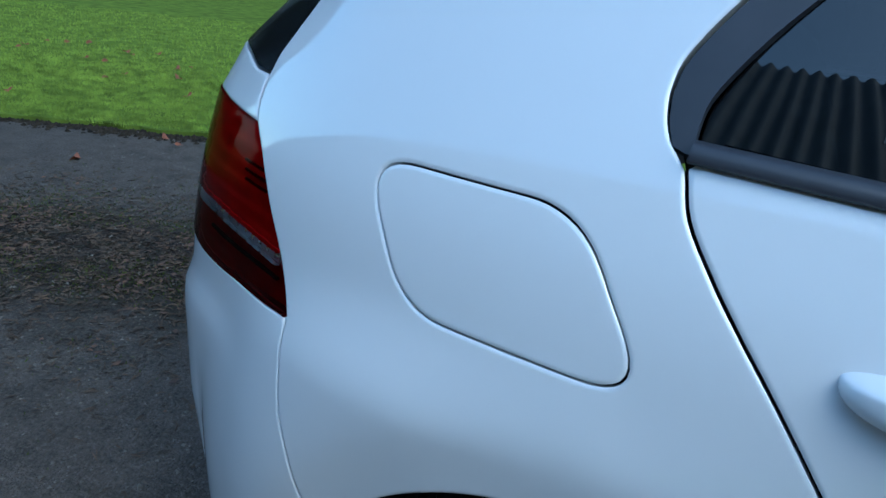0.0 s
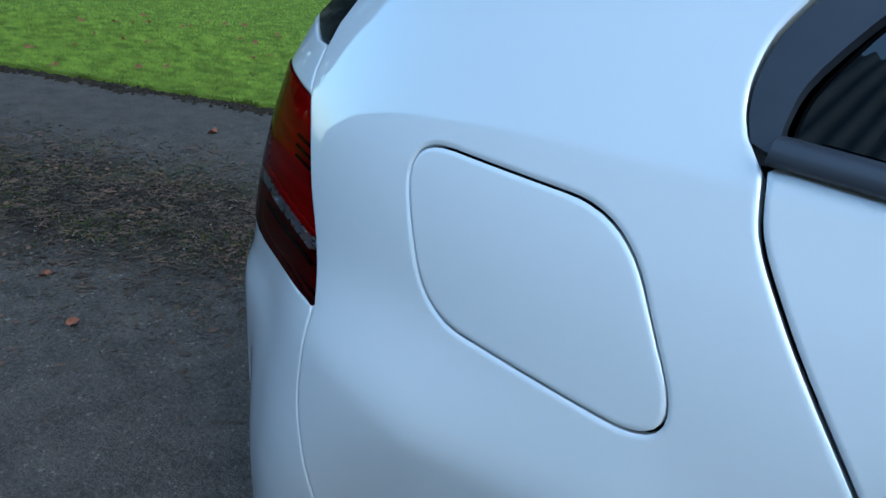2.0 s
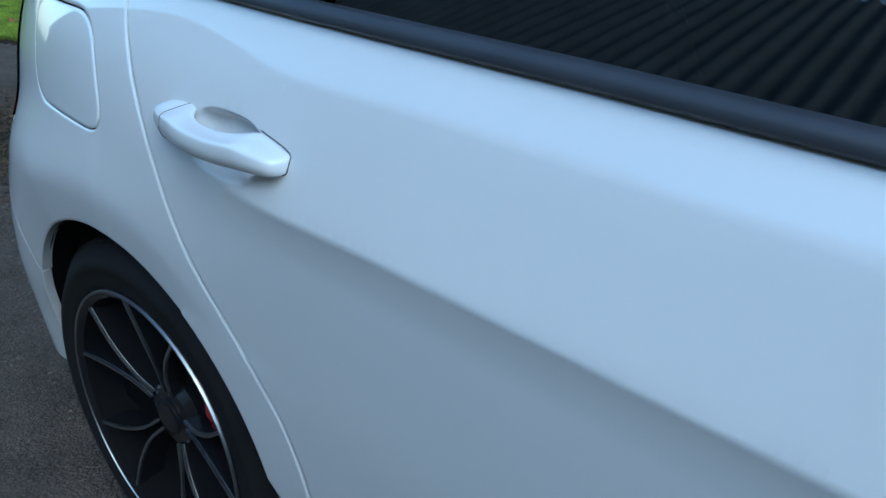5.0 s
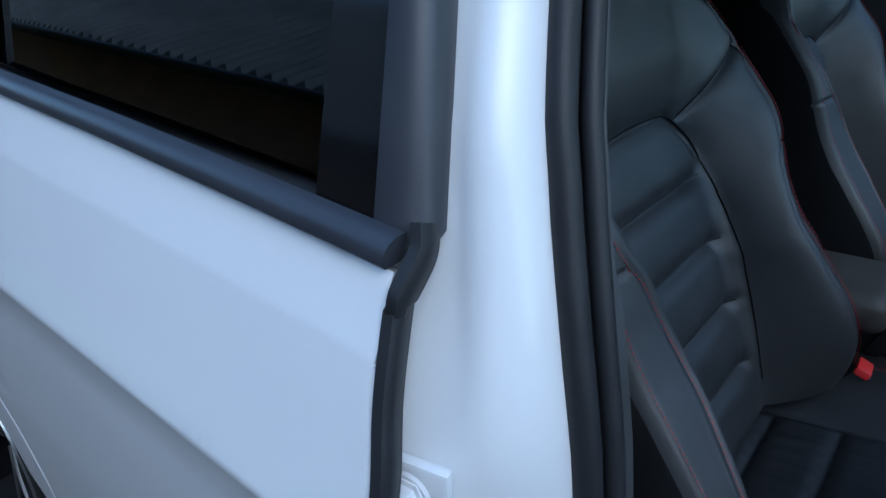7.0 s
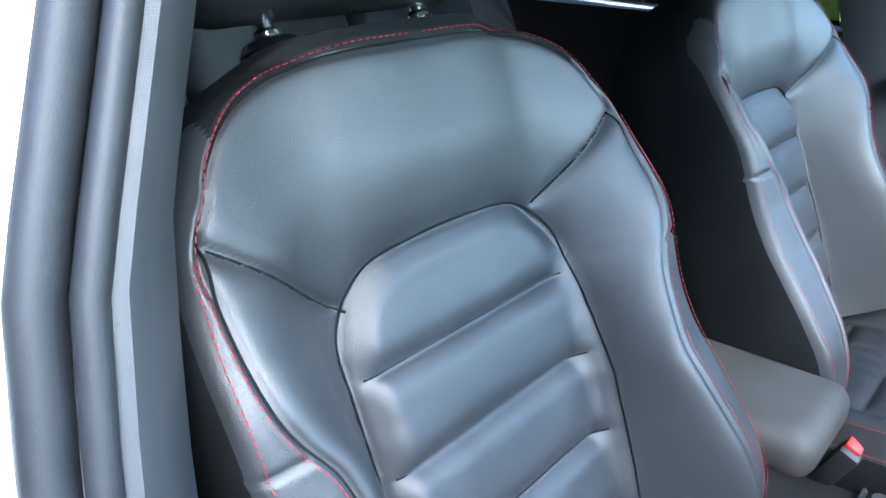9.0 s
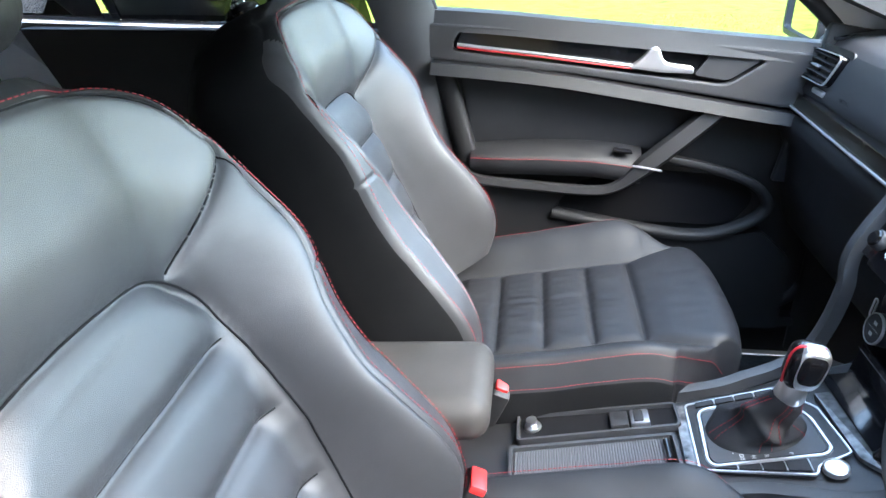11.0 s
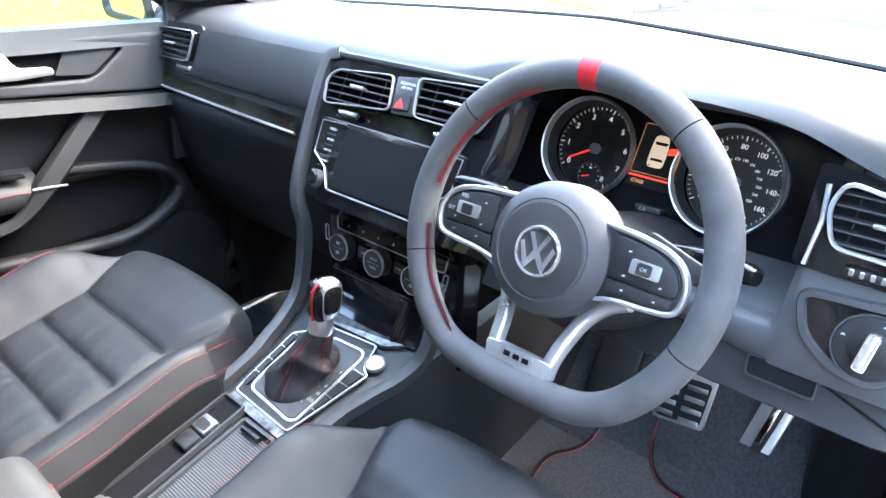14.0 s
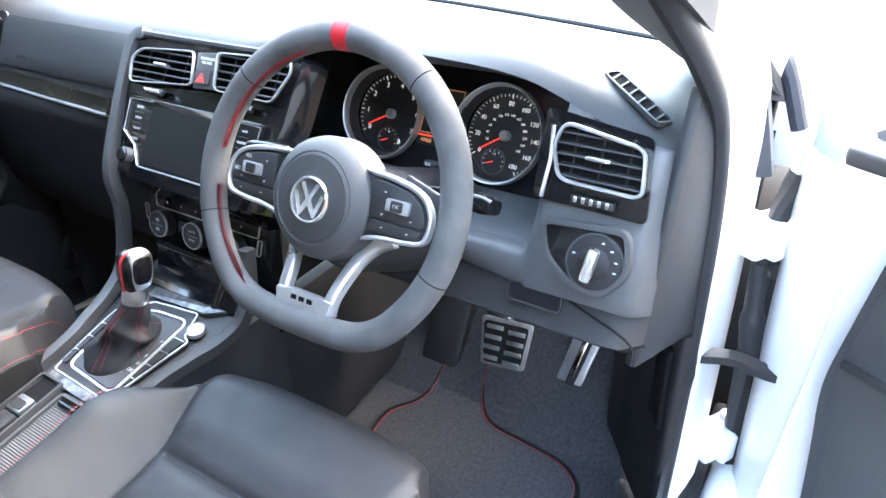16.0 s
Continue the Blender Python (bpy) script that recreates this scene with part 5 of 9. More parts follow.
# ---------- seats ----------
def stitches(name, path, parent, mat_=None, every=0.006, long=0.0045, r=0.00055):
    """Red thread, stitch by stitch, along a path."""
    vs, fs = [], []
    run = [0.0]
    for a, b in zip(path[:-1], path[1:]):
        run.append(run[-1] + (b - a).length)
    at = lambda d: Vector([float(np.interp(d, run, [p[k] for p in path])) for k in range(3)])
    for k in range(int(run[-1] / every)):
        p, q = at(k * every), at(k * every + long)
        if (q - p).length < 1e-5:
            continue
        s, u, w = frame_of(q - p)
        i = len(vs)
        for c in (p, q):
            vs += [c + s * r, c + u * r, c - s * r, c - u * r]
        fs += [(i + j, i + (j + 1) % 4, i + 4 + (j + 1) % 4, i + 4 + j) for j in range(4)]
        fs += [(i + 3, i + 2, i + 1, i), (i + 4, i + 5, i + 6, i + 7)]
    return mk(name, vs, fs, mat_ or M_RED, parent, smooth=False)


def groove(x, deep, wide):
    return deep * math.exp(-((x / wide) ** 2))


# the stitched edge of a backrest's front: half width by height, and how far it stands out
SEAT_EDGE = [(0.0, 0.212), (0.06, 0.209), (0.12, 0.200), (0.2, 0.186), (0.237, 0.184), (0.284, 0.190), (0.318, 0.198), (0.345, 0.213), (0.37, 0.222), (0.40, 0.225), (0.44, 0.223), (0.483, 0.214), (0.511, 0.198), (0.538, 0.174), (0.556, 0.141), (0.564, 0.108), (0.568, 0.07)]
SEAT_PROUD = [(-0.01, 0.07), (0.03, 0.105), (0.07, 0.122), (0.12, 0.124), (0.2, 0.107), (0.237, 0.097), (0.284, 0.090), (0.345, 0.088), (0.38, 0.084), (0.41, 0.074), (0.44, 0.062), (0.483, 0.050), (0.52, 0.045), (0.6, 0.042)]
SEAT_TOP = [(0.0, 0.5685), (0.07, 0.568), (0.108, 0.564), (0.141, 0.556), (0.174, 0.538), (0.198, 0.511), (0.214, 0.483), (0.28, 0.40)]
# the cushion's stitched edge: half width and height, along x
PAD_EDGE = [(1.08, 0.222), (1.2, 0.232), (1.46, 0.233), (1.505, 0.222), (1.555, 0.194), (1.585, 0.168), (1.63, 0.155)]
PAD_RIDGE = [(1.08, 0.568), (1.226, 0.600), (1.292, 0.612), (1.375, 0.630), (1.442, 0.644), (1.492, 0.636), (1.531, 0.622), (1.56, 0.607), (1.59, 0.585), (1.63, 0.55)]


def eased(tab, n=8):
    """The same table with a smooth curve through its points."""
    return [(p.x, p.y) for p in smooth_path([(a, b, 0) for a, b in tab], n)]


SEAT_EDGE, SEAT_PROUD, SEAT_TOP, PAD_EDGE, PAD_RIDGE = (eased(t) for t in (SEAT_EDGE, SEAT_PROUD, SEAT_TOP, PAD_EDGE, PAD_RIDGE))
SEAT_OUTER = eased([(0.0, 0.242), (0.12, 0.245), (0.24, 0.240), (0.29, 0.241), (0.336, 0.245), (0.38, 0.246), (0.42, 0.243), (0.483, 0.231), (0.511, 0.216), (0.538, 0.193), (0.56, 0.160), (0.574, 0.132), (0.585, 0.105)])


def front_seat(cy, ccy, label, shift=0.0):
    seat = thing("front_seat", label, "car seat", "front seats")
    # --- backrest ---
    B0, UP, NF = Vector((1.118, cy, 0.555)), Vector((-0.40, 0, 0.917)), Vector((0.917, 0, 0.40))
    L = 0.585

    def edge(sl):
        return lerp_table(sl, SEAT_EDGE)

    def outer(sl):
        return lerp_table(sl, SEAT_OUTER)

    def depth(sl, y):
        ay, sg = abs(y), (1 if y > 0 else -1)
        w1, a = edge(sl), lerp_table(sl, SEAT_PROUD)
        low = smoothstep(0.47, 0.36, sl)
        rise = smoothstep(0.120, max(w1, 0.16), ay)
        d = a * (rise * low + (1 - low) * smoothstep(0.10, 0.235, ay)) if ay < w1 else a * (low + (1 - low) * smoothstep(0.10, 0.235, ay))
        if ay > w1:
            d -= 0.26 * (ay - w1)
        else:
            d += 0.006 * math.sin(math.pi * min(1, max(0, (ay - 0.145) / max(0.02, w1 - 0.145)))) * low
        # the head of the backrest swells forward
        d += 0.042 * smoothstep(0.375, 0.50, sl) * smoothstep(0.29, 0.04, ay)
        # the ribbed insert with its rounded top
        ai = abs(y - shift)
        r0, hi = 0.065, 0.421 - 0.012 * (ai / 0.135) ** 2
        qx, qy = ai - 0.134 + r0, sl - hi + r0
        sd = math.hypot(max(qx, 0), max(qy, 0)) + min(max(qx, qy), 0) - r0
        d -= groove(sd, 0.0055, 0.0034) + groove(sd, 0.006, 0.013)
        if sd < 0:
            d += 0.008 * smoothstep(0, 0.028, -sd)
            if sl < 0.40:
                ph = (sl - 0.075) / 0.085
                f = (ph - round(ph)) * 0.085
                k = smoothstep(0.0, 0.03, -sd)
                if sl < 0.365:
                    d -= (groove(f, 0.0030, 0.0028) + groove(f, 0.006, 0.012)) * k
                d += 0.0035 * ((1 - abs(2 * (ph % 1.0) - 1) ** 3) * k if sl < 0.3725 else k * smoothstep(0.40, 0.3725, sl))
        # seam from the insert's shoulder out to the edge
        if 0.104 < ay < w1 + 0.004:
            t = sl - 0.391 - 0.088 * (ay - 0.112) / 0.12
            k = smoothstep(0.002, 0.016, sd)
            d -= (groove(t, 0.006, 0.0036) + groove(t, 0.005, 0.013)) * k
        # the stitched edge, and the short seam across the gusset outside it
        kt = smoothstep(0.43, 0.51, sl)
        e1 = (ay - w1) * (1 - kt) + (sl - lerp_table(ay, SEAT_TOP)) * kt
        d -= groove(e1, 0.0045, 0.0028) + groove(e1, 0.002, 0.009)
        d += groove(e1 - 0.0055, 0.0016, 0.0035)
        if ay > w1 + 0.003:
            d -= groove(sl - 0.336, 0.004, 0.0028)
        if e1 > 0:
            d -= (0.35 * e1 + 9.0 * e1 * e1) * kt
        # sags, and fine creases beside the seams
        d += 0.0020 * noise.noise((sl * 9, y * 7, cy * 5)) + 0.0008 * noise.noise((sl * 30, y * 22, cy))
        d += 0.0007 * noise.noise((sl * 95, y * 30, cy + 3)) * smoothstep(0.035, 0.0, abs(sd))
        e = outer(sl) - ay
        if e < 0.012:
            d -= 0.012 - math.sqrt(max(0.0, 0.012**2 - (0.012 - e) ** 2))
        return d

    ns, na, nb = 190, 128, 16
    vs, fs, idx = [], [], []
    cols = [(-1, j / nb) for j in range(nb)] + [(0, j / na) for j in range(na)] + [(1, j / nb) for j in range(nb + 1)]
    nt = len(cols) - 1
    for i in range(ns + 1):
        sl = L * i / ns
        w1, wo = edge(sl), outer(sl)
        for zone, f in cols:
            y = -wo + (wo - w1) * f if zone < 0 else (w1 + (wo - w1) * f if zone > 0 else -w1 + 2 * w1 * f)
            vs.append(B0 + UP * sl + Vector((0, y, 0)) + NF * (depth(sl, y) + 0.02 * (sl / L - 0.5) ** 2))
    for i in range(ns):
        for j in range(nt):
            a = i * (nt + 1) + j
            fs.append((a, a + 1, a + nt + 2, a + nt + 1))
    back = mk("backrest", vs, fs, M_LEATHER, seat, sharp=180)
    # the band above the top seam takes the shade-darkened leatherette of the sides
    back.data.materials.append(M_SIDE)
    for pl_ in back.data.polygons:
        i = pl_.vertices[0] // (nt + 1)
        q = vs[pl_.vertices[0]]
        if L * i / ns > lerp_table(abs(q.y - cy), SEAT_TOP) + 0.001 and abs(q.y - cy) < 0.19:
            pl_.material_index = 1
    # the plain sides and rear, wrapped back from the outer edge
    ring = [i * (nt + 1) for i in range(ns + 1)] + [ns * (nt + 1) + j for j in range(1, nt + 1)] + [i * (nt + 1) + nt for i in range(ns - 1, -1, -1)]
    rv = [vs[i].copy() for i in ring]
    n_r, sv, sf = len(rv), list(rv), []
    cen = B0 + UP * (L * 0.5)
    for k, (dn, sc) in enumerate(((0.004, 1.004), (0.02, 1.006), (0.06, 1.0), (0.10, 0.975), (0.13, 0.9), (0.14, 0.75))):
        for p in rv:
            q = p - cen
            n_ = q.dot(NF)
            sv.append(cen + (q - NF * n_) * sc + NF * (n_ * (1 - k / 6) - dn))
        for a in range(n_r - 1):
            b = k * n_r + a
            sf.append((b, b + 1, b + n_r + 1, b + n_r))
    sf.append(tuple(range(6 * n_r, 7 * n_r)))
    mk("back_cover", sv, sf, M_SIDE, seat, "leatherette seat sides darkened for shade", sharp=50)

    def on_back(sl, y, lift=0.0026):
        return B0 + UP * sl + Vector((0, y, 0)) + NF * (depth(sl, y) + 0.02 * (sl / L - 0.5) ** 2 + lift)

    for sg in (-1, 1):
        up_ = [on_back(s, sg * (edge(s) + 0.0062)) for s in np.linspace(0.03, 0.47, 90)]
        up_ += [on_back(lerp_table(y, SEAT_TOP) + 0.0045, sg * y) for y in np.linspace(0.217, 0.0, 60)]
        stitches("stitching", up_, seat, every=0.0065, long=0.0038, r=0.0005)
        rod("seam", [on_back(s, sg * (edge(s) + 0.0005), 0.0008) for s in np.linspace(0.03, 0.47, 60)] + [on_back(lerp_table(y, SEAT_TOP), sg * y, 0.0008) for y in np.linspace(0.217, 0.0, 40)], 0.0011, M_GAP, seat, 5)
        rod("seam", [on_back(0.391 + 0.088 * (y - 0.112) / 0.12, sg * y, 0.0011) for y in np.linspace(0.118 + sg * shift, edge(0.45) - 0.002, 24)], 0.0012, M_GAP, seat, 5)
        stitches("stitching", [on_back(s, sg * (outer(s) - 0.007)) for s in np.linspace(0.06, 0.47, 80)], seat, every=0.0065, long=0.0038, r=0.0005)
    rim_ = [(-0.134, s) for s in np.linspace(0.04, 0.345, 40)]
    rim_ += [(-0.069 - 0.065 * math.cos(a), 0.352 + 0.065 * math.sin(a)) for a in np.radians(np.linspace(4, 86, 12))]
    rim_ += [(y, 0.421 - 0.012 * (y / 0.135) ** 2) for y in np.linspace(-0.055, 0.055, 16)]
    rim_ += [(-y, s) for y, s in reversed(rim_[:52])]
    rod("insert_seam", [on_back(s, y + shift, 0.0010) for y, s in rim_], 0.0012, M_GAP, seat, 5)
    for k in range(4):
        rod("rib_seam", [on_back(0.075 + 0.085 * k, y + shift, 0.0003) for y in np.linspace(-0.124, 0.124, 40)], 0.0009, M_GAP, seat, 5)
    # --- headrest on two posts ---
    top = B0 + UP * L
    for dy in (-0.078, 0.084):
        b = top + Vector((0, dy, 0)) - NF * 0.030
        post = rod("headrest_post", [b - UP * 0.03, b + UP * 0.10], 0.0065, M_BRIGHT, seat, 14)
        lathe("post_ring", [(0.0, 0.016), (0.0095, 0.016), (0.0115, 0.013), (0.012, 0.004)], axis_m(b + UP * 0.006, UP, (0, 1, 0)), M_BRIGHT, post, 20)
        lathe("post_collar", [(0.0, 0.012), (0.012, 0.012), (0.022, 0.008), (0.0265, 0.001), (0.0265, -0.02)], axis_m(b + UP * 0.004, UP, (0, 1, 0)), M_GLOSS, seat, 24)
    bm = bmesh.new()
    rot = Matrix(((0.95, 0, -0.31), (0, 1, 0), (0.31, 0, 0.95)))
    hc = top + UP * 0.120 - NF * 0.012
    rbox(bm, hc, (0.115, 0.335, 0.19), 0.052, rot, 6, (0.8, 0.86))
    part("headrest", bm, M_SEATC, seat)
    # --- cushion ---
    X0, X1 = 1.10, 1.618

    def cz(x, y):
        ay, f = abs(y), (x - X0) / (X1 - X0)
        w1, ridge = lerp_table(x, PAD_EDGE), lerp_table(x, PAD_RIDGE)
        z = 0.535 + 0.088 * f
        k = 0.140 + 0.03 * smoothstep(1.44, 1.58, x)
        g1 = x - 1.462
        rows_ = (x - 1.462) / 0.080
        q = (rows_ - round(rows_)) * 0.080
        mid = smoothstep(0.0, 0.022, k - ay)
        if ay < k + 0.012:
            if x < 1.475:
                z -= (groove(q, 0.0045, 0.003) + groove(q, 0.005, 0.011)) * mid
                z += 0.0035 * (1 - abs(2 * (rows_ % 1.0) - 1) ** 3) * mid
                # creases across the worn ribs
                wear = smoothstep(1.47, 1.40, x) * (0.35 + 0.65 * max(0, noise.noise((x * 9, y * 5, 3 * cy)) + 0.35))
                z += 0.0030 * noise.noise((x * 13, y * 62, cy)) * wear * mid
            else:
                z += 0.009 * smoothstep(0.0, 0.05, g1) * smoothstep(0.0, 0.03, k + 0.012 - ay)
                z += 0.0010 * noise.noise((x * 20, y * 45, cy * 2))
        t = min(1.0, max(0.0, (ay - k) / max(0.02, w1 - k)))
        lift = ridge - z
        if ay < w1:
            z += lift * (t * t * (3 - 2 * t)) + 0.006 * math.sin(math.pi * t)
        else:
            z = ridge - 1.9 * (ay - w1)
        z -= groove(ay - k, 0.0045, 0.003) + groove(ay - k, 0.004, 0.012)
        z -= groove(ay - w1, 0.003, 0.0026)
        if ay > k:
            z += 0.0022 * noise.noise((x * 17, y * 9, cy * 3)) * smoothstep(0, 0.03, ay - k)
        if x > 1.568:
            z -= 0.05 * (1 - math.sqrt(max(0, 1 - ((x - 1.568) / 0.0505) ** 2)))
        return z

    ns, na, nb = 150, 130, 8
    cols = [(-1, j / nb) for j in range(nb)] + [(0, j / na) for j in range(na)] + [(1, j / nb) for j in range(nb + 1)]
    nt = len(cols) - 1
    vs, fs = [], []
    for i in range(ns + 1):
        x = X0 + (X1 - X0) * i / ns
        w1 = lerp_table(x, PAD_EDGE)
        wo = w1 + 0.022
        for zone, f in cols:
            y = -wo + (wo - w1) * f if zone < 0 else (w1 + (wo - w1) * f if zone > 0 else -w1 + 2 * w1 * f)
            vs.append(Vector((x - 0.035 * smoothstep(1.45, X1, x) * (abs(y) / 0.2) ** 3, ccy + y, cz(x, y))))
    for i in range(ns):
        for j in range(nt):
            a = i * (nt + 1) + j
            fs.append((a, a + nt + 1, a + nt + 2, a + 1))
    # the cushion takes the darkened leather, its shade set by colour
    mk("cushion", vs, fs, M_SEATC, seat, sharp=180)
    ring = [i * (nt + 1) for i in range(ns + 1)] + [ns * (nt + 1) + j for j in range(1, nt + 1)] + [i * (nt + 1) + nt for i in range(ns - 1, -1, -1)] + [j for j in range(nt - 1, 0, -1)]
    rv = [vs[i].copy() for i in ring]
    n_r, sv, sf = len(rv), list(rv), []
    cen = Vector((1.36, ccy, 0))
    for k, (dz, sc) in enumerate(((0.006, 1.004), (0.05, 1.0), (0.10, 0.97), (0.17, 0.92))):
        for p in rv:
            sv.append(Vector((cen.x + (p.x - cen.x) * sc, cen.y + (p.y - cen.y) * sc, p.z + (0.56 - p.z) * k / 3 - dz)))
        for a in range(n_r):
            b = (a + 1) % n_r
            sf.append((k * n_r + a, (k + 1) * n_r + a, (k + 1) * n_r + b, k * n_r + b))
    sf.append(tuple(range(4 * n_r, 5 * n_r)))
    mk("cushion_side", sv, sf, M_SIDE, seat, "leatherette cushion sides darkened for shade", sharp=50)
    for k in range(5):
        x = 1.462 - 0.080 * k
        rod("rib_seam", [Vector((x, ccy + y, cz(x, y) + 0.0003)) for y in np.linspace(-0.132, 0.132, 40)], 0.0010, M_GAP, seat, 5)
    for sg in (-1, 1):
        rod("seam", [Vector((x - 0.035 * smoothstep(1.45, X1, x) * 0.4, ccy + sg * (0.140 + 0.03 * smoothstep(1.44, 1.58, x)), cz(x, 0.140 + 0.03 * smoothstep(1.44, 1.58, x)) + 0.0003)) for x in np.linspace(1.13, 1.57, 60)], 0.0011, M_GAP, seat, 5)
    bend = lambda x, y: x - 0.035 * smoothstep(1.45, X1, x) * (abs(y) / 0.2) ** 3
    for sg in (-1, 1):
        for off, lift in ((0.0045, 0.0040), (0.0205, 0.0034)):
            path = []
            for x in np.linspace(1.13, 1.595, 90):
                y = sg * (lerp_table(x, PAD_EDGE) + off)
                path.append(Vector((bend(x, y), ccy + y + sg * lift * 0.6, cz(x, y) + lift)))
            stitches("stitching", path, seat, r=0.00055)
    # plastic side shields and rails
    for sg in (-1, 1):
        box("side_shield", (1.33, ccy + sg * 0.225, 0.385), (0.46, 0.03, 0.11), M_PLASTIC2, seat, 0.012)
        box("seat_rail", (1.36, ccy + sg * 0.18, 0.29), (0.55, 0.035, 0.13), M_STEEL, seat, 0.006)
    return seat


front_seat(-0.394, -0.362, "black leather driver seat with ribbed insert and red stitching", 0.014)
front_seat(0.302, 0.332, "black leather passenger seat with ribbed insert and red stitching")

# ---------- rear bench ----------
bench = thing("rear_bench", "black leather rear bench seat", "car seat")
for cy in (-0.40, 0.0, 0.40):
    bm = bmesh.new()
    rbox(bm, (0.12, cy, 0.82), (0.16, 0.395, 0.62), 0.05, turn(0, -22, 0), 4)
    part("bench_back", bm, M_LEATHER, bench)
    bm = bmesh.new()
    rbox(bm, (0.42, cy, 0.50), (0.50, 0.395, 0.17), 0.05, turn(0, -6, 0), 4)
    part("bench_cushion", bm, M_LEATHER, bench)
    bm = bmesh.new()
    rbox(bm, (-0.03, cy, 1.17), (0.09, 0.25, 0.14), 0.04, turn(0, -15, 0), 4)
    part("headrest", bm, M_LEATHER, bench)
box("base", (0.42, 0, 0.33), (0.5, 1.2, 0.20), M_CARPET, bench, 0.02)
box("parcel_shelf", (-0.28, 0, 0.985), (0.42, 1.1, 0.02), M_CARPET, car, 0.005)

# ---------- carpets and mats ----------
box("carpet", (1.35, 0, 0.235), (2.1, 1.40, 0.03), M_CARPET, car, 0.008)
vs = [(2.02, -0.72, 0.24), (2.02, 0.72, 0.24), (2.36, 0.72, 0.52), (2.36, -0.72, 0.52), (2.40, 0.72, 0.80), (2.40, -0.72, 0.80)]
mk("toe_board", vs, [(0, 1, 2, 3), (3, 2, 4, 5)], M_CARPET, car)


def floor_mat(cy):
    mt = thing("floor_mat", "black carpet floor mat with red piped edge", "floor mat", "floor mats")
    s = 1 if cy > 0 else -1
    ol = [(1.60, -0.20), (1.83, -0.205), (1.87, -0.155), (1.93, -0.15), (2.0, -0.19), (2.03, -0.05), (2.015, 0.02), (2.13, 0.03), (2.15, 0.06), (2.13, 0.185), (1.60, 0.21)]
    if s < 0:
        ol = [(1.60, 0.14), (1.84, 0.14), (1.87, 0.18), (1.95, 0.19), (2.0, 0.15), (2.19, 0.14), (2.21, 0.07), (2.07, 0.045), (2.02, 0.0), (2.0, -0.17), (1.96, -0.215), (1.60, -0.22)]
    pts = rounded([(x, cy + y) for x, y in ol], 0.03, 4)

    def hgt(x, y):
        return 0.262 + max(0, x - 2.05) * 0.75

    if sum(pts[i - 1].x * pts[i].y - pts[i].x * pts[i - 1].y for i in range(len(pts))) < 0:
        pts = list(reversed(pts))
    sheet("carpet_pad", pts, lambda u, v: Vector((u, v, hgt(u, v))), M_CARPET, mt, step=0.04, thick=0.008)
    ring = [Vector((p.x, p.y, hgt(p.x, p.y) + 0.001)) for p in dense(pts, 0.02)]
    rod("piping", ring, 0.0042, M_GAP, mt, 6, closed=True)
    inner = [p + Vector((0, 0, 0.003)) for p in ring]
    stitches("red_edging", [Vector((p.x, p.y, p.z)) + (Vector((1.85, cy, p.z)) - p).normalized() * 0.007 for p in inner], mt, every=0.009, long=0.008, r=0.0009)
    return mt


floor_mat(-0.375)
floor_mat(0.36)
# ---------- dashboard ----------
dash = thing("dashboard", "black soft-touch dashboard with gloss black panels", "dashboard")


def loft(name, rows, material, parent, label="", sharp=45, flip=False, thick=0.0):
    """A skin through rows of points of equal length."""
    k = len(rows[0])
    vs = [Vector(p) for r in rows for p in r]
    fs = []
    for i in range(len(rows) - 1):
        for j in range(k - 1):
            q = (i * k + j, i * k + j + 1, (i + 1) * k + j + 1, (i + 1) * k + j)
            fs.append(tuple(reversed(q)) if flip else q)
    o = mk(name, vs, fs, material, parent, label, sharp=sharp)
    if thick:
        o.modifiers.new("thick", "SOLIDIFY").thickness = thick
    return o


def hood(y):
    """How much of the binnacle's hood there is at y."""
    return smoothstep(-0.03, -0.20, y) * smoothstep(-0.70, -0.46, y)


rows = []
for y in np.linspace(0.765, -0.695, 100):
    base = 2.345 - 0.30 * abs(y) ** 1.28
    h = hood(y)
    arch_ = 1 - ((y + 0.335) / 0.23) ** 2
    lip_x, lip_z = 1.836, 0.967 + 0.0360 * h * (0.55 + 0.45 * max(0, arch_))
    k_ = smoothstep(2.20, 2.34, base)
    pts = [(base, 0.970), (base - 0.02, 0.974), (2.16 + 0.04 * k_, 0.980), (2.08, 0.988 + 0.0035 * h), (1.98, 0.9945 + 0.0150 * h), (1.925, 0.996 + 0.0244 * h), (1.885, 0.992 + 0.0267 * h), (1.862, 0.987 + 0.0278 * h), (1.846, 0.978 + 0.0319 * h), (lip_x, lip_z), (1.840, 0.958 + 0.0348 * h), (1.87, 0.955 + 0.0319 * h)]
    rows.append([Vector((a, y, b - 0.030 * smoothstep(-0.50, -0.69, y) * smoothstep(2.10, 1.95, a))) for a, b in pts])
loft("dash_top", rows, M_PLASTIC, dash, "soft black grained dash top", sharp=60)
edge = [Vector((2.349 - 0.30 * abs(y) ** 1.28, y, 0.973)) for y in np.linspace(0.70, -0.67, 40)]
rod("screen_edge", edge, 0.0045, M_RUBBER, dash, 6)

# passenger side face, strip and glovebox
PPO, PPU = Vector((1.818, 0, 0.937)), Vector((0.287, 0, 0.958))
PN = Vector((-0.958, 0, 0.287))


def pf(y, s, out=0.0):
    return PPO + PPU * s + PN * out + Vector((0, y, 0))


rows = []
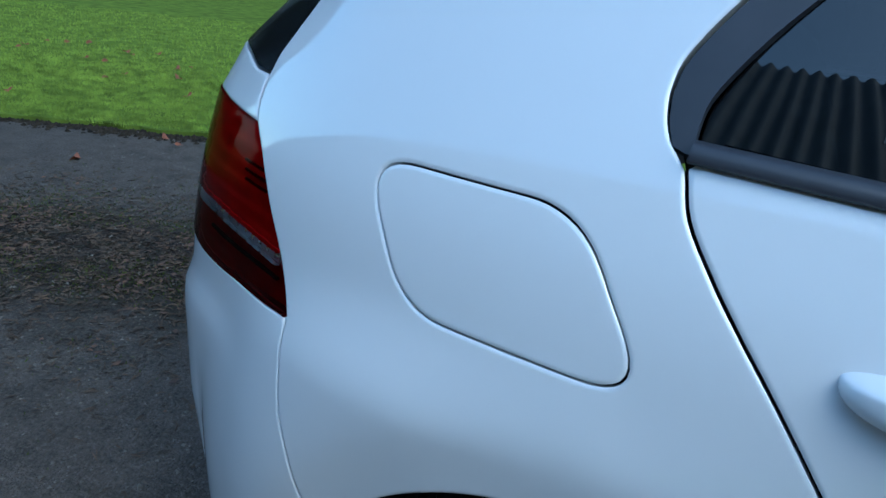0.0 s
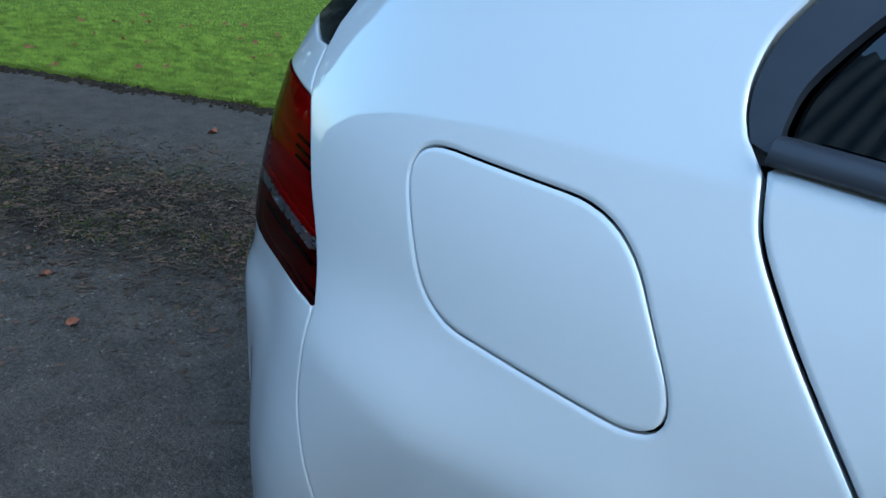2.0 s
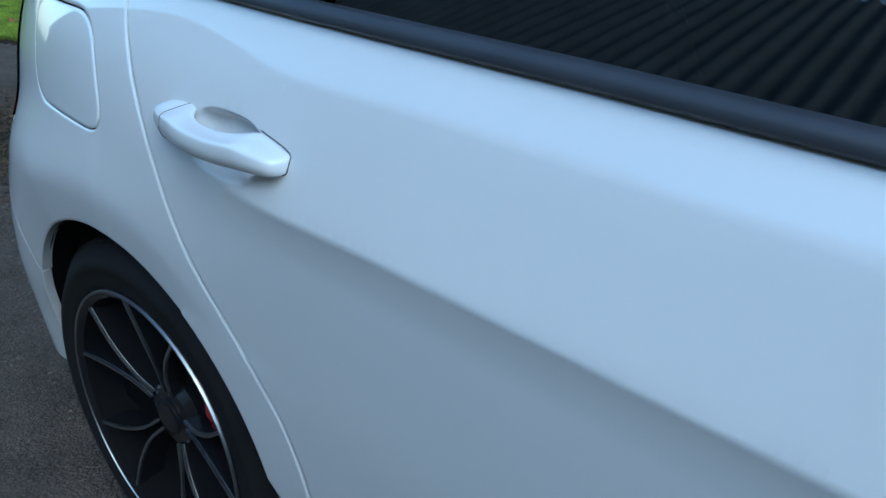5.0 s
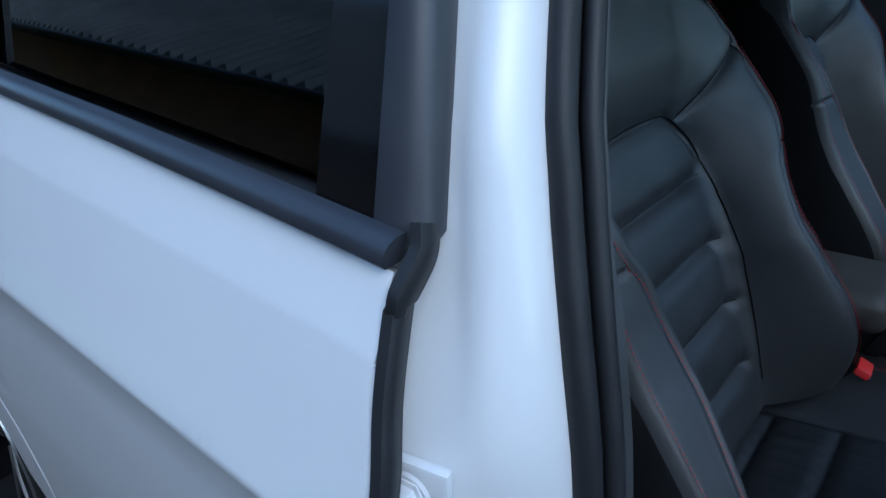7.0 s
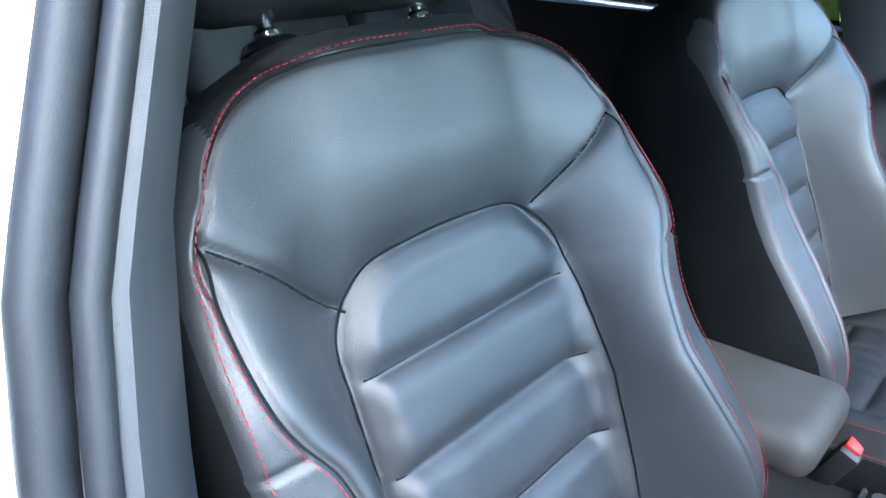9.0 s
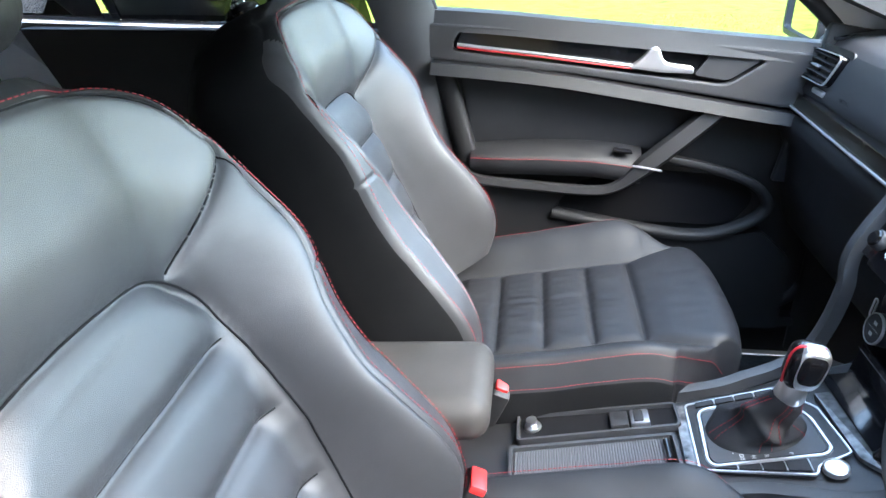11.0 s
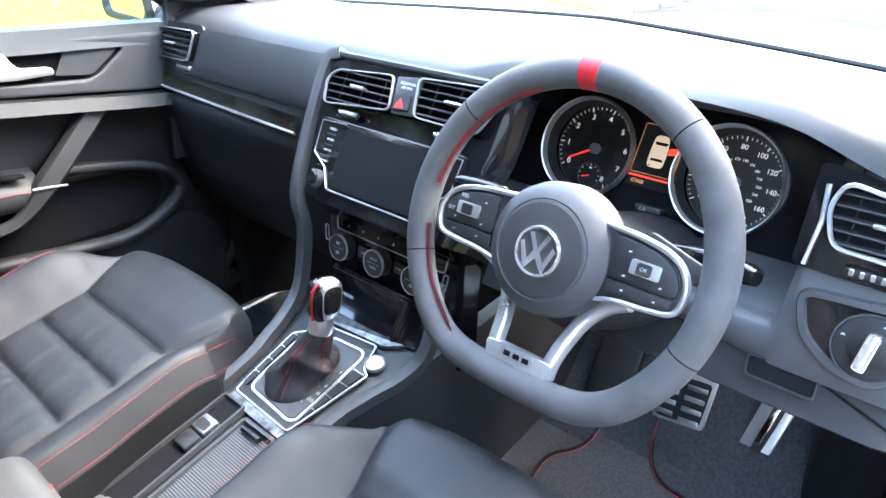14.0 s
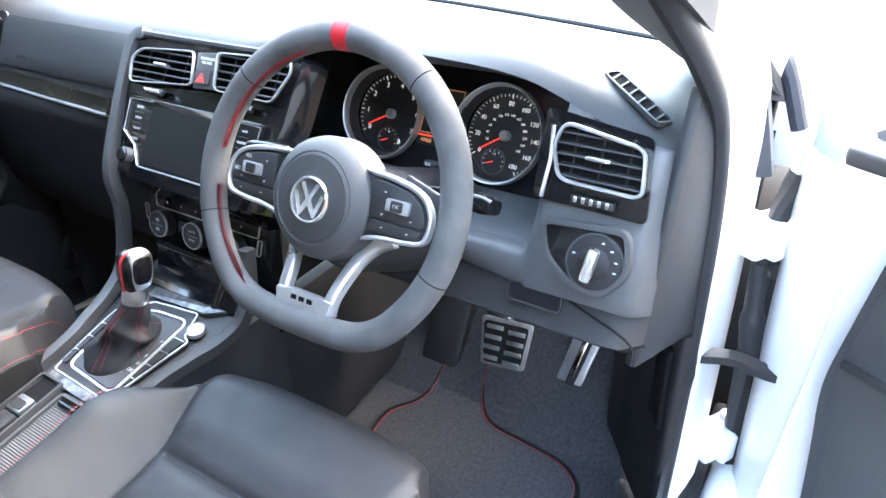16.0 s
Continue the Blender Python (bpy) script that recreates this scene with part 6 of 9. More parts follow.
for y in np.linspace(0.775, 0.165, 40):
    k = smoothstep(0.25, 0.165, y)
    rows.append([pf(y, 0.036, 0.002 - 0.012 * k), pf(y, 0.02, 0.006 - 0.01 * k), pf(y, -0.03, 0.006), pf(y, -0.052, 0.005), pf(y, -0.058, 0.001)])
loft("upper_fascia", rows, M_PLASTIC, dash, sharp=60)
rows = []
for y in np.linspace(0.775, 0.165, 30):
    rows.append([pf(y, -0.100, 0.001), pf(y, -0.106, 0.006), pf(y, -0.13, 0.004), Vector((1.795, y, 0.77)), Vector((1.80, y, 0.70)), Vector((1.83, y, 0.60)), Vector((1.90, y, 0.52)), Vector((2.05, y, 0.46))])
# glovebox in the darkened plastic, the shade below the strip in its colour
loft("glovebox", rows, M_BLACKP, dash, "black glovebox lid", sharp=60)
loft("strip_backing", [[pf(y, -0.050, -0.003), pf(y, -0.075, -0.001), pf(y, -0.112, -0.003)] for y in np.linspace(0.775, 0.160, 12)], M_PLASTIC2, dash)
M_DECOR = mat("dark_wave_inlay", (0.030, 0.028, 0.022), 0.22, coat=0.2, var=0.5, scale=9, spec=0.35)
ol = rounded([(0.772, -0.060), (0.772, -0.089), (0.236, -0.1015), (0.234, -0.071)], 0.006, 3)
sheet("inlay_strip", [Vector((-p.x, p.y)) for p in ol], lambda u, v: pf(-u, v, 0.006), M_DECOR, dash, step=0.05, thick=0.008, label="gloss dark decor strip", flip=True)
rod("chrome_line", [pf(0.766, -0.0875, 0.010), pf(0.5, -0.0945, 0.011), pf(0.238, -0.1005, 0.010)], 0.0028, M_SILVER, dash, 8)
words("airbag_lettering", "AIRBAG", Matrix.Translation(pf(0.50, -0.035, 0.0068)) @ Matrix((Vector((0, -1, 0)), PPU, PN)).transposed().to_4x4(), 0.011, M_PLASTIC2, dash)
box("dash_end", (1.95, 0.755, 0.84), (0.30, 0.03, 0.24), M_PLASTIC, dash, 0.01)


def plane_m(c, nrm, up=(0, 0, 1)):
    """A matrix at c: x to the right as seen from the front, y up, z along the normal."""
    n_ = Vector(nrm).normalized()
    x_ = Vector(up).cross(n_).normalized()
    return Matrix.Translation(c) @ Matrix((x_, n_.cross(x_), n_)).transposed().to_4x4()


def plate(name, pts, m, material, parent, h=0.004, label="", base=0.0, bev=0.0):
    """A flat plate cut to an outline in the plane of m."""
    bm = bmesh.new()
    vv = [bm.verts.new(m @ Vector((p[0], p[1], base))) for p in pts]
    f = bm.faces.new(vv)
    r = bmesh.ops.extrude_face_region(bm, geom=[f])
    nv = [v for v in r["geom"] if isinstance(v, bmesh.types.BMVert)]
    d = m.to_3x3() @ Vector((0, 0, h))
    for v in nv:
        v.co += d
    if bev:
        es = [e for e in bm.edges if all(v in nv for v in e.verts)]
        bmesh.ops.bevel(bm, geom=es, offset=bev, segments=2, affect="EDGES", profile=0.5)
    return part(name, bm, material, parent, label)


def ring_plate(name, pts, m, material, parent, w=0.003, h=0.004, base=0.0):
    """A frame of a rounded section along an outline."""
    path = [m @ Vector((p[0], p[1], base)) for p in pts]
    n_ = m.to_3x3() @ Vector((0, 0, 1))
    return mk(name, *sweep_v(path, [(-w, 0), (-w * 0.6, h), (w * 0.6, h), (w, 0), (w * 0.6, -h * 0.5), (-w * 0.6, -h * 0.5)], True, n_), material, parent, sharp=50)


def vent(pts, m, slats=5, lift=0.0125, tab=(0.0, 0.0), wide=0.0013):
    m = m @ Matrix.Translation((0, 0, lift))
    v = thing("air_vent", "black slatted air vent with chrome frame", "air vent", "dashboard air vents")
    plate("vent_back", pts, m, M_GAP, v, 0.001, base=-0.0118)
    path = [m @ Vector((p[0], p[1], 0)) for p in pts]
    n_ = m.to_3x3() @ Vector((0, 0, 1))
    k = len(path)
    mk("vent_duct", path + [p - n_ * 0.0112 for p in path], [(i, (i + 1) % k, (i + 1) % k + k, i + k) for i in range(k)], M_GAP, v)
    ring_plate("vent_frame", pts, m, M_SILVER, v, wide, 0.003)
    mid_ = sum(path, Vector()) / k
    out_ = [p + (p - mid_).normalized() * 0.003 for p in path]
    mk("vent_collar", out_ + [p - n_ * 0.016 + (p - mid_).normalized() * 0.003 for p in path], [(i, (i + 1) % k, (i + 1) % k + k, i + k) for i in range(k)], M_GLOSS, v)
    ys, xs = [p[1] for p in pts], [p[0] for p in pts]
    y0, y1 = min(ys), max(ys)
    for i in range(slats):
        y = y0 + (y1 - y0) * (i + 0.7) / (slats + 0.4)
        # the chord of the outline at this height
        cut = []
        for a, b in zip(pts, pts[1:] + pts[:1]):
            if (a[1] - y) * (b[1] - y) < 0:
                cut.append(a[0] + (b[0] - a[0]) * (y - a[1]) / (b[1] - a[1]))
        if len(cut) < 2:
            continue
        x0, x1 = min(cut) + 0.002, max(cut) - 0.002
        box("slat", m @ Vector(((x0 + x1) / 2, y, -0.004)), (x1 - x0, 0.0024, 0.010), M_PLASTIC2, v, 0.0008, (m.to_3x3() @ turn(14, 0, 0)), seg=1)
    cx = (min(xs) + max(xs)) / 2
    for f in (-0.3, 0.0, 0.3):
        box("blade", m @ Vector((cx + f * (max(xs) - min(xs)), (y0 + y1) / 2, -0.0085)), (0.0015, (y1 - y0) * 0.86, 0.004), M_PLASTIC2, v, 0.0004, m.to_3x3(), seg=1)
    box("vent_tab", m @ Vector((cx + tab[0], (y0 + y1) / 2 + tab[1], 0.001)), (0.028, 0.0045, 0.012), M_CHROME, v, 0.0018, m.to_3x3())
    return v


UO, UU, UN = Vector((1.735, 0, 0.81)), Vector((0.514, 0, 0.857)), Vector((-0.857, 0, 0.514))
MU = plane_m(UO, UN)
ux = lambda y, s: (-y, s)
# vents
mv = plane_m(pf(0.63, 0, 0.004), PN)
vent(rounded([(-0.064, 0.026), (0.070, 0.030), (0.052, -0.028), (-0.105, -0.032)], 0.014, 4), mv)
plate("vent_panel", rounded([(-0.088, 0.040), (0.082, 0.042), (0.060, -0.046), (-0.135, -0.05)], 0.016, 4), mv, M_PLASTIC2, dash, 0.004, base=-0.004)
box("vent_wheel", pf(0.605, -0.042, 0.006), (0.012, 0.05, 0.010), M_CHROME, dash, 0.003)
VDO = Vector((1.80, 0, 0.90))
vf = lambda y, s, o=0.0: VDO + PPU * s + PN * o + Vector((0, y, 0))
mvd = plane_m(vf(-0.615, 0.025, 0.008), PN)
vent(rounded([(-0.044, 0.036), (0.047, 0.022), (0.053, -0.028), (-0.040, -0.025), (-0.052, 0.01)], 0.012, 4), mvd, wide=0.0024)
mul = plane_m(UO + UN * 0.012, UN)
vent(rounded([ux(0.158, 0.150), ux(0.138, 0.166), ux(0.022, 0.174), ux(0.012, 0.124), ux(0.15, 0.112)], 0.010, 4), mul, lift=0.005, tab=(-0.0, 0.002))
vent(rounded([ux(-0.026, 0.178), ux(-0.165, 0.184), ux(-0.172, 0.168), ux(-0.150, 0.122), ux(-0.036, 0.124)], 0.010, 4), mul, lift=0.005)

# centre stack
rows = []
for y, k in [(0.196, 1), (0.183, 0.3), (0.172, 0.0), (-0.172, 0.0), (-0.183, 0.3), (-0.196, 1)]:
    o = -0.03 * k
    rows.append([UO + UU * 0.194 + UN * (o - 0.006) + Vector((0, y, 0)), UO + UU * 0.188 + UN * (o + 0.004) + Vector((0, y, 0)), UO + UU * 0.10 + UN * (o + 0.004) + Vector((0, y * 0.985, 0)), UO + UU * -0.03 + UN * (o + 0.004) + Vector((0, y * 0.84, 0)), Vector((1.758 - o, y * 0.80, 0.735)), Vector((1.7535 - o, y * 0.79, 0.69)), Vector((1.742 - o, y * 0.80, 0.56))])
loft("stack_body", rows, M_GLOSS, dash, "gloss black centre console face", flip=True, sharp=35)
for sg in (-1, 1):
    upper = [UO + UU * 0.194 + Vector((0, sg * 0.160, 0)), UO + UU * 0.178 + Vector((0, sg * 0.186, 0)), UO + UU * 0.09 + UN * 0.002 + Vector((0, sg * 0.182, 0)), UO + UU * -0.03 + UN * 0.006 + Vector((0, sg * 0.158, 0))]
    pth = smooth_path((upper if sg > 0 else []) + [Vector((1.706, sg * 0.142, 0.73)), Vector((1.696, sg * 0.144, 0.665)), Vector((1.676, sg * 0.140, 0.622)), Vector((1.638, sg * 0.129, 0.600)), Vector((1.59, sg * 0.113, 0.589)), Vector((1.53, sg * 0.100, 0.574)), Vector((1.36, sg * 0.100, 0.534)), Vector((1.22, sg * 0.100, 0.505))], 8)
    mk("side_rail", *sweep_v(pth, [(-0.009, -0.009), (-0.011, 0.0), (-0.009, 0.009), (0.009, 0.009), (0.011, 0.0), (0.009, -0.009)], up=(0, 1, 0)), M_PLASTIC, dash, "dark grey console side rail", sharp=60)
rod("stack_crown", [UO + UU * 0.192 + UN * 0.004 + Vector((0, y, 0)) for y in np.linspace(0.168, -0.168, 12)], 0.006, M_PLASTIC2, dash, 8)

# screen unit
ms_ = plane_m(UO + UN * 0.008, UN)
plate("media_unit", rounded([ux(0.143, 0.092), ux(-0.143, 0.092), ux(-0.137, -0.035), ux(0.108, -0.035), ux(0.104, 0.012), ux(0.140, 0.03)], 0.006, 3), ms_, M_GLOSS, dash, 0.006, bev=0.002)
plate("screen", rounded([ux(0.084, 0.082), ux(-0.084, 0.082), ux(-0.084, -0.008), ux(0.084, -0.008)], 0.004, 3), ms_, M_SCREEN, dash, 0.001, "dark switched-off touch screen", base=0.006)
for sg in (-1, 1):
    br = [(0.088, -0.012), (0.106, 0.018), (0.138, 0.036), (0.141, 0.086), (0.088, 0.088)]
    pp = smooth_path([ms_ @ Vector((-sg * a, b, 0.007)) for a, b in br], 1)
    rod("chrome_bracket", pp, 0.0010, M_CHROME, dash, 6)
    for k, wd in enumerate(("RADIO", "MEDIA", "PHONE", "VOICE") if sg > 0 else ("NAV", "TRAFFIC", "CAR", "MENU")):
        yy = 0.076 - 0.0165 * k
        words("button_lettering", wd, ms_ @ Matrix.Translation((-sg * (0.113 - 0.001 * k), yy, 0.0066)), 0.0052, M_WHITE, dash)
        rod("button_line", [ms_ @ Vector((-sg * 0.103, yy - 0.008, 0.0066)), ms_ @ Vector((-sg * 0.123, yy - 0.008, 0.0066))], 0.0005, M_PLASTIC, dash, 4)
    kb = ms_ @ Matrix.Translation((-sg * 0.112, -0.002, 0.006))
    kn = lathe("volume_knob", [(0.0, 0.016), (0.009, 0.016), (0.011, 0.014), (0.0118, 0.0)], kb, M_GLOSS, dash, 28)
    lathe("knob_ring", [(0.0128, 0.0), (0.0128, 0.011), (0.0118, 0.0128), (0.0112, 0.0125)], kb, M_GREY, kn, 28)
rod("chrome_line", [ms_ @ Vector((-0.085, -0.0135, 0.007)), ms_ @ Vector((0.085, -0.0135, 0.007))], 0.0014, M_CHROME, dash, 6)
plate("hazard_panel", rounded([ux(0.017, 0.174), ux(-0.030, 0.179), ux(-0.034, 0.124), ux(0.010, 0.121)], 0.002, 2), mul, M_PLASTIC, dash, 0.004, bev=0.001)
plate("hazard_button", rounded([ux(0.009, 0.148), ux(-0.022, 0.151), ux(-0.024, 0.130), ux(0.006, 0.127)], 0.002, 2), mul, M_PLASTIC2, dash, 0.003, base=0.004)
plate("hazard_triangle", [ux(-0.005, 0.1445), ux(-0.0145, 0.1315), ux(0.0035, 0.1300)], mul, M_HAZ, dash, 0.0006, "red hazard triangle", base=0.007)
for wd, s_ in (("PASSENGER", 0.1665), ("AIR BAG", 0.1605)):
    words("hazard_lettering", wd, mul @ Matrix.Translation((0.007, s_, 0.0042)), 0.0058, M_WHITE, dash)
for cy, mm_, yy in ((0.09, MU, 0.1035), (-0.10, MU, 0.108)):
    bx = UO + UU * yy + UN * 0.014 + Vector((0, cy, 0))
    box("vent_wheel", bx, (0.010, 0.036, 0.008), M_PLASTIC2, dash, 0.002, turn(0, -30, 0))
    for k in range(5):
        box("wheel_rib", bx + UN * 0.006 + Vector((0, -0.014 + 0.007 * k, 0)), (0.003, 0.003, 0.007), M_CHROME, dash, 0.0006, turn(0, -30, 0), seg=1)

# climate panel
LN = Vector((-0.981, 0, 0.196))
ml = plane_m(Vector((1.7500, 0.013, 0.693)), LN)
ring_plate("chrome_frame", rounded([(-0.106, 0.047), (0.132, 0.047), (0.128, 0.024), (-0.104, 0.024)], 0.004, 3), ml, M_CHROME, dash, 0.0012, 0.002)
plate("switch_bar", rounded([(-0.105, 0.046), (0.131, 0.046), (0.127, 0.025), (-0.103, 0.025)], 0.004, 3), ml, M_GLOSS, dash, 0.003, base=-0.002)
for k in range(6):
    x = -0.078 + 0.034 * k
    plate("switch_mark", [(x - 0.0018, 0.0335), (x + 0.0022, 0.0335), (x + 0.0008, 0.0365), (x - 0.0014, 0.0372)], ml, M_WHITE, dash, 0.0004, base=0.0012)
for y, wd in ((-0.082, ""), (0.0, "AUTO"), (0.082, "")):
    kb = ml @ Matrix.Translation((y, 0.0, 0))
    k_ = lathe("climate_knob", [(0.0, 0.0185), (0.018, 0.0185), (0.0205, 0.0182), (0.0222, 0.016), (0.0230, 0.0)], kb, M_PLASTIC2, dash, 32)
    lathe("knob_ring", [(0.0222, 0.0155), (0.0222, 0.0176), (0.0214, 0.0192), (0.0204, 0.0192), (0.0201, 0.0180)], kb, M_SILVER, k_, 36)
    rod("knob_line", [kb @ Vector((-0.013, 0.0, 0.0188)), kb @ Vector((0.013, 0.0, 0.0188))], 0.0004, M_WHITE, k_, 4)
    if wd:
        words("knob_lettering", "AUTO", kb @ Matrix.Translation((0, 0.007, 0.0187)), 0.0055, M_WHITE, k_)
        words("knob_lettering", "MENU", kb @ Matrix.Translation((0, -0.007, 0.0187)), 0.0055, M_WHITE, k_)
    else:
        for s_ in (-1, 1):
            plate("knob_mark", [(-0.004, s_ * 0.008 - 0.0025), (0.004, s_ * 0.008 - 0.0025), (0.004, s_ * 0.008 + 0.0025), (-0.004, s_ * 0.008 + 0.0025)], kb, M_WHITE, k_, 0.0003, base=0.0186)
for x, wd in ((-0.040, "OFF"), (0.040, "SYNC")):
    plate("small_button", rounded([(x - 0.011, 0.010), (x + 0.011, 0.010), (x + 0.011, -0.008), (x - 0.011, -0.008)], 0.002, 2), ml, M_PLASTIC2, dash, 0.003, base=0.0)
    words("button_lettering", wd, ml @ Matrix.Translation((x, 0.001, 0.0033)), 0.0052, M_WHITE, dash)
for sg in (-1, 1):
    ring_plate("chrome_hook", rounded([(sg * 0.128, 0.022), (sg * 0.136, 0.022), (sg * 0.132, -0.004), (sg * 0.124, -0.004)], 0.003, 2), ml, M_CHROME, dash, 0.001, 0.0015)
box("storage_lid", (1.732, 0, 0.625), (0.012, 0.225, 0.075), M_GLOSS, dash, 0.004, turn(0, 12, 0))
rod("lid_line", [(1.7262, 0.105, 0.6605), (1.7262, -0.105, 0.6605)], 0.0006, M_PLASTIC, dash, 5)
# gloss lever with a bright rounded tip, hanging in front of the storage lid
lever = [Vector((1.724, -0.072, 0.668)), Vector((1.712, -0.071, 0.645)), Vector((1.700, -0.069, 0.622)), Vector((1.693, -0.068, 0.608))]
mk("storage_lever", *sweep_v(smooth_path(lever, 5), circle(0.014, 14, 0.008), up=(0, 1, 0), scale=lambda f: 0.8 + 0.25 * smoothstep(0.0, 0.6, f) - 0.35 * smoothstep(0.88, 1.0, f)), M_GLOSS, dash, "gloss black lever", sharp=60)
rod("chrome_latch", [Vector((1.690, -0.079, 0.614)), Vector((1.687, -0.068, 0.607)), Vector((1.690, -0.057, 0.614))], 0.0028, M_BRIGHT, dash, 8)

# driver's side: recess, knee panel, lamp switch
rows = []
for y in np.linspace(-0.115, -0.555, 30):
    rows.append([Vector((1.875, y, 0.985)), Vector((1.995, y, 0.982)), Vector((2.005, y, 0.96)), Vector((1.94, y, 0.80)), Vector((1.875, y, 0.803)), Vector((1.80, y, 0.795)), Vector((1.785, y, 0.785))])
loft("binnacle_recess", rows, M_FIN, dash, sharp=40)
rows = [[Vector((1.935, y, 0.818)), Vector((1.90, y, 0.8125)), Vector((1.83, y, 0.811)), Vector((1.785, y, 0.808)), Vector((1.766, y, 0.802)), Vector((1.762, y, 0.79))] for y in np.linspace(-0.118, -0.556, 24)]
loft("binnacle_shelf", rows, M_FASCIA, dash, "grained shelf under the dials", sharp=60)
for y in (-0.113, -0.557):
    vv = [(1.846, y, 0.975), (1.97, y, 0.98), (1.968, y, 0.95), (1.90, y, 0.815), (1.79, y, 0.80), (1.80, y, 0.90)]
    mk("binnacle_cheek", vv, [tuple(range(6))], M_GLOSS, dash)
rows = []
for y in np.linspace(-0.330, -0.694, 60):
    k = -0.035 * smoothstep(-0.664, -0.70, y) ** 2
    a, b = smoothstep(-0.545, -0.556, y), smoothstep(-0.33, -0.57, y)
    t_ = 0.071 - 0.022 * smoothstep(-0.545, -0.70, y)
    full = ((t_, -0.004), (t_ - 0.006, 0.006), (0.0, 0.004), (-0.035, 0.004), (-0.05, 0.007), (-0.118, 0.008), (-0.134, 0.004))
    band = ((-0.088, -0.03), (-0.090, -0.008), (-0.093, 0.001), (-0.096, 0.004), (-0.100, 0.006), (-0.104 - 0.021 * b, 0.006), (-0.110 - 0.024 * b, 0.0))
    rows.append([vf(y, p[0] + (q[0] - p[0]) * a, p[1] + (q[1] - p[1]) * a + k) for p, q in zip(band, full)])
# end fascia in the lightened plastic, for daylight from the door opening
loft("end_fascia", rows, M_FASCIA, dash, sharp=60)
plate("vent_panel", rounded([(-0.071, 0.049), (0.050, 0.034), (0.060, -0.055), (-0.071, -0.052)], 0.008, 3), mvd, M_GLOSS, dash, 0.006, base=-0.006)
rod("chrome_blade", [vf(-0.556, 0.055, 0.012), vf(-0.560, 0.02, 0.014), vf(-0.556, -0.024, 0.012)], 0.0025, M_SILVER, dash, 8)
bx = vf(-0.615, -0.018, 0.012)
box("vent_wheel", bx, (0.008, 0.05, 0.010), M_PLASTIC2, dash, 0.002)
for k in range(5):
    box("wheel_rib", bx + PN * 0.006 + Vector((0, -0.018 + 0.009 * k, 0)), (0.002, 0.004, 0.007), M_CHROME, dash, 0.0006, seg=1)
msw = plane_m(vf(-0.615, -0.085, 0.010), PN)
msw = msw @ Matrix.Translation((0.016, 0.003, 0)) @ Matrix.Scale(0.88, 4) @ Matrix.Translation((-0.016, -0.003, 0))
plate("switch_panel", rounded([(-0.060, 0.038), (0.046, 0.046), (0.056, 0.0), (0.028, -0.034), (-0.012, -0.028), (-0.046, -0.004)], 0.016, 4), msw, M_GLOSS, dash, 0.002)
ring_plate("switch_surround", rounded([(-0.063, 0.041), (0.049, 0.049), (0.059, 0.0), (0.030, -0.037), (-0.013, -0.031), (-0.049, -0.005)], 0.016, 4), msw, M_PLASTIC, dash, 0.005, 0.006)
sw = lathe("lamp_switch", [(0.0, 0.010), (0.016, 0.010), (0.0205, 0.008), (0.021, 0.006), (0.034, 0.005), (0.036, 0.002), (0.036, 0.0)], msw @ Matrix.Translation((0.016, 0.003, 0.002)), M_BLACKP, dash, 40, "round headlamp switch with chrome knob")
lathe("switch_ring", [(0.0375, 0.0), (0.0372, 0.0035), (0.0355, 0.0035), (0.0352, 0.0)], msw @ Matrix.Translation((0.016, 0.003, 0.002)), M_GREY, sw, 40)
box("switch_grip", msw @ Vector((0.016, 0.003, 0.018)), (0.010, 0.040, 0.014), M_SILVER, sw, 0.003, msw.to_3x3() @ turn(0, 0, -8))
ring_plate("grip_frame", rounded([(-0.0055, 0.0205), (0.0055, 0.0205), (0.0055, -0.0205), (-0.0055, -0.0205)], 0.0025, 2), msw @ Matrix.Translation((0.016, 0.003, 0.0255)) @ pose(0, 0, 0, 0, 0, -8), M_BRIGHT, sw, 0.0014, 0.0016)
for a in (165, 75, 45, 15, -12):
    q = (0.016 + 0.028 * math.cos(radians(a)), 0.003 + 0.028 * math.sin(radians(a)))
    plate("switch_mark", [(q[0] - 0.0024, q[1] - 0.0008), (q[0] + 0.0024, q[1] - 0.0008), (q[0] + 0.0016, q[1] + 0.0010), (q[0] - 0.0012, q[1] + 0.0012)], msw, M_WHITE, sw, 0.0004, base=0.0075)
# knee panels
rows = []
for y in np.linspace(-0.19, -0.694, 28):
    k = smoothstep(-0.44, -0.52, y)
    e = Vector((0.03 * smoothstep(-0.66, -0.70, y) ** 2, 0, 0))
    rows.append([e + q for q in [Vector((1.80 - 0.01 * k, y, 0.805)), Vector((1.778, y, 0.79 + 0.004 * k)), Vector((1.768, y, 0.775)), Vector((1.752, y, 0.745)), Vector((1.745, y, 0.735)), Vector((1.765, y, 0.718)), Vector((1.85, y, 0.66)), Vector((2.05, y, 0.60))]])
# knee panel darkened by colour for the shade under the dash
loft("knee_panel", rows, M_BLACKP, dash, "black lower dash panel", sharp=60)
ring_plate("knee_recess", rounded([(-0.035, 0.012), (0.033, 0.012), (0.034, -0.010), (-0.033, -0.010)], 0.006, 3), plane_m((1.7565, -0.567, 0.764), (-0.9, 0, 0.42)), M_PLASTIC2, dash, 0.0015, 0.003)
plate("knee_recess_floor", rounded([(-0.035, 0.012), (0.033, 0.012), (0.034, -0.010), (-0.033, -0.010)], 0.006, 3), plane_m((1.7565, -0.567, 0.764), (-0.9, 0, 0.42)), M_GAP, dash, 0.001)
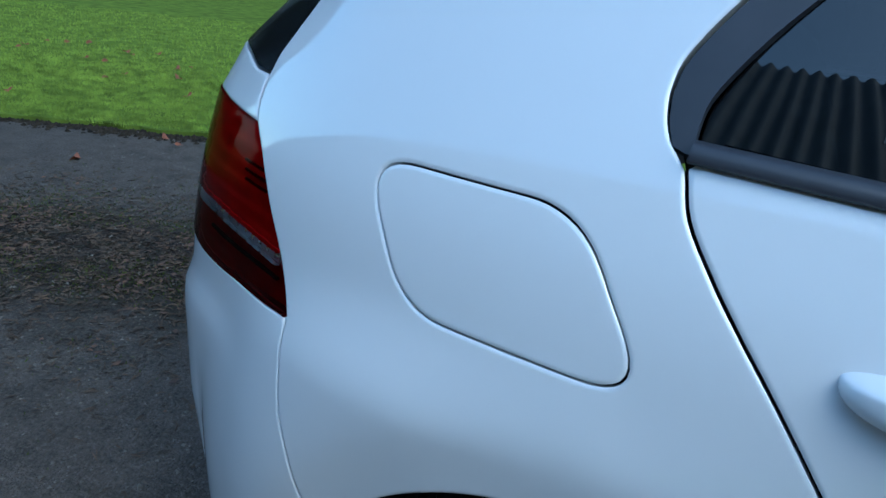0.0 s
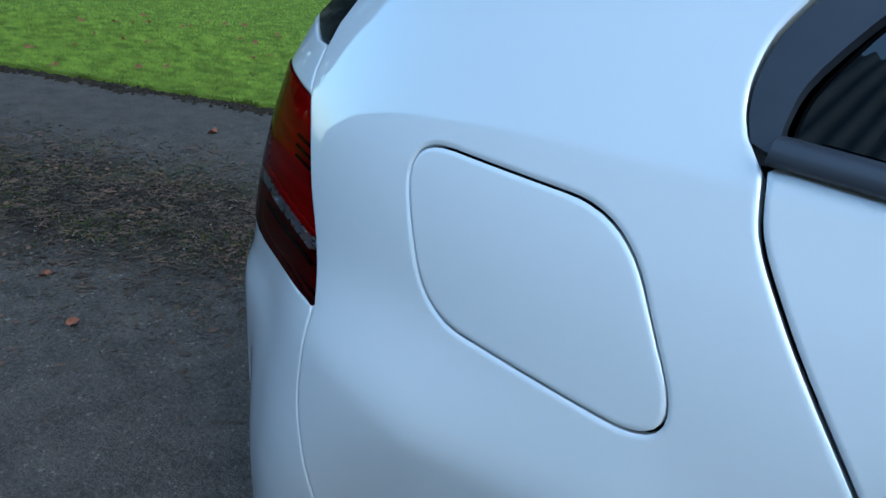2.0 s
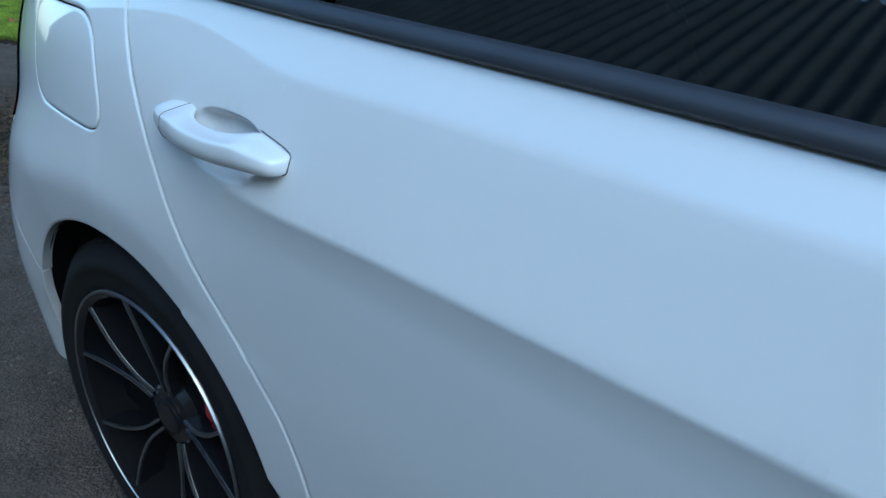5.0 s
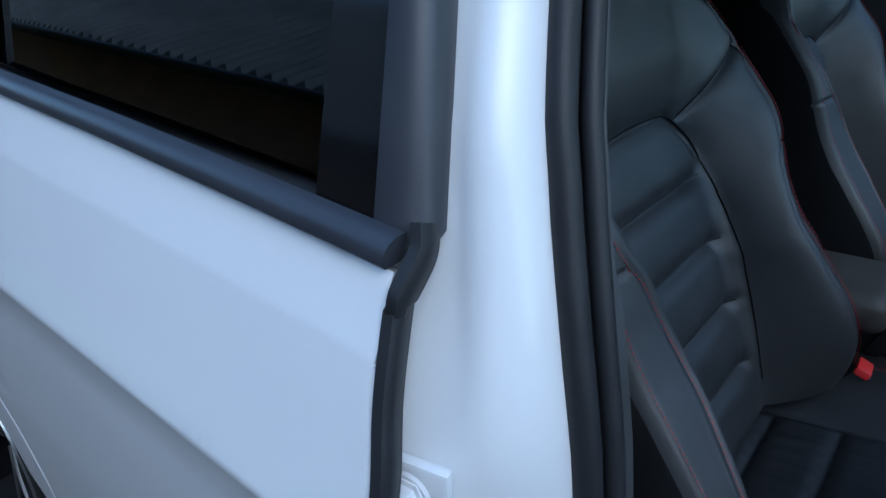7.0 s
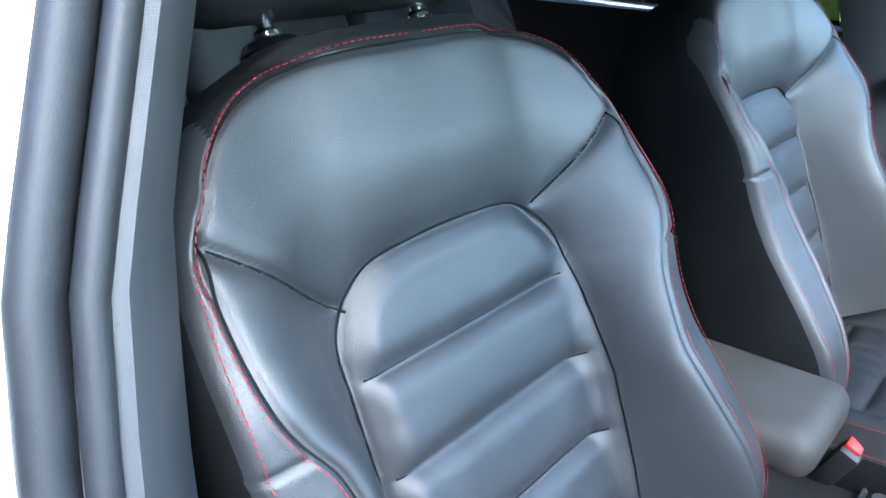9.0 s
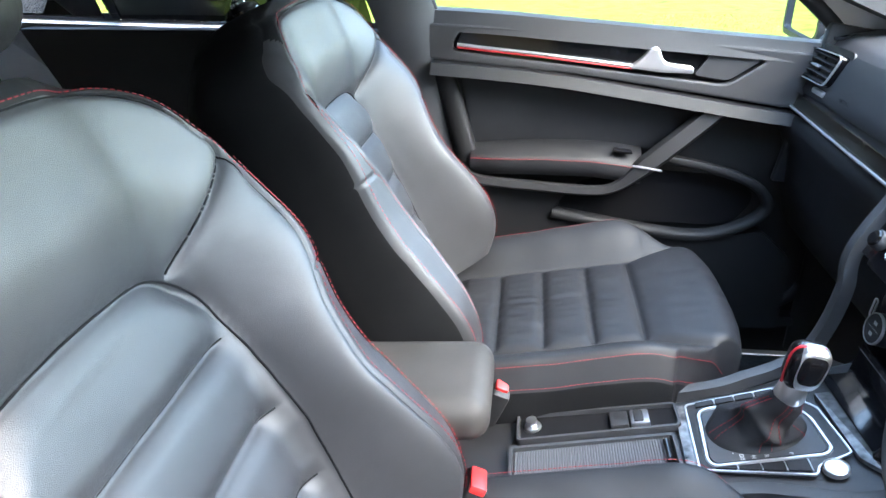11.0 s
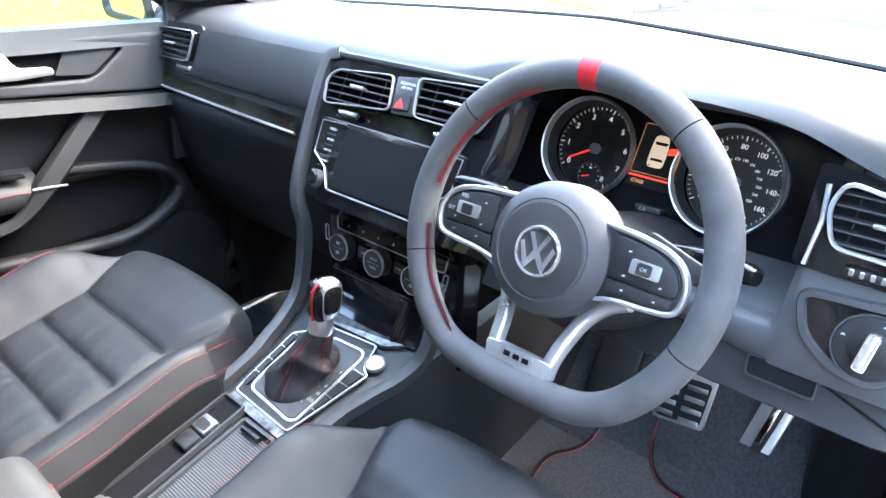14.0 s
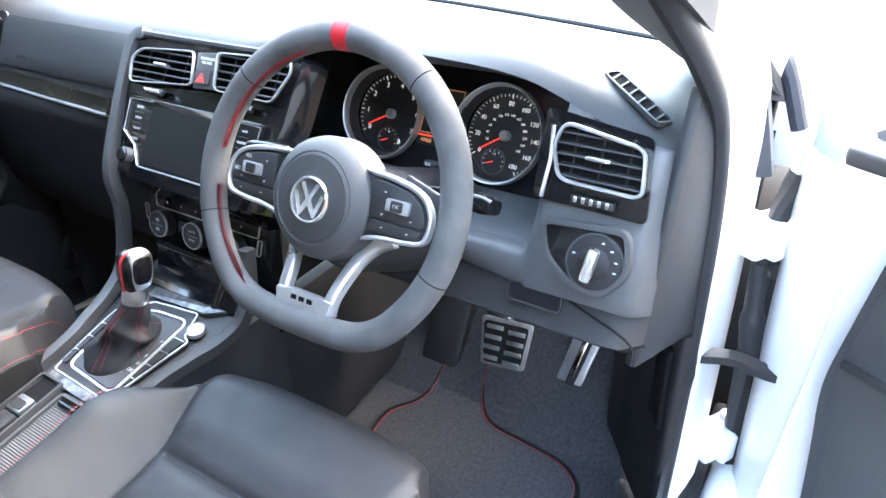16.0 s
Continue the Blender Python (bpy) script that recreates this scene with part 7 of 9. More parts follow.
rod("panel_joint", smooth_path([(1.7735, -0.45, 0.785), (1.768, -0.56, 0.778), (1.758, -0.64, 0.76), (1.750, -0.685, 0.745), (1.744, -0.69, 0.722)], 4), 0.0014, M_GAP, dash, 5)
# lower tunnel side and left foot area
box("tunnel_side", (2.0, -0.115, 0.44), (0.52, 0.03, 0.34), M_PLASTIC2, dash, 0.01, turn(0, 0, 3))
# near-black on this side only, for the shade of the passenger footwell
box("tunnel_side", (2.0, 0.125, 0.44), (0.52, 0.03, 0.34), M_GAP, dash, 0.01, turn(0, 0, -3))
for pa, pb_ in ((Vector((1.899, -0.582, 0.9925)), Vector((1.843, -0.664, 0.963))), (Vector((1.935, 0.64, 0.990)), Vector((1.84, 0.70, 0.984)))):
    df = new("side_demister")
    df.parent = dash
    ln = (pb_ - pa).length
    nv = (pb_ - pa).cross(Vector((1, 0, 0.16)))
    nv = nv if nv.z > 0 else -nv
    md = plane_m(pa.lerp(pb_, 0.5) + nv.normalized() * 0.001, nv, pb_ - pa)
    ol = rounded([(-0.010, ln / 2), (-0.010, -ln / 2), (0.010, -ln / 2), (0.010, ln / 2)], 0.006, 3)
    plate("slot", ol, md, M_GAP, df, 0.001, base=0.0005)
    ring_plate("slot_rim", ol, md, M_PLASTIC, df, 0.0022, 0.004)
    for k in range(6):
        f = (k + 0.6) / 6.2 - 0.5
        box("louvre", md @ Vector((0, f * ln, 0.0022)), (0.021, 0.0032, 0.003), M_PLASTIC, df, 0.0008, md.to_3x3() @ turn(0, 0, 24 if pa.y < 0 else -24))

# ---------- instruments ----------
CO, CU_, CN = Vector((1.925, 0, 0.885)), Vector((0.371, 0, 0.928)), Vector((-0.928, 0, 0.371))
mc = plane_m(CO, CN)
inst = thing("instrument_cluster", "twin round dials with orange trip display", "instruments")
ring_l, ring_r = [[Vector((cx + 0.066 * math.cos(a), 0.066 * math.sin(a))) for a in np.linspace(0, 2 * math.pi, 49)[:-1]] for cx in (0.2285, 0.4225)]
sheet("fascia", rounded([(0.10, 0.078), (0.10, -0.074), (0.55, -0.074), (0.55, 0.078)], 0.02, 4), lambda u, v: mc @ Vector((u, v, -0.008)), M_FIN, inst, holes=[ring_l, ring_r], step=0.02, thick=0.004)
M_LIT = mat("lit_dial_marking", (0.85, 0.85, 0.85), 0.5, var=0.0, emit=0.014)
M_DISC = mat("dial_face", (0.009, 0.0094, 0.0105), 0.45, var=0.1, scale=40)
M_NEEDLE = mat("red_needle", (0.8, 0.04, 0.03), 0.4, var=0.0, emit=0.03)
M_AMBER = mat("amber_display", (0.62, 0.27, 0.11), 0.4, var=0.0, emit=0.016)
M_PALE = mat("pale_display", (0.75, 0.58, 0.42), 0.4, var=0.0, emit=0.013)
M_REDLIT = mat("red_display", (0.8, 0.05, 0.03), 0.4, var=0.0, emit=0.035)


def dial(cx, r, numbers, a0, da, needle, size, sub):
    c0 = mc @ Matrix.Translation((cx, 0.0, -0.007))
    c = mc @ Matrix.Translation((cx + 0.004, 0.0, -0.024))
    d = new("dial")
    d.parent = inst
    lathe("dial_face", [(0.0, 0.0), (r * 0.92, 0.0), (r * 0.92, -0.004)], c, M_DISC, d, 48)
    lathe("dial_wall", [(r * 0.90, -0.0165), (r + 0.001, 0.0)], c0, M_PLASTIC2, d, 56)
    lathe("dial_ring", [(r - 0.0005, 0.0), (r + 0.0012, 0.011), (r + 0.003, 0.012), (r + 0.004, 0.009), (r + 0.004, -0.002)], c0, M_SILVER, d, 56)
    lathe("dial_step", [(r * 0.90, 0.0003), (r * 0.90, 0.0012), (r * 0.91, 0.0012), (r * 0.91, 0.0003)], c, M_GREY, d, 48)
    for k, tx in enumerate(numbers):
        a = radians(a0 - da * k)
        if tx:
            words("dial_number", tx, c @ Matrix.Translation((r * 0.68 * math.cos(a), r * 0.68 * math.sin(a), 0.0012)), size, M_LIT, d)
        box("dial_tick", c @ Vector((r * 0.84 * math.cos(a), r * 0.84 * math.sin(a), 0.001)), (0.0058, 0.0011, 0.0006), M_LIT, d, 0.0, c.to_3x3() @ turn(0, 0, math.degrees(a)))
        for q in range(1, 5):
            if k < len(numbers) - 1:
                b = a - radians(da * q / 5)
                box("dial_tick", c @ Vector((r * 0.855 * math.cos(b), r * 0.855 * math.sin(b), 0.001)), (0.0032, 0.0006, 0.0006), M_LIT, d, 0.0, c.to_3x3() @ turn(0, 0, math.degrees(b)))
    a = radians(needle)
    box("needle", c @ Vector((r * 0.34 * math.cos(a), r * 0.34 * math.sin(a), 0.005)), (r * 0.62, 0.0018, 0.001), M_NEEDLE, d, 0.0, c.to_3x3() @ turn(0, 0, needle))
    lathe("needle_hub", [(0.0, 0.009), (0.006, 0.009), (0.0075, 0.007), (0.0075, 0.0)], c, M_CHROME, d, 24)
    s = c @ Matrix.Translation((0.0 if cx < 0.33 else -0.012, -r * 0.58, 0.0005))
    lathe("small_dial", [(r * 0.27, 0.0), (r * 0.27, 0.0012), (r * 0.285, 0.0012), (r * 0.285, 0.0)], s, M_GREY, d, 32)
    for q in range(9):
        b = radians(200 - 27.5 * q)
        box("dial_tick", s @ Vector((r * 0.23 * math.cos(b), r * 0.23 * math.sin(b), 0.0008)), (0.0022, 0.0005, 0.0004), M_LIT, d, 0.0, s.to_3x3() @ turn(0, 0, math.degrees(b)))
    box("needle", s @ Vector((-0.005, -0.002, 0.002)), (0.012, 0.0014, 0.0008), M_NEEDLE, d, 0.0, s.to_3x3() @ turn(0, 0, 20))
    words("dial_number", sub, s @ Matrix.Translation((0.0, r * 0.16, 0.0008)), 0.004, M_LIT, d)
    return d


dial(0.2285, 0.065, ["0", "1", "2", "3", "4", "5", "6", "7", "8"], 214, 34.5, 209, 0.0105, "90")
dr = dial(0.4225, 0.065, ["0", "20", "40", "60", "80", "100", "120", "140", "160", "180"], 215, 31, 214, 0.0088, "1/2")
for k, tx in enumerate(["20", "40", "60", "80", "100", "120", "140", "160", "180", "200", "220", "240", "260"]):
    a = radians(197 - 19.5 * k)
    words("dial_number", tx, mc @ Matrix.Translation((0.4265 + 0.029 * math.cos(a), 0.029 * math.sin(a), -0.0228)), 0.0046, M_LIT, dr)
plate("trip_display", rounded([(0.302, 0.050), (0.366, 0.050), (0.360, -0.034), (0.296, -0.034)], 0.002, 2), mc, M_SCREEN, inst, 0.002, base=-0.006)
ring_plate("display_frame", rounded([(0.304, 0.048), (0.362, 0.048), (0.357, -0.016), (0.299, -0.016)], 0.002, 2), mc, M_AMBER, inst, 0.0004, 0.0006, base=-0.0036)
plate("car_symbol", rounded([(0.322, 0.036), (0.340, 0.036), (0.342, 0.018), (0.340, -0.006), (0.318, -0.006), (0.319, 0.018)], 0.006, 3), mc, M_PALE, inst, 0.0006, base=-0.0038)
for q in ([(0.3225, 0.0275), (0.3405, 0.0275), (0.3385, 0.0235), (0.3245, 0.0235)], [(0.3225, 0.006), (0.3375, 0.006), (0.3385, 0.0025), (0.3215, 0.0025)], [(0.3205, -0.0025), (0.3235, -0.0025), (0.3235, -0.004), (0.3205, -0.004)]):
    plate("car_symbol_window", q, mc, M_GAP, inst, 0.0004, base=-0.0031)
plate("door_symbol", [(0.343, 0.022), (0.356, 0.024), (0.355, 0.015), (0.343, 0.013)], mc, M_REDLIT, inst, 0.0006, base=-0.0038)
plate("display_bar", [(0.298, -0.019), (0.358, -0.019), (0.358, -0.0215), (0.298, -0.0215)], mc, M_REDLIT, inst, 0.0005, base=-0.0038)
words("trip_figures", "47868", mc @ Matrix.Translation((0.312, -0.0275, -0.0036)), 0.0075, M_AMBER, inst)
box("trip_button", CO + CN * 0.03 + Vector((0, -0.345, -0.062)), (0.02, 0.036, 0.008), M_PLASTIC2, inst, 0.002, turn(0, 20, 0))
words("trip_button_mark", "0.0", mc @ Matrix.Translation((0.345, -0.058, 0.034)), 0.007, M_WHITE, inst)

# ---------- steering wheel ----------
WO, WU, WN = Vector((1.639, -0.357, 0.883)), Vector((0.39, 0, 0.921)), Vector((-0.921, 0, 0.39))
mwh = plane_m(WO, WN)
wheel_s = thing("steering_wheel", "flat-bottomed black steering wheel with red stitching", "steering wheel")
R0, CY, FLAT = 0.1675, 0.012, -0.139
pts = []
for k in range(120):
    a = 2 * math.pi * k / 120
    yy = CY + R0 * math.sin(a)
    yy = FLAT + 0.009 * math.log1p(math.exp((yy - FLAT) / 0.009))
    pts.append((R0 * math.cos(a) * (1 + 0.02 * smoothstep(-0.08, -0.13, yy)), yy))
rim = [mwh @ Vector((a, b, 0.0)) for a, b in pts]
prof = [(0.0165 * math.cos(2 * math.pi * i / 18), 0.0152 * math.sin(2 * math.pi * i / 18)) for i in range(18)]
vs, fs = sweep_v(rim, prof, True, WN)
mk("rim", vs, fs, M_ALCANT, wheel_s, sharp=80)
top = [mwh @ Vector((R0 * math.cos(a), CY + R0 * math.sin(a), 0)) for a in np.radians(np.linspace(94.2, 87.2, 8))]
mk("centre_mark", *sweep_v(top, [(x * 1.02, y * 1.02) for x, y in prof], up=WN), M_REDL, wheel_s, "red leather twelve o'clock band")
for a_ in (52, 140, 200, -20):
    seg = [mwh @ Vector((R0 * math.cos(radians(a_ + d)), CY + R0 * math.sin(radians(a_ + d)), 0)) for d in (-0.25, 0.25)]
    mk("rim_seam", *sweep_v(seg, [(x * 1.004, y * 1.004) for x, y in prof], up=WN), M_GAP, wheel_s)


def rim_at(a, off, h):
    return mwh @ Vector(((R0 - off) * math.cos(a), CY + (R0 - off) * math.sin(a), h))


def cross_stitch(a0, a1, name="stitching"):
    p, n_ = [], 60
    for k in range(n_ + 1):
        a = radians(a0 + (a1 - a0) * k / n_)
        p.append(rim_at(a, 0.0158, 0.0035 if k % 2 else -0.0045) + WN * 0.0055)
    rod(name, p, 0.0006, M_RED, wheel_s, 4)
    q = [rim_at(radians(a0 + (a1 - a0) * k / n_), 0.0158, (-0.0045 if k % 2 else 0.0035)) + WN * 0.0055 for k in range(n_ + 1)]
    rod(name, q, 0.0006, M_RED, wheel_s, 4)


for a0, a1 in ((110, 150), (150, 172), (189, 212), (212, 237)):
    cross_stitch(a0, a1)
for sg in (-1, 1):
    p = [mwh @ Vector((sg * (0.034 + 0.05 * k / 30), FLAT + 0.0158, 0.006 if k % 2 else -0.001)) for k in range(31)]
    rod("stitching", p, 0.00085, M_RED, wheel_s, 4)
# airbag hub
hub = lathe("airbag_hub", [(0.0, 0.024), (0.03, 0.0235), (0.048, 0.021), (0.0495, 0.0198), (0.051, 0.0205), (0.060, 0.016), (0.0665, 0.008), (0.069, -0.004), (0.069, -0.03)], mwh @ Matrix.Translation((0, 0.004, -0.006)), M_FASCIA, wheel_s, 56, "black grained airbag cover", sharp=25)
lathe("emblem_ring", [(0.0215, 0.0), (0.0225, 0.0035), (0.0245, 0.004), (0.026, 0.002), (0.0265, 0.0)], mwh @ Matrix.Translation((0, 0.002, 0.0175)), M_EMBLEM, hub, 40, "round chrome emblem")
lathe("emblem_disc", [(0.0, 0.001), (0.0215, 0.001), (0.0218, -0.002)], mwh @ Matrix.Translation((0, 0.002, 0.0172)), M_GAP, hub, 36)
memb = mwh @ Matrix.Translation((0, 0.002, 0.0))
for q in ([(-0.0125, 0.0165), (-0.008, 0.0185), (0.0, 0.003), (0.008, 0.0185), (0.0125, 0.0165), (0.0022, -0.002), (-0.0022, -0.002)], [(-0.0205, 0.005), (-0.0165, 0.008), (-0.0095, -0.010), (-0.0035, 0.0005), (0.0, -0.0025), (0.0035, 0.0005), (0.0095, -0.010), (0.0165, 0.008), (0.0205, 0.005), (0.0115, -0.0185), (0.0085, -0.0185), (0.0, -0.0065), (-0.0085, -0.0185), (-0.0115, -0.0185)]):
    plate("emblem_relief", q[::-1], memb, M_EMBLEM, hub, 0.0016, base=0.0188)
M_DOTS = mat("dotted_hub_plastic", (0.030, 0.0305, 0.032), 0.5, var=0.08, scale=30, bump=0.6, bscale=1000, kind="leather")
lathe("hub_pad", [(0.0, 0.0249), (0.03, 0.0244), (0.0465, 0.0222), (0.0472, 0.0210)], mwh @ Matrix.Translation((0, 0.004, -0.006)), M_DOTS, hub, 56)
# button pods
for sg in (-1, 1):
    o = [(0.050, 0.046), (0.088, 0.0445), (0.116, 0.039), (0.134, 0.028), (0.1435, 0.008), (0.139, -0.014), (0.112, -0.0185), (0.085, -0.0205), (0.050, -0.027)]
    pod = [(sg * a, b) for a, b in o]
    if sg < 0:
        pod = list(reversed(pod))
    pr = rounded(pod, 0.010, 4)
    plate("spoke", pr, mwh, M_PLASTIC2, wheel_s, 0.012, base=-0.014, bev=0.002)
    path = smooth_path([mwh @ Vector((sg * a, b, c)) for a, b, c in ((0.048, 0.047, -0.006), (0.066, 0.046, -0.001), (0.088, 0.0445, 0.0), (0.116, 0.039, 0.0), (0.134, 0.028, 0.0), (0.1425, 0.009, 0.0), (0.137, -0.013, 0.0), (0.112, -0.0185, 0.0), (0.085, -0.0205, -0.001), (0.050, -0.028, -0.006))], 5)
    mk("chrome_surround", *sweep_v(path if sg < 0 else path[::-1], [(-0.0022, -0.006), (-0.0020, 0.0016), (-0.0006, 0.0028), (0.0014, 0.0026), (0.0032, 0.001), (0.0036, -0.006)], up=WN), M_SILVER, wheel_s, "satin chrome spoke edge", sharp=50)
    pt = rounded([(sg * a, b) for a, b in ((0.068, 0.0395), (0.088, 0.0385), (0.114, 0.034), (0.130, 0.024), (0.1365, 0.008), (0.135, 0.000), (0.068, 0.000))], 0.005, 3)
    if sg < 0:
        pt = list(reversed(pt))
    plate("button_pad", pt, mwh, M_PLASTIC2, wheel_s, 0.004, base=-0.002, bev=0.001)
    pb = rounded([(sg * a, b) for a, b in ((0.068, -0.002), (0.135, -0.002), (0.131, -0.0105), (0.112, -0.0135), (0.068, -0.0155))], 0.003, 2)
    if sg < 0:
        pb = list(reversed(pb))
    plate("button_pad", pb, mwh, M_PLASTIC2, wheel_s, 0.004, base=-0.003, bev=0.001)
    cx = sg * 0.103
    plate("rocker", rounded([(cx - 0.0145, 0.024), (cx + 0.0145, 0.024), (cx + 0.0145, 0.010), (cx - 0.0145, 0.010)], 0.002, 2), mwh, M_SILVER, wheel_s, 0.004, "bright rocker switch", base=0.002, bev=0.001)
    plate("rocker_face", rounded([(cx - 0.007, 0.0225), (cx + 0.007, 0.0225), (cx + 0.007, 0.0115), (cx - 0.007, 0.0115)], 0.002, 2), mwh, M_PLASTIC2, wheel_s, 0.002, base=0.006)
    if sg < 0:
        for wd, x, y in (("RES", -0.113, 0.030), ("SET", -0.127, 0.013)):
            words("button_lettering", wd, mwh @ Matrix.Translation((x, y, 0.0023)), 0.0062, M_WHITE, wheel_s)
    else:
        words("button_lettering", "OK", mwh @ Matrix.Translation((cx, 0.017, 0.0083)), 0.0052, M_WHITE, wheel_s)
    for x, y in ((0.084, 0.029), (0.120, 0.0055), (0.084, 0.0055), (0.086, -0.008), (0.118, -0.008)):
        plate("button_mark", [(sg * x - 0.0016, y - 0.0007), (sg * x + 0.0012, y - 0.0010), (sg * x + 0.0017, y + 0.0009), (sg * x - 0.0009, y + 0.0005)], mwh, M_WHITE, wheel_s, 0.0004, base=0.0022)
    # lower silver leg, rising out of the depth behind the hub to the foot
    leg = smooth_path([mwh @ Vector((sg * u, v, w)) for u, v, w in ((0.086, -0.024, -0.024), (0.064, -0.036, -0.026), (0.047, -0.056, -0.022), (0.0385, -0.080, -0.012), (0.0345, -0.102, -0.003), (0.0325, -0.121, -0.002))], 5)
    sec = [(-0.0080, -0.010), (-0.0074, -0.001), (-0.0045, 0.0022), (0.0045, 0.0022), (0.0074, -0.001), (0.0080, -0.010)]
    mk("chrome_leg", *sweep_v(leg if sg < 0 else leg[::-1], sec, up=WN), M_SILVER, wheel_s, "satin silver lower spoke", sharp=50)
plate("chrome_foot", rounded([(-0.041, -0.105), (-0.019, -0.1035), (0.019, -0.1035), (0.041, -0.105), (0.037, -0.126), (-0.037, -0.126)][::-1], 0.004, 3), mwh, M_SILVER, wheel_s, 0.0095, base=-0.0072, bev=0.0016)
plate("foot_badge", rounded([(-0.020, -0.1065), (0.020, -0.1065), (0.018, -0.1165), (-0.018, -0.1165)][::-1], 0.003, 3), mwh, M_SILVER, wheel_s, 0.0008, base=0.0022)
for k in (-1, 0, 1):
    box("badge_bar", mwh @ Vector((k * 0.0115, -0.1115, 0.0034)), (0.008, 0.0055, 0.001), M_GAP, wheel_s, 0.0004, mwh.to_3x3(), seg=1)
# column, cowl, stalks
lathe("column_cowl", [(0.0, 0.0), (0.062, 0.0), (0.072, -0.02), (0.078, -0.10), (0.085, -0.22), (0.0, -0.24)], mwh @ Matrix.Translation((0, -0.02, -0.045)) @ Matrix.Diagonal((1.1, 0.85, 1, 1)), M_PLASTIC2, wheel_s, 36)
for sg, tipx in ((-1, -0.175), (1, 0.18)):
    p = smooth_path([mwh @ Vector(q) for q in ((sg * 0.05, 0.028, -0.085), (sg * 0.10, 0.034, -0.078), (sg * 0.14, 0.036, -0.068), (tipx, 0.034, -0.060))], 4)
    sec = [(0.0135 * math.copysign(abs(math.cos(a)) ** 0.6, math.cos(a)), 0.0095 * math.copysign(abs(math.sin(a)) ** 0.6, math.sin(a))) for a in np.linspace(0, 2 * math.pi, 17)[:-1]]
    st_ = mk("stalk", *sweep_v(p, sec, up=WU, scale=lambda f: 0.75 + 0.35 * smoothstep(0.2, 0.6, f) - 0.25 * smoothstep(0.93, 1.0, f)), M_GLOSS, wheel_s, "black column stalk", sharp=60)
    for k in range(3):
        q = p[-2 - k * 2]
        box("stalk_mark", q + WN * 0.0098, (0.0012, 0.0035, 0.002), M_WHITE, st_, 0.0003, seg=1)
    pd = rounded([(sg * 0.085, 0.050), (sg * 0.150, 0.030), (sg * 0.150, 0.012), (sg * 0.085, 0.02)], 0.006, 3)
    plate("shift_paddle", pd if sg > 0 else pd[::-1], mwh, M_GREY, wheel_s, 0.006, base=-0.034, bev=0.0015)

# ---------- centre console ----------
con = thing("centre_console", "black centre console with gear selector panel", "centre console")


def cz_(x):
    return 0.552 + 0.225 * (x - 1.43)


CNN = Vector((-0.2195, 0, 0.9756))
mcon = plane_m((1.43, 0, 0.552), CNN, (1, 0, 0))
cxy = lambda x, y: (-y, (x - 1.43) / 0.9756)
rows = []
for x in np.linspace(1.05, 1.74, 24):
    w = lerp_table(x, [(1.05, 0.098), (1.3, 0.096), (1.52, 0.094), (1.60, 0.108), (1.66, 0.126), (1.74, 0.14)])
    z = cz_(x)
    rows.append([Vector((x, -w - 0.03, 0.27)), Vector((x, -w - 0.012, z - 0.09)), Vector((x, -w, z - 0.012)), Vector((x, -w + 0.012, z - 0.004)), Vector((x, w - 0.012, z - 0.004)), Vector((x, w, z - 0.012)), Vector((x, w + 0.012, z - 0.09)), Vector((x, w + 0.03, 0.27))])
loft("console_body", rows, M_PLASTIC2, con, sharp=40)
P_ = lambda *q: [cxy(x, y) for x, y in q]


def cplate(name, q, material, h, base=0.0, r=0.004, bev=0.0, label=""):
    pp = rounded(P_(*q), r, 3)
    ar = sum(pp[i - 1].x * pp[i].y - pp[i].x * pp[i - 1].y for i in range(len(pp)))
    return plate(name, pp if ar > 0 else pp[::-1], mcon, material, con, h, label, base, bev)


cplate("tray_floor", [(1.262, -0.064), (1.470, -0.060), (1.470, 0.000), (1.262, 0.004)], M_GAP, 0.003, 0.0005)
for k in range(58):
    x = 1.264 + 0.200 * k / 57
    rod("tray_slat", [mcon @ Vector((*cxy(x, -0.062), 0.0045)), mcon @ Vector((*cxy(x, 0.002), 0.0045))], 0.0018, M_TRAY, con, 6)
rod("tray_handle", [mcon @ Vector((*cxy(1.463, -0.045), 0.009)), mcon @ Vector((*cxy(1.463, -0.008), 0.009))], 0.005, M_GLOSS, con, 10)
ring_plate("tray_edge", rounded(P_((1.258, -0.068), (1.474, -0.064), (1.474, 0.004), (1.258, 0.008)), 0.006, 3), mcon, M_GREY, con, 0.004, 0.010)
cplate("pocket_floor", [(1.27, 0.030), (1.482, 0.028), (1.482, 0.066), (1.27, 0.076)], M_GAP, 0.002, 0.0006)
ring_plate("pocket_edge", rounded(P_((1.266, 0.026), (1.486, 0.024), (1.486, 0.070), (1.266, 0.080)), 0.006, 3), mcon, M_GREY, con, 0.003, 0.008)
for x, m_ in ((1.408, M_PLASTIC2), (1.436, M_CHROME)):
    cplate("brake_switch", [(x - 0.0125, 0.031), (x + 0.0125, 0.030), (x + 0.0125, 0.060), (x - 0.0125, 0.061)], m_, 0.010, 0.001, 0.003, 0.002)
cplate("brake_switch_face", [(1.428, 0.034), (1.441, 0.034), (1.441, 0.056), (1.428, 0.057)], M_PLASTIC2, 0.002, 0.0112, 0.003)
sock = lathe("power_socket", [(0.0, 0.016), (0.008, 0.016), (0.0085, 0.011), (0.0065, 0.009), (0.0065, 0.006), (0.012, 0.005), (0.0135, 0.0)], mcon @ Matrix.Translation((*cxy(1.287, 0.055), 0.001)), M_CHROME, con, 24, "round chrome socket plug")
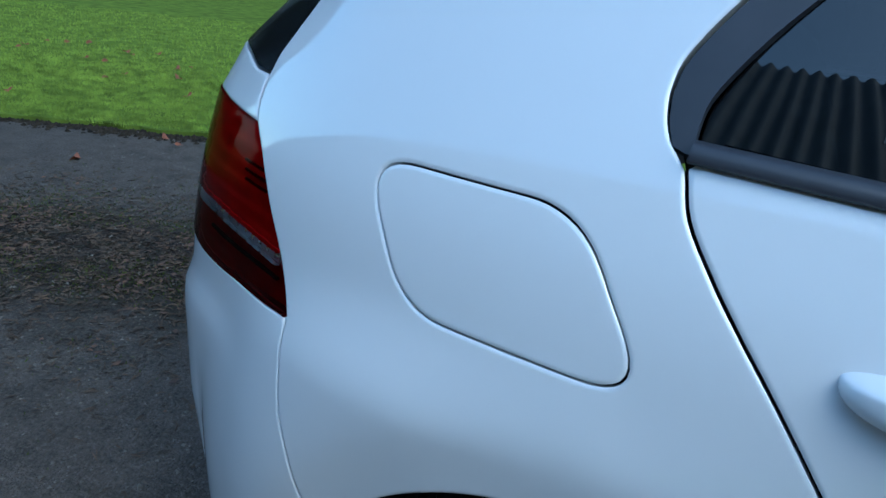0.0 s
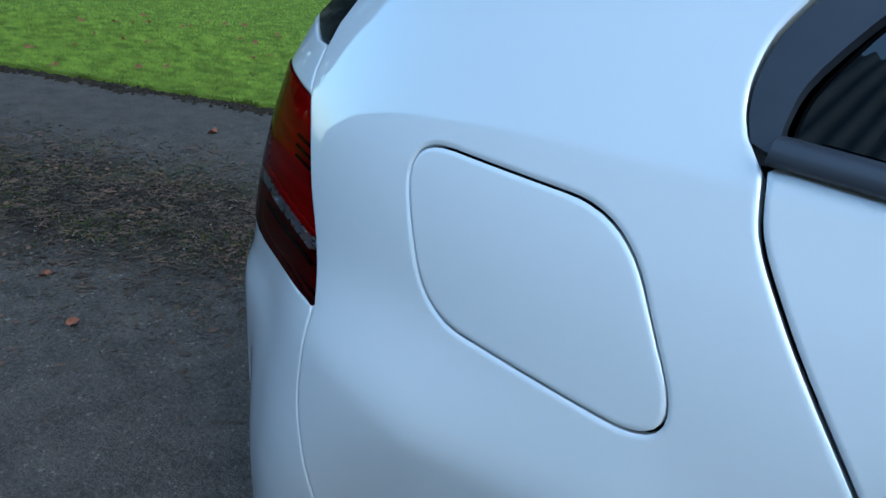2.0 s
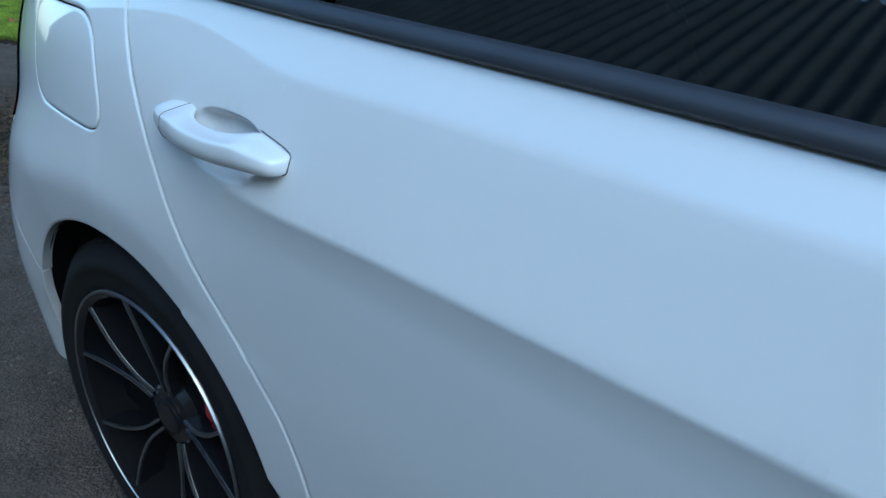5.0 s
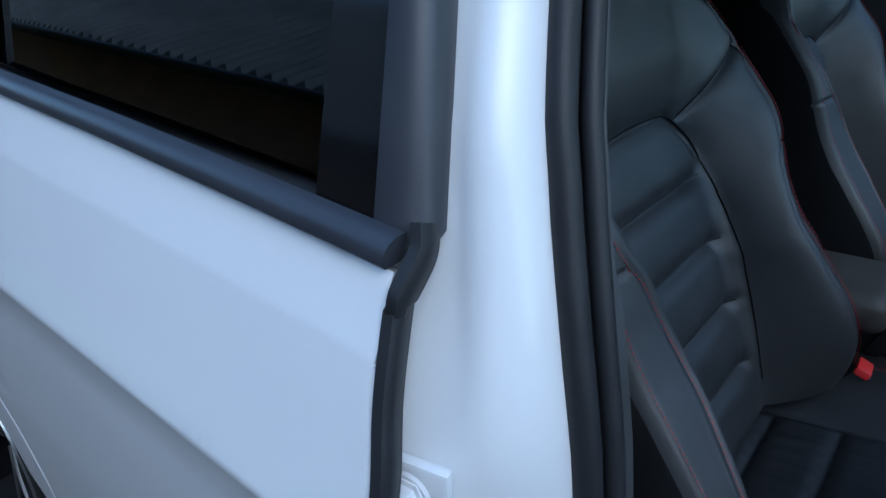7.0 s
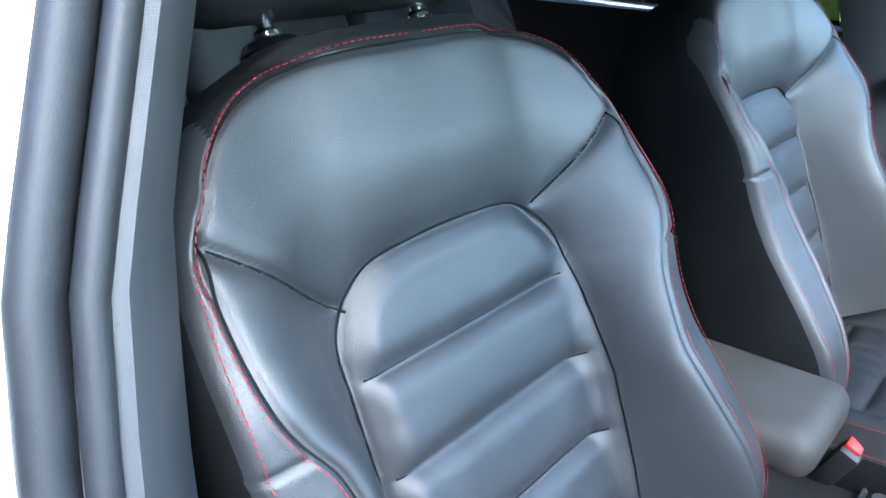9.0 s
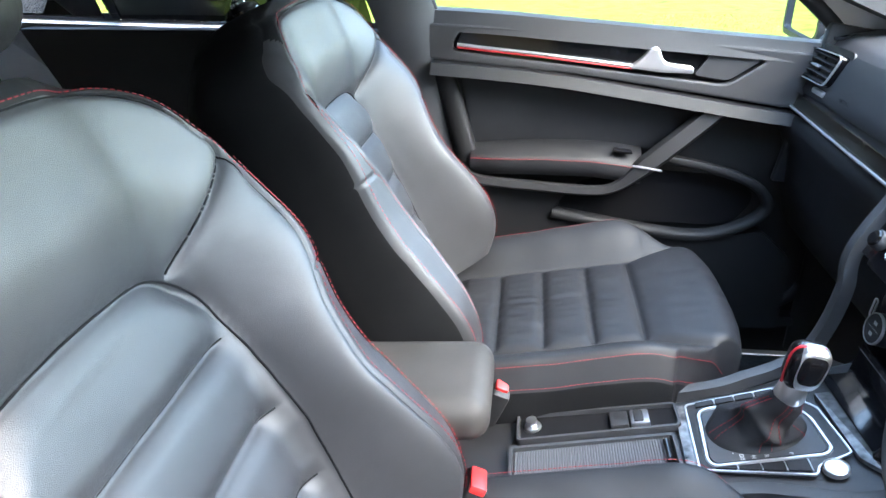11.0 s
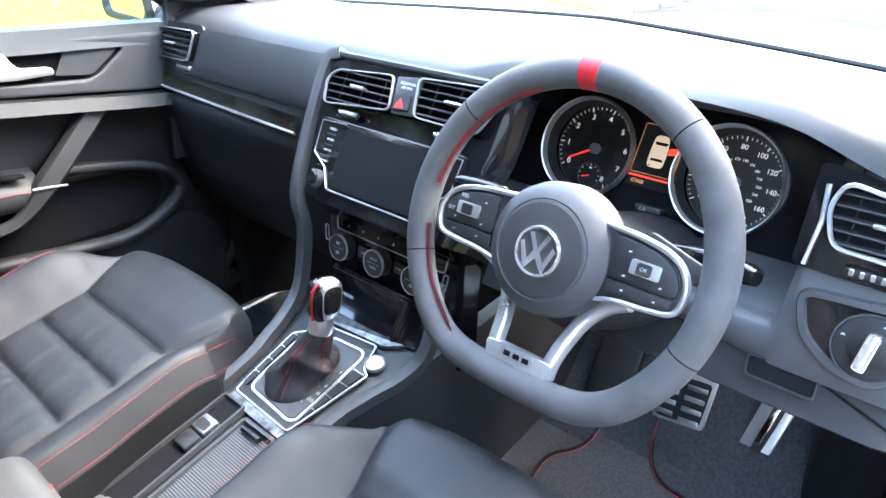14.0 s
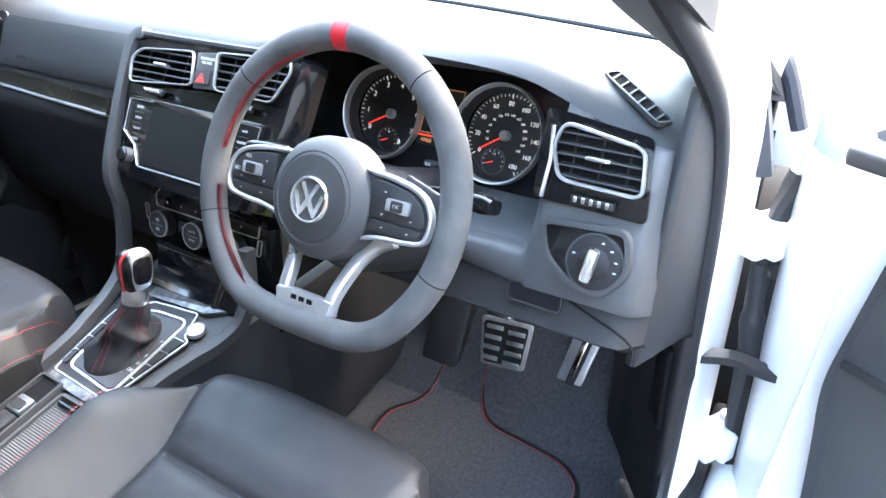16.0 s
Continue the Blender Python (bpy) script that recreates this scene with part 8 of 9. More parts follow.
# gear panel
outer = [(1.499, 0.064), (1.618, 0.080), (1.658, 0.032), (1.668, -0.056), (1.626, -0.072), (1.620, -0.087), (1.494, -0.062)]
cplate("gear_panel", outer, M_PLASTIC2, 0.005, 0.0, 0.008, 0.001, "black gear selector panel")
def cring(name, q, material, w, h, base, r=0.008):
    pp = rounded(P_(*q), r, 4)
    ar = sum(pp[i - 1].x * pp[i].y - pp[i].x * pp[i - 1].y for i in range(len(pp)))
    return ring_plate(name, pp if ar > 0 else pp[::-1], mcon, material, con, w, h, base)
cring("chrome_frame", outer, M_SILVER, 0.0016, 0.002, 0.0045, 0.006)
cring("chrome_frame", [(1.513, 0.049), (1.614, 0.061), (1.644, 0.016), (1.649, -0.046), (1.641, -0.0555), (1.512, -0.0585), (1.506, -0.048)], M_SILVER, 0.0024, 0.002, 0.0055, 0.014)
M_WAVE = mat("patterned_silver_inlay", (0.13, 0.13, 0.13), 0.3, metal=0.5, var=0.8, scale=70)
cplate("inlay", [(1.664, 0.060), (1.684, 0.060), (1.690, -0.094), (1.672, -0.066)], M_WAVE, 0.006, 0.0, 0.003, 0.001)
cplate("storage_floor", [(1.686, 0.100), (1.735, 0.100), (1.735, -0.108), (1.692, -0.108)], M_GLOSS, 0.003, 0.0, 0.003)
cplate("inlay", [(1.484, 0.066), (1.498, 0.066), (1.496, -0.064), (1.480, -0.064)], M_WAVE, 0.004, 0.0, 0.002)
cplate("gate_plate", [(1.517, 0.045), (1.611, 0.056), (1.640, 0.014), (1.644, -0.044), (1.638, -0.052), (1.515, -0.0545), (1.510, -0.046)], M_GREY, 0.003, 0.004, 0.012)
for x in (1.524, 1.5505, 1.577, 1.6035):
    far = lambda q: 0.066 + 0.12 * (q - 1.5)
    near = lambda q: -0.0635 - 0.175 * (q - 1.5)
    cplate("panel_button", [(x - 0.0118, far(x) - 0.014), (x + 0.0118, far(x) - 0.0115), (x + 0.0118, far(x + 0.012) - 0.003), (x - 0.0118, far(x - 0.012) - 0.003)], M_BLACKP, 0.003, 0.005, 0.0012)
    cplate("panel_button", [(x - 0.0118, -0.0625), (x + 0.0118, -0.0625), (x + 0.0118, near(x + 0.012) + 0.002), (x - 0.0118, near(x - 0.012) + 0.002)], M_BLACKP, 0.003, 0.005, 0.0012)
    rod("button_divider", [mcon @ Vector((*cxy(x + 0.0132, -0.0615), 0.0085)), mcon @ Vector((*cxy(x + 0.0132, near(x + 0.013) + 0.001), 0.0085))], 0.0007, M_SILVER, con, 5)
    rod("button_divider", [mcon @ Vector((*cxy(x + 0.0132, far(x) - 0.012), 0.0085)), mcon @ Vector((*cxy(x + 0.0132, far(x) - 0.002), 0.0085))], 0.0007, M_SILVER, con, 5)
for tx, x, y in (("P", 1.602, -0.050), ("R", 1.574, -0.0505), ("N", 1.559, -0.0505), ("D/S", 1.546, -0.0495), ("+", 1.556, -0.041), ("-", 1.538, -0.041)):
    words("gear_letter", tx, mcon @ Matrix.Translation((*cxy(x, y), 0.0075)), 0.0075, M_WHITE, con)
sb = lathe("start_button", [(0.0, 0.0065), (0.0135, 0.0065), (0.0145, 0.008), (0.0165, 0.007), (0.017, 0.0)], mcon @ Matrix.Translation((*cxy(1.642, -0.079), 0.002)) @ Matrix.Scale(0.88, 4), M_SILVER, con, 32, "round silver start button")
# leather gaiter with folds, and the knob
gx, gy = 1.572, 0.002
kx, ky, kz = 1.588, -0.034, 0.674
crease = lambda q: 1 - 2 * abs(math.sin(q / 2))
vs, fs, n = [], [], 48
for i in range(29):
    f = i / 28
    for j in range(n):
        a = 2 * math.pi * j / n
        low = (1 - f) ** 1.15
        rx, ry = 0.042 * low + 0.0175, 0.033 * low + 0.0175
        fold = 1 + math.sin(min(1, f * 1.25) * math.pi) * (0.20 * crease(2 * a + 9 * f) + 0.13 * crease(3 * a - 8 * f + 1) + 0.03 * math.sin(7 * a + 15 * f))
        cx, cy = gx + (kx - gx) * f**1.4, gy + (ky - gy) * f**1.4
        z = cz_(gx + rx * math.cos(a) * (1 - f)) + 0.006
        zz = z + (kz - z) * f + 0.007 * math.sin(f * 3.1) * math.sin(2 * a + 0.6)
        vs.append((cx + rx * fold * math.cos(a), cy + ry * fold * math.sin(a), zz))
for i in range(28):
    for j in range(n):
        fs.append((i * n + j, i * n + (j + 1) % n, (i + 1) * n + (j + 1) % n, (i + 1) * n + j))
gaiter = mk("gear_gaiter", vs, fs, M_GAITER, con, "folded black leather gaiter with red stitching", sharp=80)
for j in (25, 27, 35, 37, 44):
    stitches("gaiter_stitching", [Vector(vs[i * n + j]) + Vector((vs[i * n + j][0] - gx, vs[i * n + j][1] - gy, 0.1)).normalized() * 0.0015 for i in range(1, 28)], con, every=0.006, long=0.004)
ax = Vector((0.10, -0.08, 1)).normalized()
kn = new("gear_knob")
kn.parent = con
lathe("knob_collar", [(0.0165, -0.004), (0.0180, 0.0), (0.0165, 0.012), (0.0150, 0.022), (0.0, 0.022)], axis_m((kx, ky, kz), ax), M_CHROME, kn, 28)
kc, km = Vector((kx + 0.006, ky - 0.005, kz + 0.046)), turn(4, 7, -6)


def knob_shape(name, c, size, e, material, label=""):
    bm = bmesh.new()
    bmesh.ops.create_uvsphere(bm, u_segments=40, v_segments=28, radius=1.0)
    q = lambda t: math.copysign(abs(t) ** e, t)
    for v in bm.verts:
        t = 0.9 + 0.12 * (v.co.z + 1)
        v.co = c + km @ Vector((q(v.co.x) * size[0] * t, q(v.co.y) * size[1] * t, q(v.co.z) * size[2]))
    return part(name, bm, material, kn, label, sharp=80)


knob_shape("knob_grip", kc, (0.0205, 0.0175, 0.0315), 0.62, M_GLOSS)
knob_shape("knob_shell", kc + km @ Vector((0.003, -0.0055, 0.003)), (0.0180, 0.0138, 0.0305), 0.6, M_CHROME, "bright chrome knob flank")
knob_shape("knob_inlay", kc + km @ Vector((0.003, -0.0112, 0.005)), (0.0150, 0.0093, 0.0240), 0.6, M_GLOSS, "black grip inlay in the chrome")
kt = [kc + km @ Vector(p) for p in ((-0.0186, -0.005, -0.024), (-0.0205, -0.005, 0.0), (-0.0210, -0.005, 0.016), (-0.0165, -0.005, 0.0275), (-0.006, -0.005, 0.0315), (0.012, -0.005, 0.0318))]
rod("knob_strip", smooth_path(kt, 4), 0.0018, M_REDL, kn, 8)

# ---------- armrest, buckles ----------
arm = thing("armrest", "dark leather folding centre armrest with red stitching", "armrest")
bm = bmesh.new()
rbox(bm, (1.09, -0.045, 0.655), (0.28, 0.155, 0.062), 0.026, turn(0, -4, 0), 5)
part("pad", bm, M_ARM, arm)
stitches("stitching", [Vector((0.97 + 0.24 * k / 30, -0.121, 0.650 + 0.017 * k / 30)) for k in range(31)] + [Vector((1.226, -0.10 + 0.10 * k / 20, 0.668)) for k in range(21)], arm)
box("stem", (1.02, -0.03, 0.57), (0.10, 0.12, 0.13), M_PLASTIC2, arm, 0.015)
for bx_, by_, bz_, tl in ((1.205, -0.142, 0.604, -8), (1.225, 0.092, 0.575, 10)):
    bk = thing("seat_belt_buckle", "black belt buckle with red release button", "belt buckle", "belt buckles")
    box("buckle_body", (bx_, by_, bz_ - 0.045), (0.028, 0.045, 0.09), M_PLASTIC2, bk, 0.006, turn(tl, 20, 0))
    box("release_button", (bx_ + 0.014, by_, bz_ - 0.002), (0.020, 0.040, 0.012), M_REDBUCKLE, bk, 0.003, turn(tl, 20, 0))

# ---------- pedals ----------
pb = thing("brake_pedal", "steel brake pedal with rubber strips", "pedal", "pedals")
mp = plane_m((2.115, -0.357, 0.383), (-0.93, 0, 0.36))
plate("pedal_pad", rounded([(-0.058, 0.045), (0.052, 0.055), (0.050, -0.040), (-0.042, -0.052)][::-1], 0.008, 3), mp, M_SILVER, pb, 0.006, bev=0.002)
plate("rubber", rounded([(-0.050, 0.038), (0.045, 0.047), (0.043, -0.034), (-0.036, -0.045)][::-1], 0.008, 3), mp, M_RUBBER, pb, 0.002, base=0.006)
for r_ in range(4):
    for c_ in range(2):
        x, y = -0.024 + 0.047 * c_, 0.030 - 0.021 * r_
        box("tread_strip", mp @ Vector((x, y, 0.009)), (0.036, 0.009, 0.004), M_CHROME, pb, 0.0015, mp.to_3x3() @ turn(0, 0, 5))
rod("pedal_arm", smooth_path([(2.13, -0.35, 0.39), (2.17, -0.345, 0.47), (2.18, -0.34, 0.60)], 4), 0.010, M_STEEL, pb, 10)
pg = thing("accelerator_pedal", "long steel accelerator pedal", "pedal", "pedals")
mp = plane_m((2.155, -0.493, 0.362), (-0.9, 0, 0.43))
plate("pedal_pad", rounded([(-0.014, 0.075), (0.040, 0.080), (0.014, -0.075), (-0.038, -0.078)][::-1], 0.008, 3), mp, M_SILVER, pg, 0.008, bev=0.003)
plate("rubber", rounded([(0.004, 0.050), (0.022, 0.052), (0.004, -0.048), (-0.014, -0.049)][::-1], 0.006, 3), mp, M_RUBBER, pg, 0.002, base=0.008)
box("tread_strip", mp @ Vector((0.003, 0.015, 0.011)), (0.012, 0.085, 0.005), M_BRIGHT, pg, 0.002, mp.to_3x3() @ turn(0, 0, -9))
fr_ = thing("footrest", "black carpeted footrest beside the pedals", "footrest")
box("pad", (2.14, -0.215, 0.36), (0.03, 0.09, 0.26), M_PLASTIC2, fr_, 0.01, turn(0, 28, 0))
# ---------- passenger door, inside ----------
pdoor = thing("front_passenger_door", "closed passenger door with black trim and armrest", "car door")


def dp(x, z, o=0.0):
    """The door's inner face: o towards the cabin."""
    y = 0.715 + 0.02 * smoothstep(0.8, 0.45, z) + 0.012 * math.sin((x - 1.0) * 3.0)
    return Vector((x, y - o, z))


def dsheet(name, q, material, o=0.0, r=0.02, thick=0.012, fn=None, label="", step=0.03):
    pp = rounded(q, r, 4)
    ar = sum(pp[i - 1].x * pp[i].y - pp[i].x * pp[i - 1].y for i in range(len(pp)))
    pp = pp if ar > 0 else pp[::-1]
    return sheet(name, pp, fn or (lambda u, v: dp(u, v, o)), material, pdoor, step=step, thick=thick, label=label)


dsheet("trim_panel", [(1.00, 0.30), (1.00, 1.03), (1.5, 1.0), (1.93, 0.955), (1.93, 0.30)], M_DOORP, 0.0, 0.01)
# rolled shoulder under the window
pth = smooth_path([(1.0, 0.735, 1.030), (1.2, 0.738, 1.018), (1.38, 0.738, 1.002), (1.6, 0.740, 0.983), (1.8, 0.742, 0.966), (1.95, 0.745, 0.953)], 6)
mk("shoulder", *sweep_v(pth, [(0.052, -0.035), (0.049, -0.014), (0.038, 0.002), (0.012, 0.009), (-0.05, 0.009), (-0.06, -0.03)], up=(0, 0, 1)), M_PLASTIC, pdoor, "soft black door shoulder", sharp=60)
# upper face with the recess of the decor strip
RECESS = rounded([(1.098, 0.958), (1.118, 1.001), (1.369, 0.983), (1.705, 0.952), (1.724, 0.940), (1.655, 0.892), (1.359, 0.927)], [0.02, 0.02, 0.1, 0.012, 0.012, 0.02, 0.1], 5)[::-1]
sheet("upper_face", [Vector(p) for p in ((1.03, 1.012), (1.045, 0.945), (1.08, 0.938), (1.356, 0.911), (1.60, 0.875), (1.736, 0.854), (1.93, 0.832), (1.95, 0.94), (1.8, 0.957), (1.4, 0.992))], lambda u, v: dp(u, v, 0.042), M_PLASTIC, pdoor, holes=[RECESS], step=0.02, thick=0.022, lip=0.003)
sheet("recess_floor", [p + (p - Vector((1.4, 0.945))) * 0.02 for p in RECESS[::-1]], lambda u, v: dp(u, v, 0.026), M_GAP, pdoor, step=0.04, thick=0.003)
dsheet("decor_panel", [(1.106, 0.960), (1.124, 0.996), (1.369, 0.979), (1.520, 0.966), (1.500, 0.940), (1.462, 0.921), (1.29, 0.937)], M_GLOSS, 0.036, 0.012, 0.008, label="gloss black door inlay")
rod("ambient_strip", smooth_path([dp(1.113, 0.9695, 0.044), dp(1.291, 0.950, 0.044), dp(1.468, 0.929, 0.044)], 6), 0.0034, M_SILVER, pdoor, 8, label="silver strip with red line")
rod("red_line", smooth_path([dp(1.113, 0.964, 0.0445), dp(1.291, 0.9445, 0.0445), dp(1.466, 0.9235, 0.0445)], 6), 0.0021, M_REDL, pdoor, 6)
hnd = new("release_handle")
hnd.parent = pdoor
tagged(hnd, label="silver door release lever")
pp = rounded([(1.459, 0.926), (1.484, 0.946), (1.500, 0.967), (1.513, 0.966), (1.522, 0.945), (1.532, 0.936), (1.584, 0.929), (1.586, 0.916), (1.52, 0.918)], 0.006, 4)
ar = sum(pp[i - 1].x * pp[i].y - pp[i].x * pp[i - 1].y for i in range(len(pp)))
sheet("lever", pp if ar > 0 else pp[::-1], lambda u, v: dp(u, v, 0.052), M_SILVER, hnd, step=0.02, thick=0.016, lip=0.003)
dsheet("grip_cover", [(1.618, 0.955), (1.690, 0.950), (1.712, 0.940), (1.656, 0.901), (1.588, 0.911)], M_PLASTIC, 0.038, 0.008, 0.008)
# the grey ledge under it, over a dark joint
pth = smooth_path([dp(1.06, 0.928, 0.040), dp(1.22, 0.914, 0.040), dp(1.356, 0.898, 0.040), dp(1.61, 0.858, 0.040), dp(1.736, 0.839, 0.040), dp(1.93, 0.814, 0.036)], 6)
mk("ledge", *sweep_v(pth, [(0.018, -0.011), (0.020, 0.0), (0.014, 0.0095), (-0.03, 0.0105), (-0.04, -0.012)], up=(0, 0, 1)), M_DOORP, pdoor, "black door ledge", sharp=60)
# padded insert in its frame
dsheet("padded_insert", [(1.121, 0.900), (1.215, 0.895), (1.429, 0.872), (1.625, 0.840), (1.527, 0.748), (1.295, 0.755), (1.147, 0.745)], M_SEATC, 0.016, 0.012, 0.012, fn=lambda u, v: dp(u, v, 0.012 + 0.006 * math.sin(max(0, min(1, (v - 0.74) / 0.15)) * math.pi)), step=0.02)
mk("insert_frame", *sweep_v(smooth_path([dp(1.075, 0.925, 0.028), dp(1.095, 0.86, 0.030), dp(1.118, 0.78, 0.034), dp(1.138, 0.705, 0.040)], 6), [(0.024, -0.02), (0.026, 0.004), (0.018, 0.012), (-0.012, 0.012), (-0.022, 0.0), (-0.022, -0.02)], up=(0, -1, 0)), M_DOORP, pdoor, sharp=60)
# armrest: padded top with a stitched edge, and its front below
ARM = [(1.142, 0.737, 0.756), (1.22, 0.739, 0.762), (1.293, 0.740, 0.766), (1.398, 0.738, 0.765), (1.455, 0.731, 0.759), (1.50, 0.722, 0.752)]
rows = []
for x in np.linspace(1.142, 1.505, 34):
    zs_, zt = lerp_table(x, [(a, b) for a, b, _ in ARM]), lerp_table(x, [(a, c) for a, _, c in ARM])
    yb = dp(x, zt).y - 0.010
    yf = 0.650 + 0.008 * smoothstep(1.42, 1.51, x) + 0.008 * smoothstep(1.20, 1.14, x)
    rows.append([Vector((x, yb + 0.01, zt)), Vector((x, yb - 0.012, zt + 0.001)), Vector((x, (yb + yf) / 2, (zt + zs_) / 2 + 0.005)), Vector((x, yf + 0.006, zs_ + 0.006)), Vector((x, yf, zs_ - 0.002)), Vector((x, yf + 0.002, zs_ - 0.022)), Vector((x, yf + 0.010, zs_ - 0.038)), Vector((x, yf + 0.03, zs_ - 0.044))])
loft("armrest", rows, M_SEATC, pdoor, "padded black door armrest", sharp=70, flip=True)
stitches("stitching", [r_[4] + Vector((0, -0.0012, 0.001)) for r_ in rows], pdoor, r=0.0008)
# the diagonal pull and the rail that runs on under the armrest
pth2 = smooth_path([dp(1.122, 0.712, 0.052), dp(1.16, 0.688, 0.064), dp(1.28, 0.676, 0.068), dp(1.40, 0.669, 0.070), dp(1.455, 0.680, 0.070), dp(1.505, 0.725, 0.068), dp(1.575, 0.788, 0.062), dp(1.643, 0.848, 0.052)], 8)
mk("pull_handle", *sweep_v(pth2, [(0.014, -0.014), (0.017, 0.0), (0.012, 0.012), (-0.012, 0.013), (-0.020, 0.0), (-0.018, -0.014)], up=(0, -1, 0.1), scale=lambda f: 0.62 + 0.55 * smoothstep(0.55, 0.75, f)), M_PLASTIC2, pdoor, "dark grey diagonal pull handle", sharp=60)
for c_, w_ in ((dp(1.512, 0.727, 0.084), 0.062), (dp(1.640, 0.846, 0.068), 0.056)):
    box("chrome_cap", c_, (w_, 0.004, 0.0045), M_SILVER, pdoor, 0.0015, turn(0, 9, 0))
box("lock_button", dp(1.462, 0.757, 0.060), (0.038, 0.02, 0.006), M_GLOSS, pdoor, 0.002, turn(0, 8, 0))
# speaker recess and the rim that sweeps round it
loop = smooth_path([dp(1.555, 0.737, 0.046), dp(1.64, 0.720, 0.046), dp(1.712, 0.699, 0.046), dp(1.766, 0.668, 0.046), dp(1.782, 0.625, 0.046), dp(1.735, 0.580, 0.046), dp(1.645, 0.552, 0.046), dp(1.504, 0.567, 0.046), dp(1.323, 0.600, 0.046)], 8)
mk("pocket_rim", *sweep_v(loop, [(0.008, -0.016), (0.008, 0.004), (0.0, 0.008), (-0.010, 0.004), (-0.014, -0.016)], up=(0, -1, 0)), M_DOORP, pdoor, sharp=60)
dsheet("speaker_grille", [(1.36, 0.66), (1.50, 0.70), (1.72, 0.69), (1.765, 0.64), (1.72, 0.57), (1.42, 0.575), (1.33, 0.605)], M_GAP, 0.012, 0.03, 0.004)
dsheet("lower_panel", [(1.04, 0.68), (1.40, 0.657), (1.352, 0.648), (1.326, 0.61), (1.36, 0.587), (1.50, 0.556), (1.645, 0.540), (1.78, 0.57), (1.86, 0.50), (1.86, 0.32), (1.04, 0.32)], M_DOORP, 0.040, 0.015, 0.03)
# outer skin, window, frame
sheet("door_skin", [(1.05, 0.25), (1.05, 0.80), (1.01, 0.969), (1.6, 0.945), (2.0, 0.915), (2.12, 0.88), (2.11, 0.5), (2.15, 0.25)][::-1], skin_l, M_PAINT, pdoor, step=0.04, flip=False, thick=0.014)
w = [(1.0, 0.99), (1.6, 0.955), (1.92, 0.935), (1.86, 1.02), (1.62, 1.20), (1.35, 1.33), (0.94, 1.36)]
pn = sheet("window", w, lambda u, v: skin(u, v, 1, -0.02), M_GLASS, pdoor, step=0.08, thick=0.003)
pn.visible_shadow = False
fr = smooth_path([(0.98, 0.0, 1.0), (0.93, 0, 1.37), (1.37, 0, 1.345), (1.64, 0, 1.215), (1.90, 0, 1.03)], 6)
rod("window_frame", [skin(p.x, p.z, 1, -0.02) for p in fr], 0.014, M_TRIM, pdoor, 8)
rod("window_frame", [skin(1.925, 0.94, 1, -0.02), skin(1.90, 1.03, 1, -0.02)], 0.014, M_TRIM, pdoor, 8)
rod("outer_belt", [skin(x, 0.985 - 0.06 * (x - 1.0), 1, 0.004) for x in np.linspace(1.0, 1.95, 12)], 0.008, M_TRIM, pdoor, 8)
bx = sheet("sail_panel", [(1.93, 0.935), (2.08, 0.90), (1.93, 1.01)], lambda u, v: skin(u, v, 1, -0.012), M_PLASTIC2, pdoor, step=0.05, thick=0.02)


# ---------- door mirrors ----------
def mirror(m, label):
    mr = thing("door_mirror", label, "door mirror", "door mirrors")
    bm = bmesh.new()
    bmesh.ops.create_uvsphere(bm, u_segments=32, v_segments=20, radius=1.0)
    for v in bm.verts:
        x, y, z = v.co
        q = lambda t, e: math.copysign(abs(t) ** e, t)
        v.co = m @ Vector((0.075 * max(q(x, 0.8), -0.25) + 0.01, 0.118 * q(y, 0.65) , 0.072 * q(z, 0.65)))
    part("shell", bm, M_PAINT, mr, "white mirror shell", sharp=60)
    ol = rounded([(-0.105, 0.060), (0.100, 0.058), (0.108, -0.040), (0.08, -0.062), (-0.105, -0.056)], 0.022, 5)
    mm_ = m @ Matrix.Translation((-0.012, 0, 0)) @ Matrix(((0, 0, -1, 0), (-1, 0, 0, 0), (0, 1, 0, 0), (0, 0, 0, 1)))
    ring_plate("rim", ol, mm_, M_PLASTIC2, mr, 0.010, 0.012)
    plate("glass", ol, mm_, M_MIRROR, mr, 0.001, base=0.003)
    bm = bmesh.new()
    rbox(bm, m @ Vector((0.02, -0.135, -0.045)), (0.05, 0.12, 0.05), 0.015, m.to_3x3(), 3)
    part("foot", bm, M_PLASTIC2, mr, "black mirror foot")
    return mr


mirror(pose(1.90, 0.985, 1.0, 0, 0, 0), "white passenger door mirror showing the lawn")

